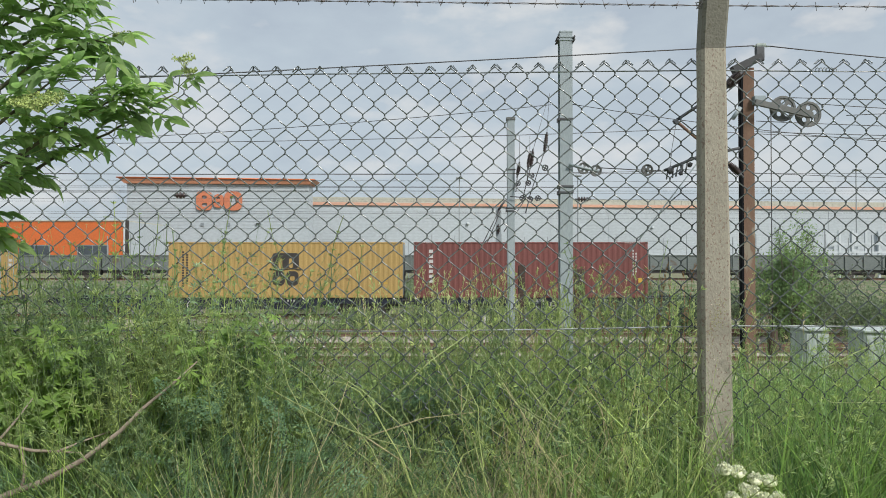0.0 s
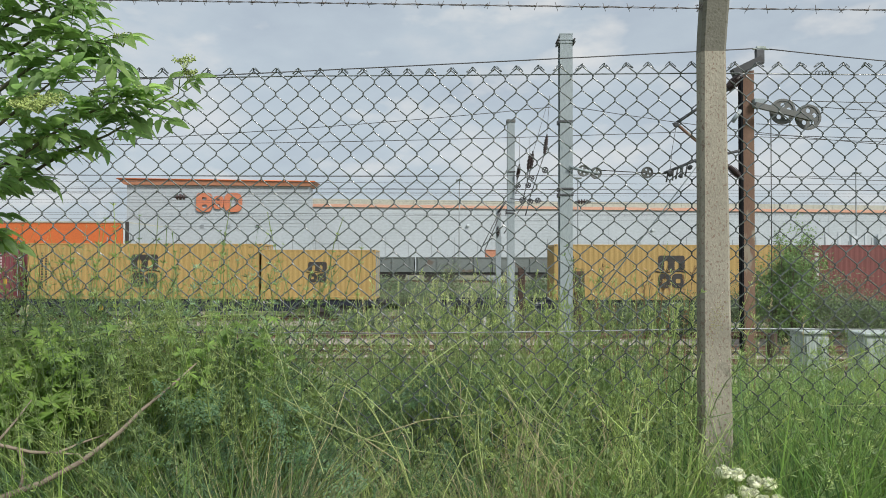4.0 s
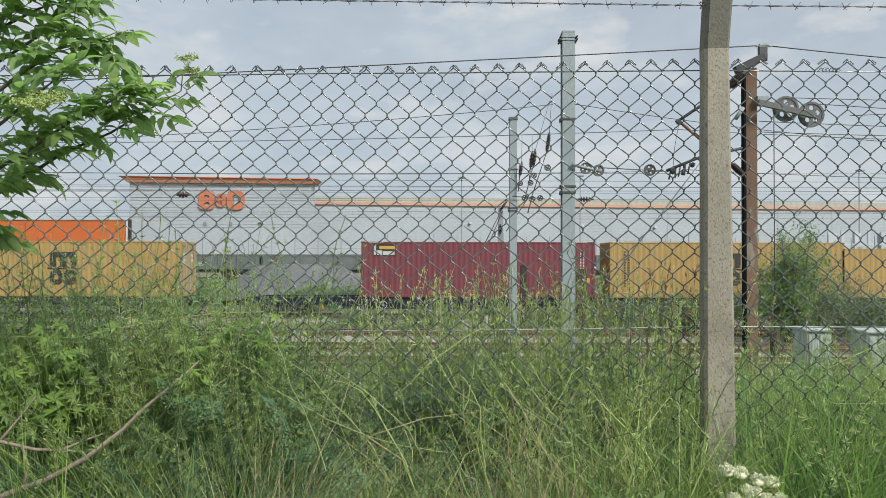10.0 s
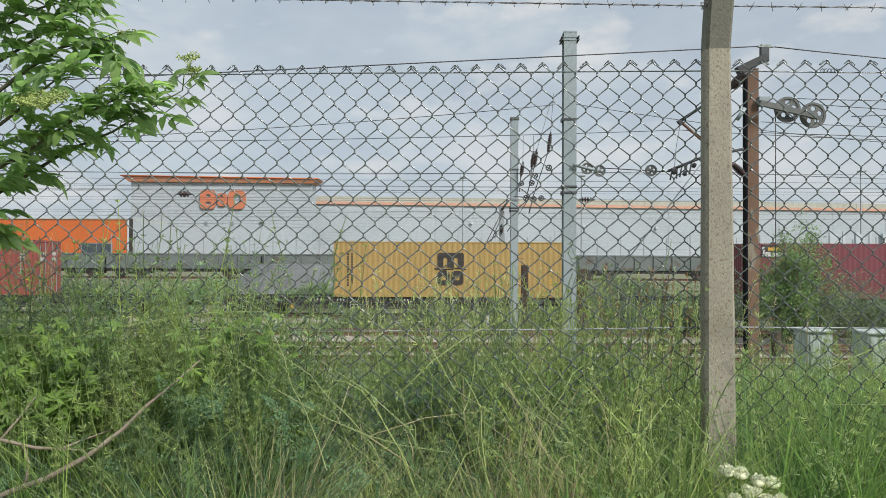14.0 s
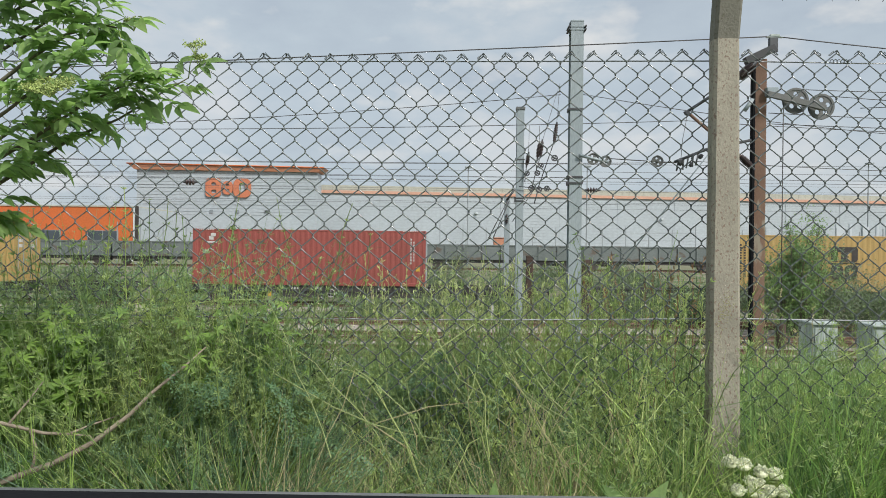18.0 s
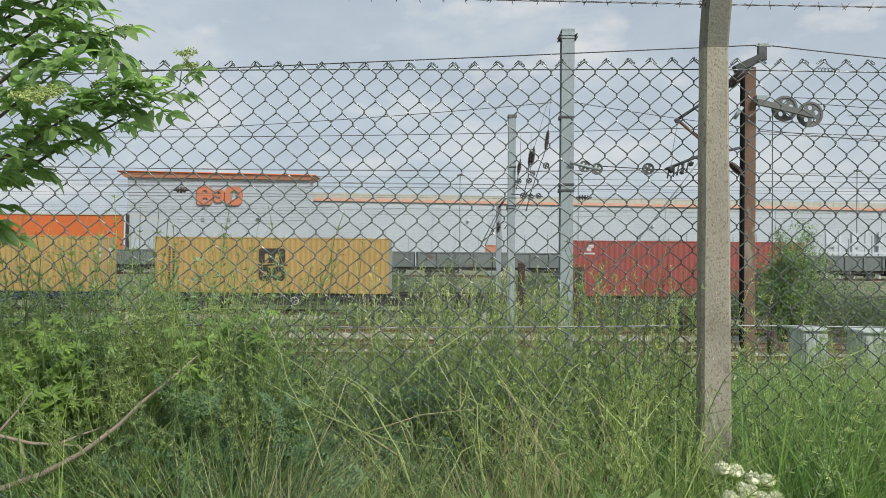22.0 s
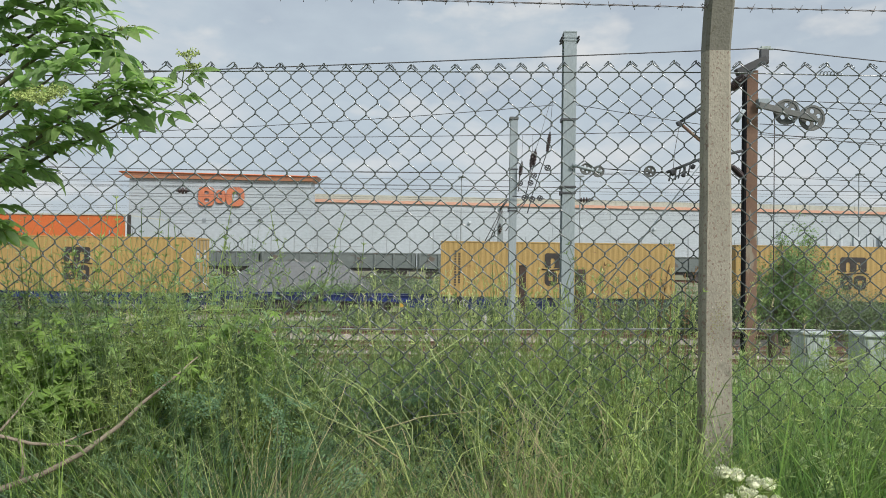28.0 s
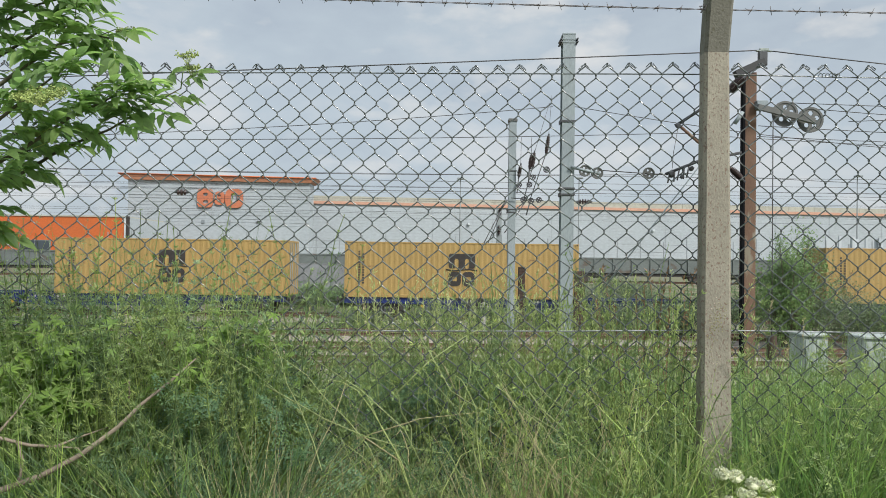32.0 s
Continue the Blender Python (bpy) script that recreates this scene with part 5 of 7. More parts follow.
def build_warehouse():
    D = 130.0
    t = thing("warehouse", (0, 0, -0.6), "pale grey clad warehouse with orange trim and signs", "warehouse")
    up = 0.6
    x0, x1 = -58.71, -24.952
    zt = 16.137 + up
    tower = part("tower_wall", boxed(x0, x1, D, D + 4, 0, zt), M["cladding"], t)
    seam = None
    n = 14
    for i in range(n):
        z = 8.0 + i * 0.62
        if seam is None:
            seam = ob = part("cladding_seam", boxed(x0, x1, D - 0.05, D - 0.005, 0, 0.05), M["seam"], tower)
        else:
            ob = new("cladding_seam", seam.data)
            ob.parent = tower
        ob.location = (0, 0, z - 0.3)
    # overhanging orange parapet
    bm = bmesh.new()
    a = [(x0 - 1.6, zt + 0.42), (x1 + 1.3, zt - 0.05), (x1 + 0.2, zt - 0.95), (x0 - 0.3, zt - 0.70)]
    f = [bm.verts.new((x, D - 0.8 if i < 2 else D - 0.5, z)) for i, (x, z) in enumerate(a)]
    b = [bm.verts.new((x, D + 4.6, z)) for x, z in a]
    bm.faces.new(f)
    bm.faces.new(b[::-1])
    for i in range(4):
        bm.faces.new((f[i], b[i], b[(i + 1) % 4], f[(i + 1) % 4]))
    parapet = part("parapet", bm, M["orange_faded"], t, "faded orange overhanging roof edge")
    strip = bmesh.new()
    tube(strip, [(x0 - 1.6, D - 0.85, zt + 0.36), (x1 + 1.3, D - 0.85, zt - 0.11)], 0.12, 4)
    part("edge_strip", strip, M["orange"], parapet)
    for px, w, h, square, holes in ((361.5, 2.9, 3.5, 0.42, ((0.02, 0.20, 0.16, 0.085), (0.04, -0.20, 0.18, 0.095))),
                                    (387.0, 1.9, 2.5, 0.75, ((0.0, 0.20, 0.14, 0.09), (-0.02, -0.19, 0.17, 0.11))),
                                    (413.0, 3.3, 3.55, 0.62, ((0.0, 0.02, 0.20, 0.26),))):
        block_sign(t, (px - 784) * D / 1240, D - 0.1, 12.153 + up, w, h, holes, square)
    for px in (358, 404):
        part("vent", boxed((px - 784) * D / 1240 - 0.3, (px - 784) * D / 1240 + 0.3, D - 0.12, D - 0.01, 7.435 + up, 8.065 + up), M["cladding_trim"], t)
    part("wall_lamp", boxed((456 - 784) * D / 1240 - 0.25, (456 - 784) * D / 1240 + 0.25, D - 0.3, D - 0.01, 7.75 + up, 8.065 + up), M["galv_dark"], t)
    # orange entrance block
    A = 100.0
    ax0, ax1, az = -84.194, -45.565, 6.734 + up
    block = part("orange_block", boxed(ax0, ax1, A, A + 14, 0, az), M["orange"], t, "bright orange clad front block")
    part("white_edge", boxed(ax1 - 0.02, ax1 + 0.22, A - 0.1, A + 0.4, 0, az + 0.15), M["white_steel"], block)
    part("side_wall", boxed(ax1 + 0.003, ax1 + 0.2, A + 0.404, A + 14, 0, az), M["cladding"], block, "pale grey side cladding")
    part("downpipe", boxed(ax1 + 0.24, ax1 + 0.62, A - 0.1, A + 0.3, 0, az + 0.15), M["mark_dark"], block)
    part("roof_edge", boxed(ax0, ax1, A - 0.12, A + 14, az + 0.002, az + 0.2), M["cream"], block)
    for px in (62, 165, -50, -160):
        x = (px - 784) * A / 1240
        win = part("window", boxed(x - 2.2, x + 2.2, A - 0.15, A - 0.01, 1.895 + up, 3.347 + up), M["cladding_trim"], block)
        for k in range(2):
            part("pane", boxed(x - 2.1 + 2.15 * k, x - 0.05 + 2.15 * k, A - 0.18, A - 0.152, 1.976 + up, 3.266 + up), M["window"], win)


build_warehouse()

def build_hall():
    """The long hall runs slightly away from the railway."""
    E, turn = 140.0, 6.5
    t = thing("warehouse_hall", (-26.871, E, -0.6), "long pale grey warehouse hall with cream and orange eaves", "warehouse")
    t.rotation_euler = (0, 0, radians(turn))
    up, W = 0.6, 190.0
    z_or0, z_or1, z_cr = 12.202 + up, 12.766 + up, 13.839 + up
    wall = part("wall", boxed(0, W, 0, 50, 0, z_or0), M["cladding"], t)
    seam = None
    for i in range(16):
        if seam is None:
            seam = ob = part("cladding_seam", boxed(0, W, -0.03, -0.004, 0, 0.05), M["seam"], wall)
        else:
            ob = new("cladding_seam", seam.data)
            ob.parent = wall
        ob.location = (0, 0, 2.2 + 0.62 * i)
    for i in range(15):
        part("pier_seam", boxed(12.4 * i, 12.4 * i + 0.08, -0.05, -0.004, 0, z_or0), M["seam"], wall)
    part("eaves_stripe", boxed(-0.2, W, -0.35, 50, z_or0 + 0.002, z_or1), M["stripe"], t, "faded orange stripe along the eaves")
    fascia = part("fascia", boxed(-0.1, W, -0.2, 50, z_or1 + 0.002, z_cr), M["cream"], t, "cream ribbed fascia above the stripe")
    rib = None
    for i in range(120):
        if rib is None:
            rib = ob = part("fascia_rib", boxed(0, 0.12, -0.24, -0.2, z_or1 + 0.01, z_cr), M["cream"], fascia)
        else:
            ob = new("fascia_rib", rib.data)
            ob.parent = fascia
        ob.location = (1.5 * i, 0, 0)
    for px, py in ((831, 395), (1040, 398), (1180, 400), (456, 397)):
        x = (px - 546) * E / 1240
        part("wall_lamp", boxed(x - 0.25, x + 0.25, -0.5, -0.01, (460 - py) * E / 1240 + 1.7, (460 - py) * E / 1240 + 2.15, 0.05), M["white_steel"], t)


build_hall()


def build_yard_fence():
    t = thing("yard_fence", (0, 66, -0.6), "tall slim steel yard fence with wires", "fence")
    first = None
    for i in range(44):
        x = -31.616 + i * 2.182
        if first is None:
            first = ob = part("post", boxed(-0.035, 0.035, -0.035, 0.035, 0, 3.485 + 0.6), M["fence_steel"], t)
        else:
            ob = new("post", first.data)
            ob.parent = t
        ob.location = (x, 0, 0)
        ob.scale = (1, 1, 1 + 0.05 * math.sin(i * 2.3))
    for z in (428, 441):
        zz = 1.25 + (460 - z) * 66 / 1240 + 0.6
        part("rail", boxed(-14.052, -7.665, -0.02, 0.02, zz - 0.02, zz + 0.02), M["fence_steel"], t)
        part("rail", boxed(16.819, 22.674, -0.02, 0.02, zz - 0.02, zz + 0.02), M["fence_steel"], t)


build_yard_fence()


def build_racks():
    t = thing("steel_rack", (41.548, 70, -0.6), "white steel frames standing behind the siding", "rack")
    x0, x1 = 38.274 - 41.548, 52.839 - 41.548
    for i in range(12):
        x = x0 + (x1 - x0) * i / 11
        part("upright", boxed(x - 0.12, x + 0.12, -0.1, 0.1, 0, 4.185 + 0.6 + 0.2 * math.sin(i * 3)), M["white_steel"], t)
    for z in (432, 447):
        zz = 1.25 + (460 - z) * 70 / 1240 + 0.6
        part("beam", boxed(x0, x1, -0.14, -0.101, zz - 0.09, zz + 0.09), M["white_steel"], t)
    for i in range(6):
        x = x0 + (x1 - x0) * i / 6
        part("panel", boxed(x + 0.1, x + 0.9, 0.2, 0.3, 1.984 + 0.6, 3.96 + 0.6), M["white_steel"], t)
    part("base_sheet", boxed(x0, x1, -0.2, -0.15, -0.105 + 0.6, 1.702 + 0.6), M["pale_blue"], t)


build_racks()


def lamp_column(px, top, dist):
    k = dist / 1240
    zt = 1.25 + (460 - top) * k
    t = thing("lamp_column", ((px - 784) * k, dist, -0.6), "slim grey yard lighting column", "lamp column", "lamp columns")
    part("column", cyl(bmesh.new(), (0, 0, 0), (0, 0, zt + 0.6), 0.09, 0.05, 8), M["fence_steel"], t)
    part("lamp_head", boxed(-0.35, 0.35, -0.5, 0.1, zt + 0.55, zt + 0.72, 0.03), M["fence_steel"], t)


for px, top in ((813, 316), (1023, 312), (1516, 302)):
    lamp_column(px, top, 75)
t = thing("orange_bin", (4.771, 68, -0.6), "small orange steel box by the yard fence", "bin")
part("body", boxed(-0.658, 0.658, -0.4, 0.4, 1.14 + 0.6, 2.347 + 0.6, 0.03), M["orange_faded"], t)
part("stand", boxed(-0.548, 0.548, -0.3, 0.3, 0, 1.14 + 0.6), M["fence_steel"], t)
part("lid", boxed(-0.713, 0.713, -0.45, 0.45, 2.347 + 0.605, 2.347 + 0.68), M["orange_faded"], t)


# ---- shrubs by the line ----
def shrub(name, x, y, z, w, h, count, leaf, mat, label, seed, loose=0.085):
    rng = np.random.default_rng(seed)
    t = thing(name, (x, y, z), label, "bush", "lineside bushes")
    stems, tips = [], []
    for i in range(20):
        a, r = rng.uniform(0, math.tau), rng.uniform(0.0, 1) ** 0.6
        top = np.array([math.cos(a) * r * w / 2, math.sin(a) * r * w / 2, h * (0.35 + 0.65 * rng.uniform(0, 1)) * (1 - 0.4 * r * r)])
        pts = [np.array([top[0] * 0.12, top[1] * 0.12, 0]) + (top - np.array([top[0] * 0.12, top[1] * 0.12, 0])) * s + np.array([0, 0, 0.15 * h * math.sin(s * 3.1) * r]) + rng.normal(0, 0.03 * w, 3) * (0 < s < 1) for s in (0, 0.25, 0.5, 0.75, 1)]
        stems.append(pts)
        for k in range(6):
            j = rng.uniform(1.2, 4)
            p = np.array(pts[int(j)]) + (np.array(pts[min(4, int(j) + 1)]) - np.array(pts[int(j)])) * (j % 1)
            tips.append((p, p + rng.normal(0, 0.10, 3) * np.array([w, w, h * 0.7])))
    v, f = tubes_np(stems, np.array([0.024, 0.018, 0.012, 0.007, 0.003]) * (h / 3), 5)
    seg = [[a, (a + b) / 2 + rng.normal(0, 0.02, 3), b] for a, b in tips]
    v, f = joined((v, f), tubes_np(seg, np.array([0.005, 0.004, 0.002]) * (h / 3), 4))
    array_mesh("trunk", v, f, M["bark"], t)
    tips = np.array([b for a, b in tips])
    pick = rng.integers(0, len(tips), count)
    base = tips[pick] + rng.normal(0, 1, (count, 3)) * np.array([w, w, h]) * loose
    base[:, 2] = np.abs(base[:, 2])
    way = rng.normal(0, 1, (count, 3)) + np.array([0, 0, 0.3])
    v, f = slips_np(base, way, rng.uniform(0.6, 1.3, count) * leaf, rng.uniform(0.3, 0.5, count) * leaf, rng.normal(0, 0.5, (count, 3)) + np.array([0.1, -0.3, 1.0]))
    array_mesh("crown", v, f, M[mat], t)
    return t


shrub("bush", 12.874, 26, -2.0, 3.2, 6.1, 12000, 0.125, "bush_light", "tall loose light green bush beside the railway", 1, 0.042)
shrub("bush", 13.957, 27, -2.0, 3.8, 3.5, 9000, 0.105, "bush", "dark green bush beside the railway", 2, 0.06)
shrub("bush", 9.944, 30, -2.0, 2.6, 2.0, 3000, 0.15, "bush", "low dark green bush beside the railway", 3)
shrub("bush", 16.461, 27, -2.0, 3.0, 2.2, 7000, 0.09, "bush", "low dark green bush beside the railway", 4)
shrub("bush", 8.15, 31, -2.0, 1.6, 1.4, 1500, 0.14, "bush", "low dark green bush beside the railway", 5)
shrub("bush", -13.2, 22, -2.0, 3.0, 1.9, 2600, 0.14, "bush", "low dark green bush beside the railway", 6)
for i, (px, d, w, h) in enumerate(((1060, 33, 2.2, 1.3), (1160, 33, 2.6, 1.7), (1240, 33, 2.8, 1.8), (1330, 32, 3.4, 2.6), (1480, 32, 3.8, 2.7), (980, 33, 2.0, 1.0), (760, 33, 2.4, 1.0), (870, 33, 2.4, 1.1), (640, 33, 2.6, 0.9), (1580, 32, 3.0, 1.6))):
    shrub("bush", (px - 784) * d / 1240, d, -2.0, w * 1.25, h * 1.15, 4200, 0.12, "bush", "low dark green scrub beside the train", 60 + i)
for i, px in enumerate((560, 640, 715, 790, 860, 940, 1015, 1090, 1150)):
    shrub("bush", (px - 784) * 44 / 1240, 44 + 1.2 * (i % 3), -1.85, 4.2, 1.7 + 0.35 * ((i * 5) % 4) / 3, 2600, 0.13, "bush", "low dull green scrub beyond the tracks", 80 + i)
shrub("bush", -6.9, 47, -1.7, 3.2, 1.3, 3000, 0.14, "bush_light", "low green scrub at the foot of a gravel heap", 14)
shrub("bush", -9.248, 47, -1.7, 3.6, 1.2, 2400, 0.2, "bush_light", "low green scrub at the foot of a gravel heap", 7)
shrub("bush", -3.942, 52, -1.2, 6.5, 1.7, 3200, 0.16, "bush", "dark green scrub by the siding", 8)
shrub("bush", 0.645, 50, -1.2, 3.5, 2.6, 1300, 0.13, "bush", "thin dark green scrub by the siding", 9)
shrub("bush", 6.123, 52, -1.2, 6.5, 1.6, 3200, 0.16, "bush", "dark green scrub by the siding", 10)
shrub("bush", 12.742, 50, -1.2, 6.0, 1.6, 2400, 0.18, "bush", "low dark green scrub by the siding", 11)
shrub("bush", -16.842, 46, -1.6, 6.0, 1.6, 2600, 0.2, "bush_light", "low green scrub by the siding", 12)
shrub("bush", -25.703, 48, -1.6, 6.0, 1.5, 2600, 0.2, "bush", "low dark scrub by the siding", 13)


# ---- verge: grass, weeds, twigs ----
def scatter(rng, n, x0, x1, y0, y1):
    """Ground points, thinning with distance from the fence, wider far off."""
    y = y0 + (y1 - y0) * rng.uniform(0, 1, n) ** 1.25
    x = np.where(rng.uniform(0, 1, n) < 0.8, rng.uniform(-1, 1, n) * (0.75 * y + 0.55), rng.uniform(-14, 14, n))
    x = np.clip(x, x0, x1)
    return np.stack([x, y, ground_np(y)], 1)


def lower_here(way, y):
    """Where the weeds are lower: a window on the tracks, round the post, before the cabinets, and before a bare stretch of the fence."""
    bare = np.where(y < 2.24, 0.24, 0.04) * np.exp(-((way + 0.07) / 0.13) ** 4)
    return 1 - bare - 0.40 * np.exp(-((way + 0.178) / 0.036) ** 2) - 0.12 * np.exp(-((way - 0.56) / 0.07) ** 2) - 0.34 * np.exp(-((way - 0.390) / 0.036) ** 4)


def build_grass():
    rng = np.random.default_rng(11)
    def patch(n, y0, y1, h0, h1, w0, w1, lean, mat, name, label, power=1.0):
        p = scatter(rng, n, -20, 20, y0, y1)
        if mat in ("grass_pale", "straw"):
            bare = p[:, 0] / p[:, 1]
            keep = ((bare < 0.40) & (bare > -0.30)) | (rng.uniform(0, 1, n) < 0.25)
            p = p[keep]
            n = len(p)
        if y1 < 3.5:
            # tussocks with dark gaps between them
            tuft = np.array([noise.noise((a * 5.5, b * 5.5, 9.0 + h0)) for a, b in p[:, :2]])
            p = p[tuft + rng.uniform(-0.12, 0.12, n) > -0.02]
            n = len(p)
        clump = np.array([noise.noise((a * 1.6, b * 1.6, 3.0)) for a, b in p[:, :2]])
        way = p[:, 0] / p[:, 1]
        h = rng.uniform(h0, h1, n) * (1 + 0.3 * clump) * lower_here(way, p[:, 1])
        v, f = blades_np(rng, p, h, rng.uniform(w0, w1, n), rng.uniform(0.05, lean, n))
        ob = array_mesh(name, v, f, M[mat])
        tagged(ob, label, "grass", kind="stuff")
    patch(15000, 1.8, 3.2, 0.35, 0.80, 0.006, 0.012, 0.9, "grass", "tall_grass", "tall dense green verge grass by the fence")
    patch(26000, 3.0, 6.5, 0.35, 0.78, 0.005, 0.012, 0.75, "grass", "tall_grass", "tall dense green verge grass behind the fence")
    patch(20000, 6.0, 14.0, 0.25, 0.6, 0.010, 0.022, 0.6, "grass", "tall_grass", "tall grass on the railway slope")
    patch(5000, 1.8, 3.4, 0.5, 0.88, 0.004, 0.008, 0.45, "grass_pale", "pale_grass", "pale yellow-green grass stems")
    patch(3000, 1.8, 3.2, 0.3, 0.70, 0.003, 0.006, 0.7, "straw", "dry_grass", "dry straw-coloured grass stems")
    patch(7000, 14.0, 18.5, 0.2, 0.5, 0.01, 0.025, 0.6, "grass", "lineside_grass", "rough grass beside the track")
    patch(2000, 2.28, 3.3, 0.74, 1.04, 0.004, 0.008, 0.35, "grass", "tall_grass", "tallest green grass blades behind the fence")
    patch(7000, 1.95, 2.22, 0.50, 0.96, 0.005, 0.011, 0.6, "grass", "tall_grass", "tall green grass blades in front of the fence")
    patch(9000, 1.86, 2.2, 0.50, 0.94, 0.006, 0.014, 0.7, "grass", "tall_grass", "broad arching green grass blades in front of the fence")
    n = 4200
    y = rng.uniform(1.9, 2.9, n)
    p = np.stack([rng.uniform(0.98, 1.5, n) * y / 2.24, y, 0 * y], 1)
    tuft = np.array([noise.noise((a * 5.0, b * 5.0, 4.4)) for a, b in p[:, :2]])
    p = p[tuft + rng.uniform(-0.12, 0.12, n) > -0.04]
    n = len(p)
    front = p[:, 1] < 2.22
    v, f = blades_np(rng, p, rng.uniform(0.40, 0.86, n) * np.where(front, 1.14, 1.0), rng.uniform(0.007, 0.016, n), rng.uniform(0.05, 1.1, n))
    tagged(array_mesh("meadow_grass", v, f, M["meadow"]), "lush upright meadow grass beside the post", "grass", kind="stuff")
    def stand(n, x0, x1, y0, y1, h0, h1, w0, w1, lean, mat, name, label):
        y = rng.uniform(y0, y1, n)
        x = rng.uniform(x0, x1, n) * y / 2.24
        tuft = np.array([noise.noise((a * 7, b * 7, 6.0 + h0)) for a, b in zip(x, y)])
        keep = (tuft + rng.uniform(-0.15, 0.15, n) > -0.05) & (np.abs(x / y - 0.145) > 0.04)
        x, y = x[keep], y[keep]
        n = len(x)
        h = rng.uniform(h0, h1, n) * lower_here(x / y, y)
        v, f = blades_np(rng, np.stack([x, y, ground_np(y)], 1), h, rng.uniform(w0, w1, n), rng.uniform(0.05, lean, n))
        tagged(array_mesh(name, v, f, M[mat]), label, "grass", kind="stuff")
    stand(1300, -0.92, -0.40, 1.90, 2.10, 0.52, 0.90, 0.006, 0.015, 1.0, "weed_dark", "blue_grass", "broad blue-green grass blades among the weeds")
    stand(1500, -0.55, 0.35, 2.27, 2.6, 0.60, 0.98, 0.006, 0.014, 0.6, "weed_dark", "blue_grass", "broad blue-green grass blades behind the fence")
    stand(2200, -0.40, 0.86, 1.90, 2.20, 0.60, 1.00, 0.004, 0.009, 0.8, "grass_pale", "pale_grass", "pale yellow-green arching grass in front of the fence")
    stand(1400, -0.45, 0.86, 1.88, 2.12, 0.45, 0.85, 0.006, 0.013, 0.9, "grass", "tall_grass", "arching green grass blades in front of the fence")
    stand(800, -0.75, -0.25, 1.88, 2.08, 0.55, 0.94, 0.006, 0.014, 1.1, "grass", "tall_grass", "arching green grass blades in front of the fence")
    # the same rough verge goes on along the fence on both sides
    n = 16000
    y = rng.uniform(1.75, 9.0, n)
    x = rng.choice([-1, 1], n) * (0.72 * y + 0.4 + rng.uniform(0, 1, n) ** 1.4 * 12)
    v, f = blades_np(rng, np.stack([x, y, ground_np(y)], 1), rng.uniform(0.35, 0.85, n), rng.uniform(0.015, 0.03, n), rng.uniform(0.05, 0.7, n), levels=4)
    tagged(array_mesh("verge_grass", v, f, M["grass"]), "rough tall verge grass along the fence", "grass", kind="stuff")
    p = np.stack([rng.uniform(-26, 26, 3500), rng.uniform(31, 36, 3500), np.full(3500, -2.0)], 1)
    v, f = blades_np(rng, p, rng.uniform(0.15, 0.5, 3500), rng.uniform(0.015, 0.035, 3500), rng.uniform(0.1, 0.6, 3500))
    tagged(array_mesh("lineside_grass", v, f, M["grass"]), "rough grass between tracks", "grass", kind="stuff")
    y = rng.uniform(42, 58, 5000)
    p = np.stack([rng.uniform(-42, 42, 5000), y, ground_np(y)], 1)
    v, f = blades_np(rng, p, rng.uniform(0.15, 0.5, 5000), rng.uniform(0.02, 0.05, 5000), rng.uniform(0.1, 0.6, 5000))
    tagged(array_mesh("lineside_grass", v, f, M["bush_light"]), "rough dull green grass beyond the railway", "grass", kind="stuff")


build_grass()


def straw_patch(n, x, y, spread, seed, low=0.35, high=0.66):
    rng = np.random.default_rng(seed)
    p = np.stack([rng.normal(x, spread, n), rng.normal(y, spread * 0.6, n), np.zeros(n)], 1)
    v, f = blades_np(rng, p, rng.uniform(low, high, n), rng.uniform(0.003, 0.006, n), rng.uniform(0.1, 0.9, n))
    tagged(array_mesh("dry_grass", v, f, M["straw"]), "patch of flattened dry brown grass", "grass", kind="stuff")


straw_patch(900, 0.28, 1.98, 0.08, 23, 0.50, 0.76)
straw_patch(300, -0.10, 2.0, 0.12, 24)
straw_patch(420, -0.40, 1.97, 0.13, 25, 0.50, 0.80)
straw_patch(260, 0.25, 1.95, 0.08, 26, 0.50, 0.78)
straw_patch(300, -0.50, 1.90, 0.11, 27, 0.60, 0.92)


def seed_stalks(n, x0, x1, y0, y1, h0, h1, seed, mat="straw", label="pale flowering grass stalks with feathery heads"):
    """Flowering grass stalks with feathery heads."""
    rng = np.random.default_rng(seed)
    y = rng.uniform(y0, y1, n)
    x = rng.uniform(x0, x1, n) * y / 2.24
    base = np.stack([x, y, ground_np(y)], 1)
    h = rng.uniform(h0, h1, n)
    bend = rng.normal(0, 0.12, (n, 2))
    s = np.linspace(0, 1, 6)
    paths = base[:, None] + np.stack([bend[:, :1] * s ** 2, bend[:, 1:] * s ** 2, h[:, None] * s], 2)
    v1, f1 = tubes_np(paths, 0.0011 * np.linspace(1.2, 0.7, 6), 4)
    k = 26
    u = rng.uniform(0.84, 1.0, (n, k))
    at = base[:, None] + np.stack([bend[:, :1] * u ** 2, bend[:, 1:] * u ** 2, h[:, None] * u], 2)
    at = at.reshape(-1, 3)
    way = rng.normal(0, 0.5, at.shape) + np.array([0, 0, 1.0])
    v2, f2 = leaves_np(at, way, rng.normal(0, 1, at.shape), rng.uniform(0.010, 0.027, len(at)), rng.uniform(0.003, 0.0055, len(at)), cuts=3)
    v, f = joined((v1, f1), (v2, f2))
    tagged(array_mesh("seeding_grass", v, f, M[mat]), label, "grass", kind="stuff")


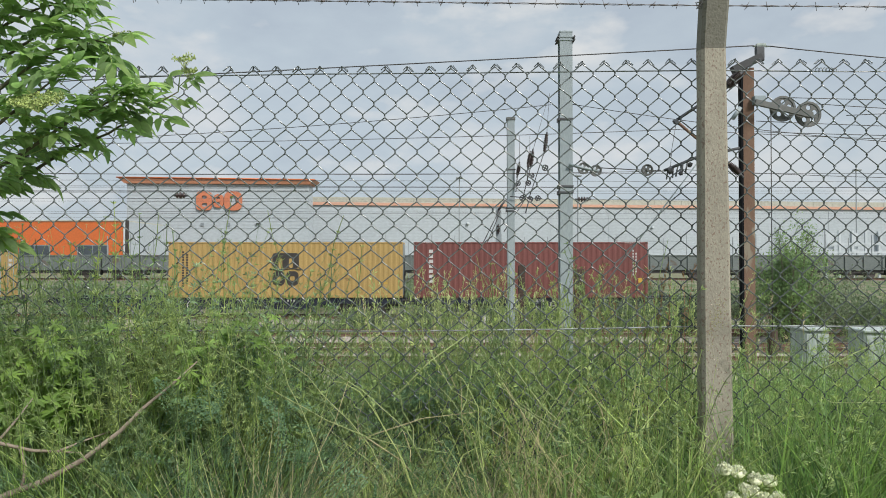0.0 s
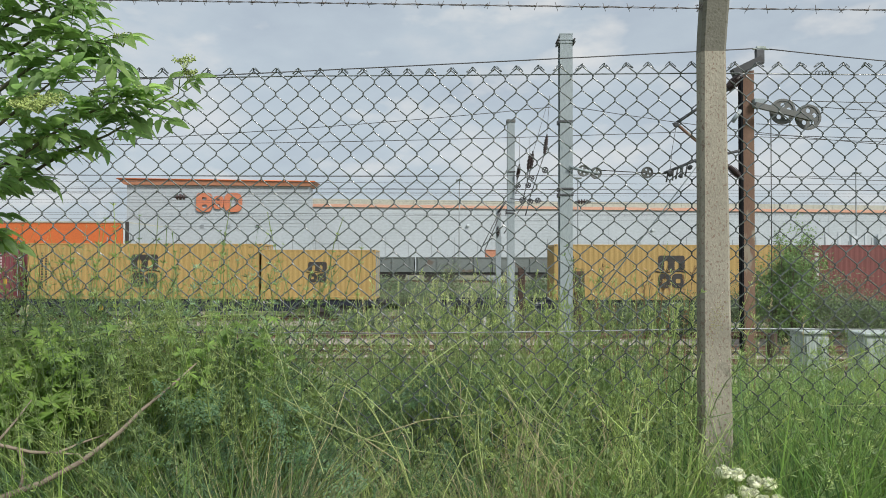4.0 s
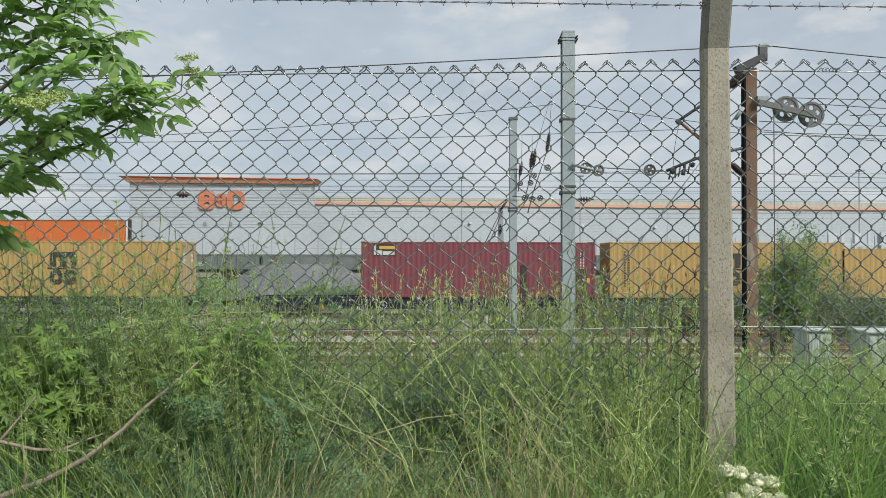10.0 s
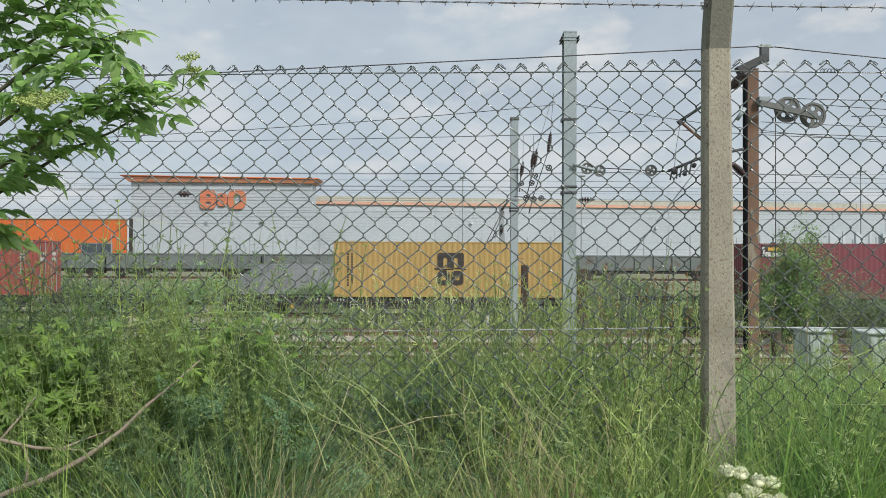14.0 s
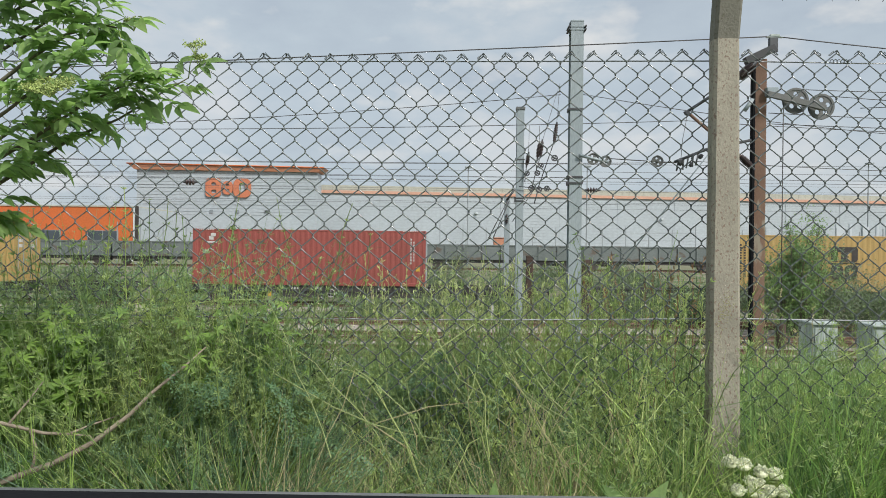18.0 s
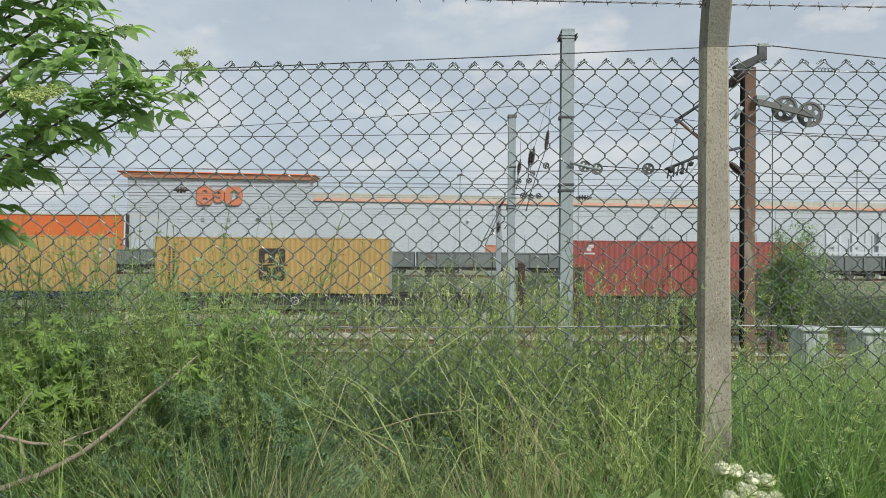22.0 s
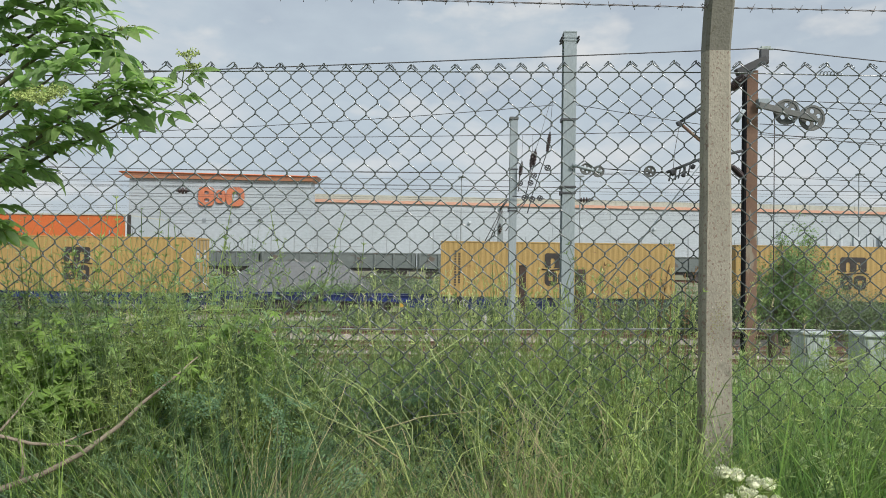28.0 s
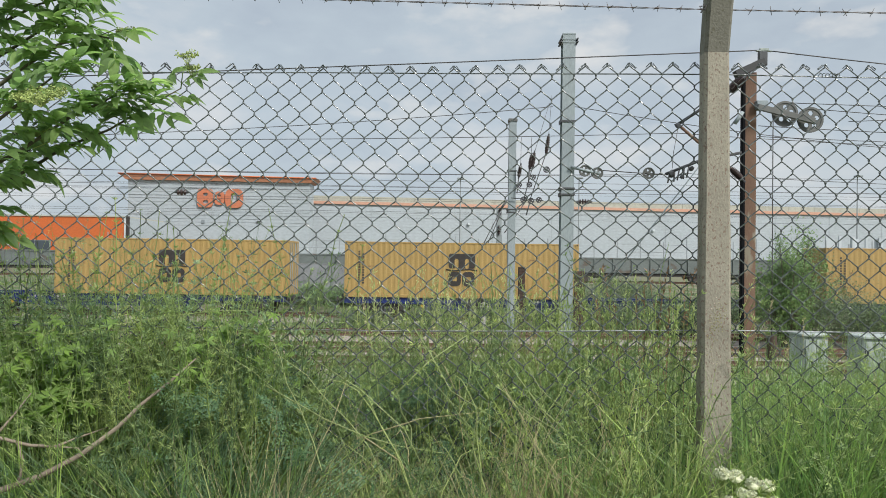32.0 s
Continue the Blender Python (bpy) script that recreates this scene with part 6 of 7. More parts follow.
seed_stalks(170, -0.25, 0.85, 2.3, 3.4, 0.98, 1.23, 21, "grass_pale")
seed_stalks(60, -1.4, 1.6, 2.3, 3.6, 0.85, 1.08, 22)
seed_stalks(16, 0.58, 0.78, 2.28, 2.5, 1.08, 1.24, 28, "sorrel", "reddish-brown seeding weed stalks by the post")


def cleavers(n, x0, x1, y0, y1, h0, h1, seed, mat="weed", straggle=0.25, leaf=0.022, stem=0.0010, rise=0.0, whorls=17, wide=0.19):
    """Square-stemmed climbing weeds with whorls of narrow leaves."""
    rng = np.random.default_rng(seed)
    n = int(1.45 * n)
    y = rng.uniform(y0, y1, n)
    x = rng.uniform(x0, x1, n) * y / 2.24
    # they grow in clumps with hollows between
    clump = np.array([noise.noise((a * 4.5, b * 4.5, 0.13 * seed)) for a, b in zip(x, y)])
    keep = clump + rng.uniform(-0.15, 0.15, n) > -0.08
    x, y, n = x[keep], y[keep], int(keep.sum())
    base = np.stack([x, y, ground_np(y) + rng.uniform(0, 0.2, n)], 1)
    h = rng.uniform(h0, h1, n) * 1.05
    if h1 < 1.2:
        h = h * lower_here(x / y, y)
    steps = 14
    s = np.linspace(0, 1, steps)
    drift = np.cumsum(rng.normal(0, 0.6 * straggle / steps, (n, steps, 2)), 1) + rng.normal(0, 0.8 * straggle, (n, 1, 2)) * (s ** 1.7)[None, :, None]
    drift[:, 0] = 0
    rise_z = h[:, None] * (s - 0.16 * rng.uniform(0, 1, (n, 1)) * s ** 3)
    path = base[:, None] + np.concatenate([drift, rise_z[..., None]], 2)
    v1, f1 = tubes_np(path, stem * np.linspace(1.3, 0.55, steps), 4)
    # whorls close together along the upper half, smaller towards the tip
    k, m = 7, whorls
    u = np.linspace(0.46, 0.995, m) * (steps - 1) + rng.normal(0, 0.06, (n, m))
    i = np.clip(u.astype(int), 0, steps - 2)
    row = np.arange(n)[:, None]
    nodes = path[row, i] + (path[row, i + 1] - path[row, i]) * (u - i)[..., None]
    d = unit(path[row, i + 1] - path[row, i])
    reach = np.broadcast_to(np.linspace(1.15, 0.45, m), (n, m)) * rng.uniform(0.65, 1.25, (n, 1))
    keep = (rng.uniform(0, 1, (n, m)) < 0.9).ravel()
    nodes, d, reach = nodes.reshape(-1, 3)[keep], d.reshape(-1, 3)[keep], reach.ravel()[keep]
    c = len(nodes)
    e1 = unit(np.cross(d, np.array([0.31, 0.95, 0.1])))
    e2 = np.cross(d, e1)
    a = (np.arange(k) * math.tau / k)[None, :] + rng.uniform(0, math.tau, (c, 1))
    way = e1[:, None] * np.cos(a)[..., None] + e2[:, None] * np.sin(a)[..., None] + d[:, None] * (0.35 + rise * rng.uniform(0.3, 1.0, (c, k)))[..., None] + rng.normal(0, 0.12, (c, k, 3))
    size = (reach[:, None] * leaf * rng.uniform(0.75, 1.15, (c, k))).ravel()
    v2, f2 = slips_np(np.repeat(nodes, k, 0), way.reshape(-1, 3), size, size * wide, np.repeat(d, k, 0) + rng.normal(0, 0.35, (c * k, 3)))
    v, f = joined((v1, f1), (v2, f2))
    tagged(array_mesh("cleavers", v, f, M[mat]), "straggling bright green weeds with whorled narrow leaves", "weeds", kind="stuff")


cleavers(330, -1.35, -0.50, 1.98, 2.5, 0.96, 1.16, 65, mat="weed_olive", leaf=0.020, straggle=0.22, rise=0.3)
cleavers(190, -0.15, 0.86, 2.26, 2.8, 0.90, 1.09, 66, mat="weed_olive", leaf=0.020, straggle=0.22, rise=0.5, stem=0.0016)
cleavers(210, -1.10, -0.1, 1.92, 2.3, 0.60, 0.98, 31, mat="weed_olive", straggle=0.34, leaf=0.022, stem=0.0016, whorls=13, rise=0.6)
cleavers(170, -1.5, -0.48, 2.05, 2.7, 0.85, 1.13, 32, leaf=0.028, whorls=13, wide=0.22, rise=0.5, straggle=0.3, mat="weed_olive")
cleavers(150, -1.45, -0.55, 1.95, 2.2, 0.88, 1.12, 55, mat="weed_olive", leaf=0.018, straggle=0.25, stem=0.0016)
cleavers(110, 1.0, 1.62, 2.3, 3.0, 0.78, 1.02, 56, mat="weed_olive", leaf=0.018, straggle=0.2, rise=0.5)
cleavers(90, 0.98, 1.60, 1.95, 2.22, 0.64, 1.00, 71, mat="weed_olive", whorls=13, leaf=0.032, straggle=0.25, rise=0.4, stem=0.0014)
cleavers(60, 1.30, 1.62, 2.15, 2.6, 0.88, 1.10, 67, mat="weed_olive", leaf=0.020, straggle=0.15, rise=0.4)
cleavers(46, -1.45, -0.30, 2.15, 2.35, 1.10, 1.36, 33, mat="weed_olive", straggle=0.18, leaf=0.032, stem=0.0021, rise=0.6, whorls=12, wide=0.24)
cleavers(13, -1.40, -0.42, 2.12, 2.22, 1.22, 1.40, 82, mat="weed", straggle=0.10, leaf=0.036, stem=0.0023, rise=0.8, whorls=10, wide=0.26)
cleavers(110, -1.20, -0.58, 2.26, 2.5, 0.98, 1.13, 83, mat="weed_dark", leaf=0.036, straggle=0.2, rise=0.3, whorls=12, wide=0.26)
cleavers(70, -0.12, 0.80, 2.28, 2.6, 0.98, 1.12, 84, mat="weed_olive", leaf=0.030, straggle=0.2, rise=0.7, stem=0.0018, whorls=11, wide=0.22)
cleavers(80, -1.55, -1.15, 2.3, 2.7, 1.05, 1.22, 68, mat="weed_dark", straggle=0.2, leaf=0.024, rise=0.3)
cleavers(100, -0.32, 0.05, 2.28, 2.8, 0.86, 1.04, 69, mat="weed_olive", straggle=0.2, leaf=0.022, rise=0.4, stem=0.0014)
cleavers(150, -0.45, 0.30, 2.28, 2.7, 0.55, 0.84, 70, mat="weed_dark", straggle=0.2, leaf=0.026, rise=0.5)
cleavers(60, -1.5, -0.9, 2.3, 2.8, 1.0, 1.20, 53, straggle=0.25, leaf=0.021, rise=0.4)
cleavers(130, -0.1, 0.85, 1.98, 2.3, 0.50, 1.02, 34, leaf=0.027, straggle=0.28, rise=0.9, stem=0.0016, whorls=13, wide=0.20)
cleavers(260, -0.2, 1.0, 2.3, 3.4, 0.66, 0.97, 54, leaf=0.036, rise=0.5, stem=0.0016, whorls=12, wide=0.21)
cleavers(90, -0.6, 1.0, 2.25, 3.2, 0.86, 1.10, 36, leaf=0.020, straggle=0.2, rise=0.9)
cleavers(90, -1.5, 0.0, 2.0, 2.8, 0.4, 0.85, 35, mat="weed_dark", leaf=0.022)
cleavers(100, -0.3, 0.85, 1.9, 2.2, 0.40, 0.82, 39, leaf=0.026, stem=0.0016, whorls=13, wide=0.20, rise=0.8)
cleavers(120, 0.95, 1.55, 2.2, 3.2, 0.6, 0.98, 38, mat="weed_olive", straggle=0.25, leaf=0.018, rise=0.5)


def stragglers(n, x0, x1, y0, y1, z0, z1, seed, mat="grass_pale", label="long pale stems leaning through the weeds", flat=0.35):
    """Long pale stems that lean and cross each other."""
    rng = np.random.default_rng(seed)
    y = rng.uniform(y0, y1, n)
    c = np.stack([rng.uniform(x0, x1, n) * y / 2.24, y, rng.uniform(z0, z1, n)], 1)
    clear = ~((np.abs(c[:, 0] / c[:, 1] - 0.39) < 0.075) & (c[:, 2] > 0.55))
    c, n = c[clear], int(clear.sum())
    a = rng.uniform(flat, 1.55, n)
    d = np.stack([np.cos(a), rng.normal(0, 0.25, n), np.abs(np.sin(a))], 1) * rng.uniform(0.07, 0.26, n)[:, None]
    d[:, 0] *= rng.choice([-1, 1], n)
    s = np.linspace(-1, 1, 7)
    path = c[:, None] + d[:, None] * s[None, :, None] - np.array([0, 0, 1.0]) * (rng.uniform(-0.05, 0.11, n)[:, None] * s ** 2)[..., None] + rng.normal(0, 0.006, (n, 7, 3))
    v, f = tubes_np(path, 0.0015 * np.linspace(1.15, 0.6, 7), 5)
    tagged(array_mesh("leaning_stems", v, f, M[mat]), label, "weeds", kind="stuff")


stragglers(70, -1.5, 1.1, 1.85, 2.7, 0.3, 0.95, 37)
stragglers(70, -0.5, 1.0, 1.85, 2.3, 0.3, 0.95, 59, flat=0.7)
stragglers(130, -0.60, 0.7, 1.95, 2.6, 0.28, 0.70, 57, "straw", "dead dry stems standing in the weeds", 1.05)
stragglers(120, 0.12, 0.42, 1.85, 2.3, 0.3, 0.68, 58, "straw", "dead dry stems standing in the weeds", 0.85)


def trailing_stem(pts, r=0.0021, seed=0):
    """One long pale climbing stem with whorls of narrow leaves along it."""
    t = thing("trailing_stem", pts[0], "long pale green trailing weed stem with small whorled leaves", "weed", "trailing stems")
    p = rel(t, *pts)
    part("stem", tube(bmesh.new(), p, list(np.linspace(r, r * 0.5, len(p))), 6), M["grass_pale"], t)
    rng = np.random.default_rng(seed)
    c = []
    for a, b in zip(p, p[1:]):
        a, b = np.array(a), np.array(b)
        for s in np.arange(0, 1, 0.055 / max(np.linalg.norm(b - a), 0.06)):
            c.append(a + (b - a) * s)
    c = np.array(c)
    n, k = len(c), 7
    at = np.repeat(c, k, 0)
    way = rng.normal(0, 1, (n * k, 3)) + np.array([0, 0, 0.3])
    size = np.repeat(rng.uniform(0.010, 0.024, n), k)
    v, f = leaves_np(at, way, rng.normal(0, 0.4, (n * k, 3)) + np.array([0, 0, 1.0]), size, size * 0.26, droop=0.1, cuts=3)
    array_mesh("leaves", v, f, M["weed"], t)


for i, pts in enumerate((
        ((-0.506, 2, 0.889), (-0.326, 1.98, 0.797), (-0.213, 1.97, 0.754), (-0.121, 1.98, 0.726), (0.01, 2.02, 0.696)),
        ((-1.297, 2, 1.029), (-1.061, 2, 1.024), (-0.863, 2.05, 1.065), (-0.701, 2.1, 1.087), (-0.564, 2.18, 1.087)),
        ((-0.968, 2.02, 1.027), (-0.842, 2, 0.968), (-0.732, 2, 0.915), (-0.668, 2, 0.863)),
        ((-0.676, 2.08, 0.983), (-0.541, 2.02, 0.921), (-0.39, 1.98, 0.814)),
        ((-1.297, 2, 0.96), (-1.144, 1.96, 0.861), (-0.955, 1.96, 0.833), (-0.781, 2, 0.818)),
        ((0.939, 2.3, 0.879), (1.075, 2.2, 0.883), (1.173, 2.12, 0.819), (1.348, 2.1, 0.823)),
        ((1.146, 2.2, 0.886), (1.282, 2.22, 0.946), (1.482, 2.28, 1.011)),
        ((0.196, 2.1, 0.945), (0.284, 2, 0.831), (0.403, 1.95, 0.731), (0.492, 1.93, 0.655)),
        ((-0.139, 2.05, 0.853), (-0.041, 2.12, 0.942), (0.082, 2.2, 1.019), (0.215, 2.3, 1.065)),
        ((0.434, 1.95, 0.621), (0.521, 1.98, 0.723), (0.671, 2.1, 0.844)),
        ((0.702, 2.02, 0.81), (0.727, 2, 0.766), (0.82, 1.97, 0.686), (0.859, 1.95, 0.66)),
        ((-1.017, 1.9, 0.606), (-0.904, 1.92, 0.724), (-0.765, 1.96, 0.768), (-0.603, 2, 0.79)),
        ((-0.383, 2.12, 0.942), (-0.238, 2.05, 0.87), (-0.103, 2, 0.766), (-0.038, 1.95, 0.652)),
        ((-0.119, 2.3, 1.065), (-0.042, 2.15, 0.973), (0.026, 2.05, 0.87), (0.171, 2, 0.79)))):
    trailing_stem(pts, seed=200 + i)


def broad_weeds(n, x0, x1, y0, y1, z0, z1, size, seed, mat):
    """Sprays of pointed leaves in rosettes on thin stems."""
    rng = np.random.default_rng(seed)
    y = rng.uniform(y0, y1, n)
    c = np.stack([rng.uniform(x0, x1, n) * y / 2.24, y, rng.uniform(z0, z1, n)], 1)
    foot = np.stack([c[:, 0] + rng.normal(0, 0.2, n), c[:, 1] + rng.normal(0, 0.15, n), ground_np(c[:, 1])], 1)
    v1, f1 = tubes_np(np.stack([foot, (foot + c) / 2 + rng.normal(0, 0.05, (n, 3)), c], 1), 0.0010, 4)
    k = 9
    at = np.repeat(c, k, 0) + rng.normal(0, 0.022, (n * k, 3)) * (size / 0.03)
    a = np.tile(np.arange(k) * 2.4, n) + np.repeat(rng.uniform(0, 6, n), k)
    way = np.stack([np.cos(a), np.sin(a), rng.uniform(-0.1, 0.6, n * k)], 1)
    L = size * rng.uniform(0.6, 1.3, n * k)
    v2, f2 = leaves_np(at, way, np.tile([0.02, 0.03, 1.0], (n * k, 1)), L, L * 0.27, droop=0.3, cuts=4)
    v, f = joined((v1, f1), (v2, f2))
    tagged(array_mesh("leafy_weeds", v, f, M[mat]), "leafy green weeds with pointed leaves", "weeds", kind="stuff")


broad_weeds(520, -1.55, -0.75, 1.95, 2.7, 0.60, 1.10, 0.028, 41, "weed")
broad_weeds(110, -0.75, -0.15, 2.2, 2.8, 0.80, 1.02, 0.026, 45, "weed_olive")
broad_weeds(420, -1.5, -0.9, 1.9, 2.4, 0.35, 0.85, 0.018, 48, "weed_dark")
broad_weeds(260, -1.5, 0.2, 2.0, 2.6, 0.3, 0.75, 0.022, 44, "weed_dark")
broad_weeds(260, -0.45, 0.30, 2.27, 2.6, 0.40, 0.82, 0.030, 64, "weed_dark")
broad_weeds(80, -0.6, 0.9, 2.2, 3.2, 0.35, 0.75, 0.034, 43, "weed_dark")


def palmate_weeds(n, x0, x1, y0, y1, z0, z1, size, seed):
    """Bright weeds whose stems carry fans of five to seven long pointed leaflets."""
    rng = np.random.default_rng(seed)
    y = rng.uniform(y0, y1, n)
    tip = np.stack([rng.uniform(x0, x1, n) * y / 2.24, y, rng.uniform(z0, z1, n)], 1)
    foot = np.stack([tip[:, 0] + rng.normal(0, 0.12, n), tip[:, 1] + rng.uniform(0, 0.25, n), ground_np(y)], 1)
    bend = (foot + tip) / 2 + rng.normal(0, 0.04, (n, 3))
    stems = tubes_np(np.stack([foot, bend, tip], 1), np.array([0.0022, 0.0018, 0.0011]), 5)
    base, way, ups, length = [], [], [], []
    for c in tip:
        for k in range(3):
            # each fan tilts its own way, towards the light and the open side
            at = c + np.array([rng.normal(0, 0.028), rng.normal(0, 0.02), -0.035 * k])
            face = unit(np.array([rng.normal(0.1, 0.45), rng.normal(-0.55, 0.35), 0.9]))
            lead = unit(np.cross(face, rng.normal(0, 1, 3)))
            side = np.cross(face, lead)
            m = 5 + 2 * int(rng.integers(0, 2))
            for j in range(m):
                a = (j - (m - 1) / 2) * 0.62
                base.append(at)
                way.append(lead * math.cos(a) + side * math.sin(a) + rng.normal(0, 0.08, 3))
                ups.append(face)
                length.append(size * rng.uniform(0.75, 1.15) * (1 - 0.12 * abs(a)))
    length = np.array(length)
    fans = leaves_np(np.array(base), np.array(way), np.array(ups), length, length * rng.uniform(0.22, 0.30, len(length)), droop=0.14, fold=0.35, cuts=6)
    v, f = joined(stems, fans)
    tagged(array_mesh("palmate_weeds", v, f, M["palmate"]), "bright green weeds with fans of pointed leaflets", "weeds", kind="stuff")


palmate_weeds(3, -1.31, -1.20, 1.90, 1.96, 0.835, 0.875, 0.052, 90)
palmate_weeds(80, -1.52, -1.14, 1.92, 2.12, 0.78, 1.07, 0.037, 91)
palmate_weeds(16, -1.15, -0.75, 1.95, 2.15, 0.90, 1.06, 0.032, 92)
palmate_weeds(9, -0.72, -0.55, 2.02, 2.16, 1.00, 1.08, 0.034, 93)
palmate_weeds(5, -0.6, -0.5, 2.05, 2.16, 0.92, 1.0, 0.026, 94)


def ferny_leaves(n, x0, x1, y0, y1, z0, z1, size, seed):
    """Blue-green twice-divided fronds on upright stalks."""
    rng = np.random.default_rng(seed)
    y = rng.uniform(y0, y1, n)
    top = np.stack([rng.uniform(x0, x1, n) * y / 2.24, y, rng.uniform(z0, z1, n)], 1)
    foot = np.stack([top[:, 0] + rng.normal(0, 0.10, n), y + rng.uniform(0, 0.2, n), ground_np(y)], 1)
    stalks = [[a, (a + b) / 2 + rng.normal(0, 0.03, 3), b] for a, b in zip(foot, top)]
    base, way, ups, length = [], [], [], []
    for c in top:
        face = unit(np.array([rng.normal(0, 0.4), rng.normal(-0.5, 0.3), 0.8]))
        lead = unit(np.cross(face, rng.normal(0, 1, 3)) + np.array([0, 0, 0.35]))
        side = np.cross(face, lead)
        L = size * rng.uniform(0.7, 1.2)
        stalks.append([c, c + lead * L * 0.5 + face * 0.006, c + lead * L])
        for u in np.linspace(0.12, 0.95, 7):
            for e in (-1, 1):
                arm = unit(side * e + lead * 0.75) * L * 0.55 * (1.05 - u)
                root = c + lead * L * u
                for q in np.linspace(0.25, 1.0, 5):
                    for w in (-1, 1):
                        base.append(root + arm * q + rng.normal(0, 0.0015, 3))
                        way.append(unit(arm) * 0.8 + w * (lead - side * e * 0.5) * 0.7 + rng.normal(0, 0.2, 3))
                        ups.append(face)
                        length.append(0.062 * size * rng.uniform(0.7, 1.2))
    length = np.array(length)
    fronds = slips_np(np.array(base), np.array(way), length, length * 0.55, np.array(ups))
    v, f = joined(tubes_np(stalks, 0.0010, 4), fronds)
    tagged(array_mesh("ferny_leaves", v, f, M["ferny"]), "fine blue-green fern-like leaves under the weeds", "weeds", kind="stuff")


ferny_leaves(85, -0.98, -0.42, 1.88, 2.15, 0.50, 0.84, 0.14, 95)
ferny_leaves(22, -0.50, 0.10, 1.88, 2.15, 0.45, 0.66, 0.12, 96)
ferny_leaves(80, -0.45, 0.25, 2.28, 2.7, 0.55, 0.86, 0.14, 97)
ferny_leaves(55, -1.5, -0.95, 1.88, 2.05, 0.45, 0.70, 0.13, 98)
ferny_leaves(24, 0.1, 0.8, 2.28, 2.7, 0.50, 0.80, 0.13, 99)


def dock(x, y, z, size, turn, seed):
    rng = np.random.default_rng(seed)
    t = thing("dock_plant", (x, y, 0), "broad-leaved green dock plant in the grass", "plant", "dock plants")
    n = 4
    a = turn + rng.uniform(-0.8, 0.8, n)
    way = np.stack([np.sin(a), -0.5 + 0 * a, 0.9 + 0.3 * np.cos(a * 2)], 1)
    base = np.tile([0, 0, z - size - 0.05], (n, 1)) + rng.normal(0, 0.012, (n, 3))
    for i in range(n):
        v, f = leaves_np(base[i:i + 1], way[i:i + 1], np.array([[0.1, -1.0, 0.2]]), np.array([size * rng.uniform(0.8, 1.2)]), np.array([size * 0.5]), droop=0.6, fold=0.2, cuts=8)
        array_mesh("leaf", v, f, M["elder"], t)
    part("stem", tube(bmesh.new(), [(0, 0, 0), (0.01, 0, (z - size) * 0.5), (0, 0, z - size + 0.02)], [0.006, 0.005, 0.004]), M["weed"], t)


for i, (p, s, a) in enumerate((((0.399, 1.74, 0.722), 0.16, 0.3), ((0.544, 1.74, 0.714), 0.16, -0.4), ((0.476, 1.73, 0.681), 0.14, 0.9), ((-0.233, 1.76, 0.671), 0.10, 0.1), ((0.097, 1.76, 0.679), 0.10, 0.2))):
    dock(p[0], p[1], p[2], s, a, 50 + i)


def umbel_flower():
    """Flat white flower heads of cow parsley below the post."""
    t = thing("white_umbel_flower", (0.881, 2.0, 0.0), "white cow parsley flower heads in the grass", "flower")
    rng = np.random.default_rng(61)
    for p, r in (((0.743, 1.86, 0.697), 0.019), ((0.779, 1.86, 0.69), 0.019), ((0.825, 1.86, 0.672), 0.019), ((0.858, 1.85, 0.67), 0.018), ((0.791, 1.85, 0.65), 0.015), ((0.816, 1.85, 0.644), 0.014),
                 ((0.755, 1.84, 0.628), 0.018), ((0.797, 1.84, 0.627), 0.018), ((0.84, 1.84, 0.627), 0.018), ((0.874, 1.84, 0.627), 0.019), ((0.815, 1.83, 0.609), 0.018)):
        c = np.array(p) - np.array([0.881, 2.0, 0])
        n = 110
        a, d = rng.uniform(0, math.tau, n), np.sqrt(rng.uniform(0, 1, n)) * r
        at = c + np.stack([d * np.cos(a), d * np.sin(a), 0.85 * np.sqrt(np.maximum(r * r - d * d, 0)) - 0.3 * r + rng.normal(0, 0.002, n)], 1)
        k = 5
        b = np.repeat(at, k, 0)
        w = rng.normal(0, 1, b.shape) + np.array([0, 0, 0.8])
        v, f = leaves_np(b, w, rng.normal(0, 1, b.shape), np.full(len(b), 0.0052), np.full(len(b), 0.0042), cuts=3)
        core = bmesh.new()
        bmesh.ops.create_icosphere(core, subdivisions=2, radius=1.0, matrix=Matrix.Translation(tuple(c + np.array([0, 0, -0.25 * r]))) @ Matrix.Diagonal((r * 0.9, r * 0.9, r * 0.7, 1)))
        head = part("flower_head", core, M["white_flower"], t)
        array_mesh("floret", v, f, M["white_flower"], head)
        rays = [[c + np.array([0, 0, -0.045]), (c + np.array([0, 0, -0.045]) + q) / 2 - np.array([0, 0, 0.004]), q] for q in at[::4]]
        v, f = tubes_np(rays, 0.0005, 4)
        array_mesh("flower_stalk", v, f, M["weed"], t)
        part("stem", tube(bmesh.new(), [(c[0] * 0.4, 0, 0), tuple(c * 0.9 + np.array([0, 0, -0.25])), tuple(c + np.array([0, 0, -0.045]))], [0.003, 0.002, 0.0014], 5), M["weed"], t)


umbel_flower()


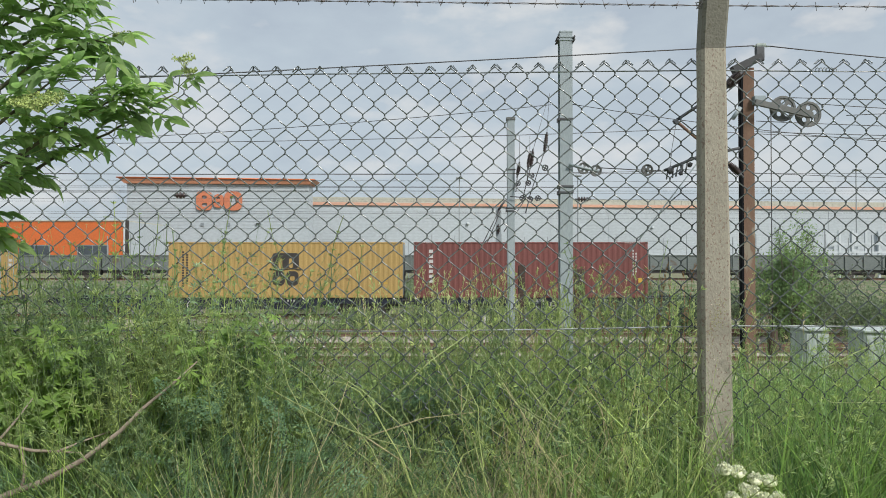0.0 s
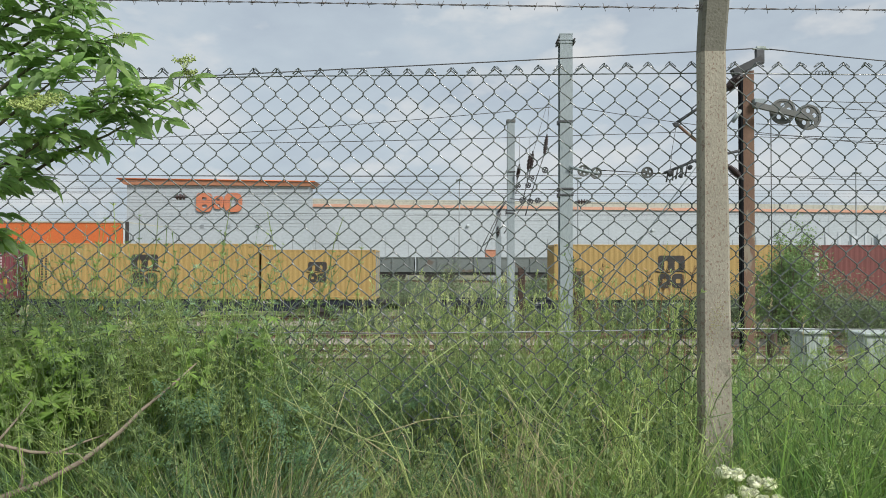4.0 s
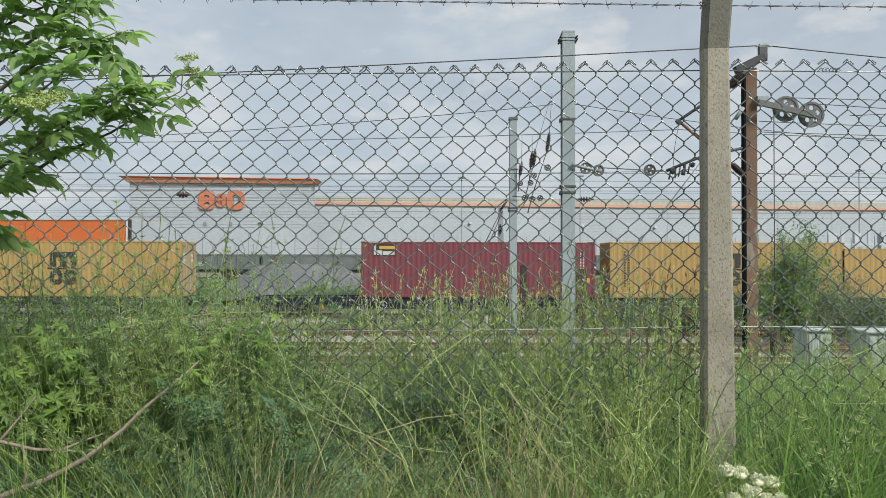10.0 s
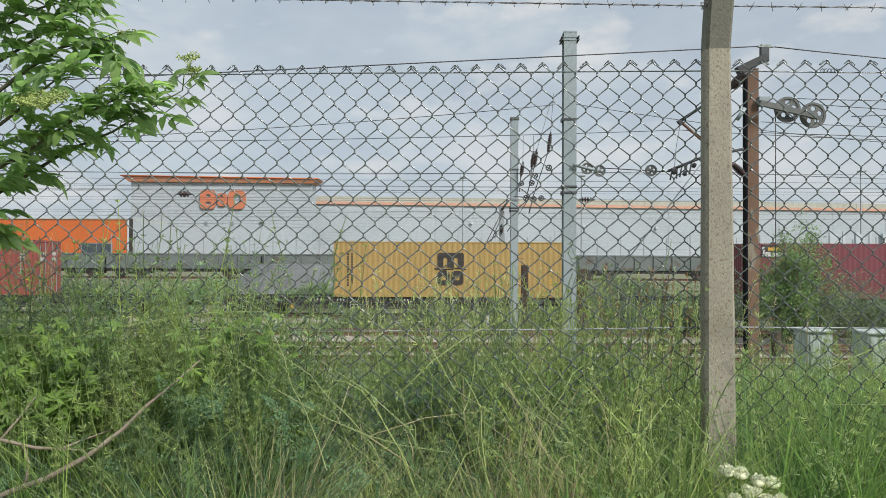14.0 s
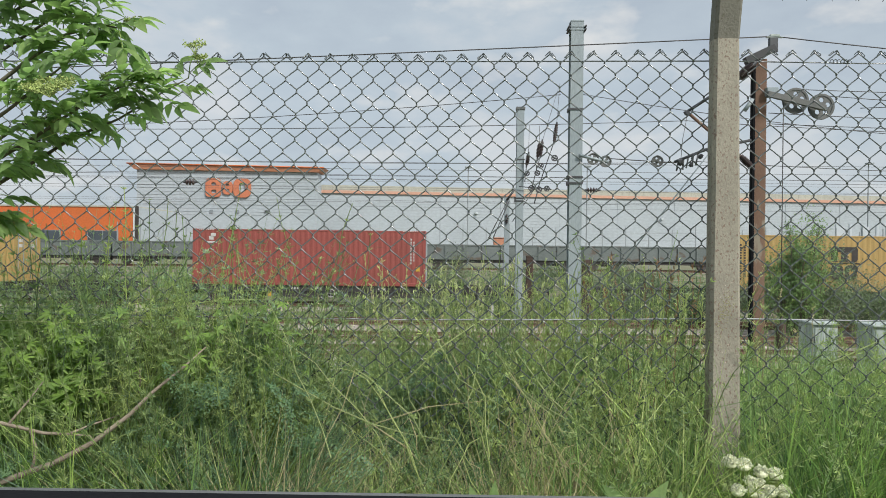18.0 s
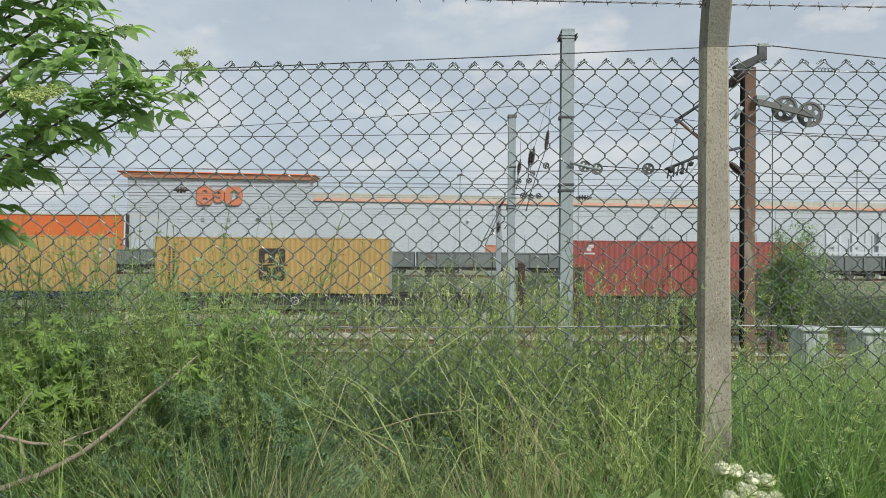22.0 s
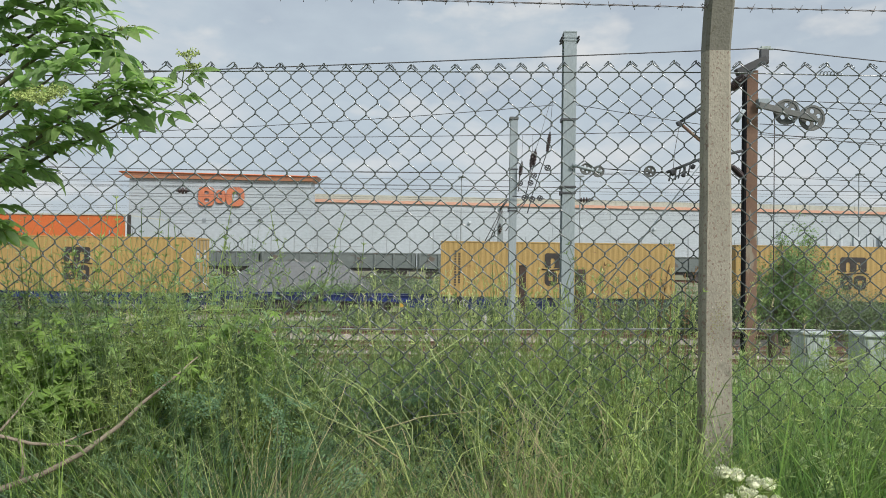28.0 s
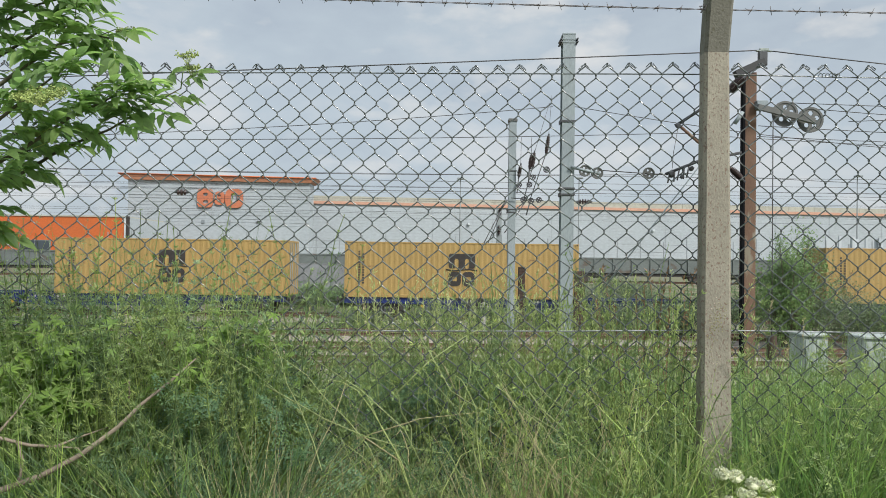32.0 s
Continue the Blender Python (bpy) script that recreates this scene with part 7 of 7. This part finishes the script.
def build_twigs():
    t = thing("dry_branch", (-1.225, 1.8, 0.604), "bare dry brown branch lying in the weeds", "branch")
    for pts, rs in (
            (((-1.225, 1.8, 0.604), (-1.121, 1.82, 0.645), (-1.045, 1.84, 0.671), (-0.951, 1.86, 0.722), (-0.863, 1.88, 0.792), (-0.811, 1.9, 0.849), (-0.753, 1.93, 0.9), (-0.693, 1.98, 0.963)), [0.010, 0.0088, 0.008, 0.0072, 0.006, 0.005, 0.004, 0.002]),
            (((-1.225, 1.8, 0.8), (-1.151, 1.82, 0.776), (-1.074, 1.84, 0.751), (-1.018, 1.86, 0.743), (-0.982, 1.92, 0.755), (-0.933, 1.98, 0.768)), [0.006, 0.005, 0.0045, 0.004, 0.003, 0.0015]),
            (((-1.101, 1.83, 0.76), (-1.086, 1.83, 0.716), (-1.091, 1.83, 0.674), (-1.104, 1.83, 0.648)), [0.004, 0.004, 0.0038, 0.0035]),
            (((-1.018, 1.86, 0.743), (-0.979, 1.9, 0.729), (-0.941, 1.9, 0.683)), [0.003, 0.0022, 0.001]),
            (((-1.151, 1.82, 0.78), (-1.131, 1.86, 0.823), (-1.109, 1.9, 0.875)), [0.004, 0.003, 0.0015]),
            (((-0.89, 2, 0.827), (-0.887, 2, 0.863), (-0.89, 2, 0.895)), [0.003, 0.0025, 0.002])):
        strut(t, "twig" if rs[0] < 0.009 else "limb", rel(t, *pts), rs, M["dry_wood"], 6)
    rng = random.Random(71)
    for i in range(26):
        x, y = rng.uniform(-1.3, 1.3), rng.uniform(1.95, 2.6)
        a = rng.uniform(0, math.tau)
        L = rng.uniform(0.2, 0.55)
        z = rng.uniform(0.4, 0.95)
        d = Vector((math.cos(a), 0.3 * math.sin(a), rng.uniform(-0.6, 0.6))) * L / 2
        ob = part("fallen_stem", tube(bmesh.new(), [Vector((x, y, z)) - d, Vector((x, y, z + 0.02)), Vector((x, y, z)) + d], [0.0022, 0.0018, 0.0009], 5), M["straw"])
        tagged(ob, "dry bent stem caught in the weeds", "stem", "dry stems")


build_twigs()


# ---- elder tree ----
def build_elder():
    t = thing("elder_tree", (-1.75, 1.62, 0), "leafy green elder branches with pale flower buds", "tree")
    rng = np.random.default_rng(81)
    root = np.array([-1.75, 1.62, 0.0])
    part("trunk", tube(bmesh.new(), [(0, 0, -0.1), (0.02, 0, 0.5), (-0.02, 0.02, 1.0), (0.03, 0, 1.6), (0.0, 0, 2.2)], [0.05, 0.045, 0.04, 0.032, 0.02], 10), M["bark"], t)
    limbs = [
        [(-1.72, 1.62, 0.95), (-1.21, 1.66, 1.304), (-1.076, 1.68, 1.406), (-0.935, 1.72, 1.514), (-0.834, 1.74, 1.564), (-0.760, 1.76, 1.620), (-0.675, 1.78, 1.678)],
        [(-1.73, 1.62, 1.2), (-1.089, 1.6, 1.418), (-0.972, 1.62, 1.498), (-0.878, 1.64, 1.574), (-0.795, 1.66, 1.625), (-0.739, 1.67, 1.661)],
        [(-1.73, 1.62, 1.45), (-1.075, 1.58, 1.581), (-0.973, 1.6, 1.676), (-0.894, 1.62, 1.74), (-0.819, 1.64, 1.766), (-0.79, 1.65, 1.762)],
        [(-1.73, 1.62, 1.6), (-1.089, 1.6, 1.727), (-1.011, 1.62, 1.799), (-0.958, 1.64, 1.839), (-0.896, 1.66, 1.866)],
        [(-1.73, 1.62, 1.0), (-1.168, 1.62, 1.368), (-1.103, 1.62, 1.426), (-1.031, 1.63, 1.467), (-0.971, 1.64, 1.495)],
        [(-1.73, 1.62, 1.7), (-1.062, 1.56, 1.804), (-0.973, 1.58, 1.874), (-0.895, 1.6, 1.908)],
        [(-1.73, 1.62, 1.3), (-1.035, 1.52, 1.495), (-0.967, 1.53, 1.552), (-0.905, 1.55, 1.619), (-0.854, 1.56, 1.665)],
        [(-1.73, 1.62, 1.3), (-1.171, 1.72, 1.472), (-1.074, 1.72, 1.541), (-0.974, 1.74, 1.58), (-0.895, 1.75, 1.617)],
        [(-1.73, 1.62, 0.9), (-1.20, 1.62, 1.27), (-1.14, 1.63, 1.31), (-1.09, 1.63, 1.31)],
        [(-1.73, 1.62, 1.5), (-1.157, 1.7, 1.689), (-1.06, 1.72, 1.763), (-0.982, 1.73, 1.822), (-0.912, 1.73, 1.829)],
    ]
    leaves, stalks, buds = [], [], []
    for limb in limbs:
        pts = [np.array(p) - root for p in limb]
        part("limb", tube(bmesh.new(), pts, list(np.linspace(0.0058, 0.0014, len(pts))), 6), M["bark"], t)
        fine = []
        for a, b in zip(pts[1:], pts[2:]):
            for s in np.linspace(0, 1, 7)[:-1]:
                fine.append((a + (b - a) * s, unit(b - a)))
        fine.append((pts[-1], unit(pts[-1] - pts[-2])))
        for i, (p, d) in enumerate(fine):
            tip = i == len(fine) - 1
            for sgn in (-1, 1):
                at = p + root
                if rng.uniform() < (0.52 if at[0] > -0.92 else 0.70 if at[2] < 1.50 else 0.50):
                    continue
                # one compound leaf: a stalk with five or seven leaflets
                side = unit(np.cross(d, [0.15, 0.1, 1.0]))
                p = p + np.array([0, 0, rng.normal(0, 0.014)])
                w = unit(d * rng.uniform(0.25, 0.9) + sgn * side * rng.uniform(0.3, 1.0) + np.array([rng.uniform(-0.2, 0.5), 0, rng.uniform(-0.35, 0.4)]))
                L = rng.uniform(0.055, 0.100)
                q = [p, p + w * L * 0.55 + np.array([0, 0, 0.006]), p + w * L - np.array([0, 0, 0.008])]
                stalks.append(q)
                ups = np.array([rng.normal(0, 0.3), rng.normal(-0.3, 0.35), 1.0])
                for u, sides in ((0.35, (-1, 1)), (0.7, (-1, 1)), (1.0, (-1, 0, 1))):
                    at = q[0] + (q[2] - q[0]) * u
                    for e in sides:
                        lat = unit(np.cross(w, ups))
                        dirn = unit(w * (1.0 if e == 0 else 0.6) + lat * e * 0.85 + np.array([0, 0, -0.10]) + rng.normal(0, 0.12, 3))
                        size = rng.uniform(0.037, 0.056) * (1.2 if e == 0 else 1.0) * (0.8 if u < 0.5 else 1)
                        leaves.append((at, dirn, ups + rng.normal(0, 0.25, 3), size))
            if tip and rng.uniform() < 0.5:
                buds.append(p + d * 0.03 + np.array([0, 0, 0.02]))
    base, way, ups, size = (np.array([l[i] for l in leaves]) for i in range(4))
    v, f = leaves_np(base, way, ups, size, size * rng.uniform(0.38, 0.48, len(size)), droop=0.42, fold=0.45, cuts=8)
    array_mesh("crown", v, f, M["elder"], t)
    v, f = tubes_np(stalks, 0.0011, 5)
    tagged(array_mesh("leaf_stalk", v, f, M["weed"], t), kind="stuff")
    tip = np.array((-0.648, 1.75, 1.748)) - root
    part("limb", tube(bmesh.new(), [np.array(limbs[0][-1]) - root, tip - np.array([0.012, 0, 0.04]), tip - np.array([0, 0, 0.018])], [0.0016, 0.0013, 0.0010], 5), M["weed"], t)
    heads = [(b, 0.017) for b in buds] + [(tip, 0.022), (np.array((-0.845, 1.46, 1.577)) - root, 0.042)]
    for c, wide in heads:
        n = 420 if wide > 0.03 else 110
        a, r = rng.uniform(0, math.tau, n), np.sqrt(rng.uniform(0, 1, n)) * wide
        at = c + np.stack([r * np.cos(a) * 1.3, r * np.sin(a) - 0.2 * r, 0.006 + rng.normal(0, 0.003, n) + 0.55 * r * np.sin(a)], 1)
        k = 3
        b = np.repeat(at, k, 0)
        v1, f1 = leaves_np(b, rng.normal(0, 1, b.shape) + np.array([0, 0, 1.0]), rng.normal(0, 1, b.shape), np.full(len(b), 0.0042), np.full(len(b), 0.0036), cuts=3)
        rays = [[c - np.array([0, 0, 0.02]), (c + q) / 2 - np.array([0, 0, 0.004]), q] for q in at[::8]]
        v2, f2 = tubes_np(rays, 0.0005, 4)
        v, f = joined((v1, f1), (v2, f2))
        array_mesh("flower_bud", v, f, M["umbel"], t)["label"] = "flat cluster of pale green buds"


build_elder()


# ---- car window ledge below the camera ----
ledge = thing("car_door", (0, 0.42, 0), "black car door with a plastic ledge below its open window", "car door")
part("door_panel", boxed(-0.62, 0.62, 0.01, 0.09, 0.28, 1.06, 0.02), M["black_trim"], ledge)
part("ledge", boxed(-0.62, 0.62, 0.0, 0.06, 1.06, 1.082, 0.006), M["black_trim"], ledge, "black plastic window ledge")
part("window_seal", boxed(-0.62, 0.62, 0.061, 0.075, 1.06, 1.0775, 0.003), M["galv_mid"], ledge, "dull grey window seal")
part("seal_clip", boxed(-0.178, -0.142, 0.0765, 0.084, 1.062, 1.0735, 0.002), M["galv_dark"], ledge, "grey clip on the window seal")
part("sill", boxed(-0.60, 0.60, 0.0, 0.12, 0.0, 0.28, 0.02), M["black_trim"], ledge)


# ---- butterfly ----
def build_butterfly():
    """A small blue-grey butterfly: a slim body and a pair of two-lobed wings hinged on it."""
    t = thing("butterfly", (-0.946, 1.85, 2.16), "small blue-grey butterfly fluttering past the fence", "butterfly")
    part("body", tube(bmesh.new(), [(-0.007, 0, 0.0005), (-0.003, 0, 0.0012), (0.002, 0, 0.0014), (0.005, 0, 0.0012), (0.0068, 0, 0.001)], [0.0004, 0.0009, 0.0012, 0.0010, 0.0005], 8), M["galv_dark"], t)
    wings = []
    for s in (-1, 1):
        bm = bmesh.new()
        for cx, cy, rx, ry in ((0.0035, 0.0075, 0.0052, 0.0080), (-0.0035, 0.0060, 0.0055, 0.0066)):
            ring = []
            for k in range(18):
                a = k * math.tau / 18
                x, y = cx + rx * math.cos(a), cy + ry * math.sin(a)
                ring.append((x * (0.35 + 0.65 * min(max(y, 0) / 0.006, 1)), max(y, 0.0) * s))
            up = [bm.verts.new((x, y, 0.00015)) for x, y in ring]
            low = [bm.verts.new((x, y, -0.00015)) for x, y in ring]
            bm.faces.new(up)
            bm.faces.new(low[::-1])
            for k in range(18):
                bm.faces.new((up[k], up[(k + 1) % 18], low[(k + 1) % 18], low[k]))
        wings.append((part("wing", bm, M["butterfly"], t, "blue-grey wing"), s))
    return t, wings


butterfly, wings = build_butterfly()


def motions():
    flight = ((0, (-0.946, 1.85, 2.16)),
              (1.2, (-0.901, 1.88, 2.114)),
              (1.4, (-0.864, 1.9, 1.992)),
              (1.5, (-0.85, 1.9, 1.943)),
              (1.6, (-0.837, 1.9, 1.897)),
              (1.7, (-0.809, 1.9, 1.9)),
              (1.8, (-0.757, 1.9, 1.9)),
              (1.9, (-0.746, 1.9, 1.86)),
              (2.0, (-0.746, 1.9, 1.832)),
              (2.1, (-0.691, 1.9, 1.845)),
              (2.2, (-0.621, 1.9, 1.841)),
              (2.3, (-0.539, 1.9, 1.89)),
              (2.4, (-0.454, 1.9, 1.952)),
              (2.6, (-0.289, 1.95, 2.146)),
              (3.4, (0.155, 2, 2.347)),
              (4.5, (0.655, 2.05, 2.391)),
              (5.0, (0.815, 2.10, 2.303)),
              (32, (0.815, 2.10, 2.303)))
    walk(butterfly, [(s, pose(*p, 0, 0, 0 if s < 4 else 30)) for s, p in flight])
    for wing, side in wings:
        beats = [(0.05 * i, pose(0, 0, 0.001, side * (12 if i % 2 else 72), 0, 0)) for i in range(100)]
        walk(wing, beats + [(5.0, pose(0, 0, 0.001, side * 80, 0, 0)), (32, pose(0, 0, 0.001, side * 80, 0, 0))])
    for ob, x, z in moving:
        walk(ob, [(s, pose(x + SPEED * s - lag, TRACK_Y, z)) for s, lag in ((0, 0), (4, 0.03), (7, 0.12), (9.5, 0.03), (12, 0), (16, 0), (20, 0), (24, 0), (28, 0), (32, 0))])
    step = 0.1
    for ws, x in wheelsets:
        walk(ws, [(step * i, pose(x, 0, 0.42, 0, math.degrees(SPEED * step * i / 0.42), 0)) for i in range(321)])


motions()
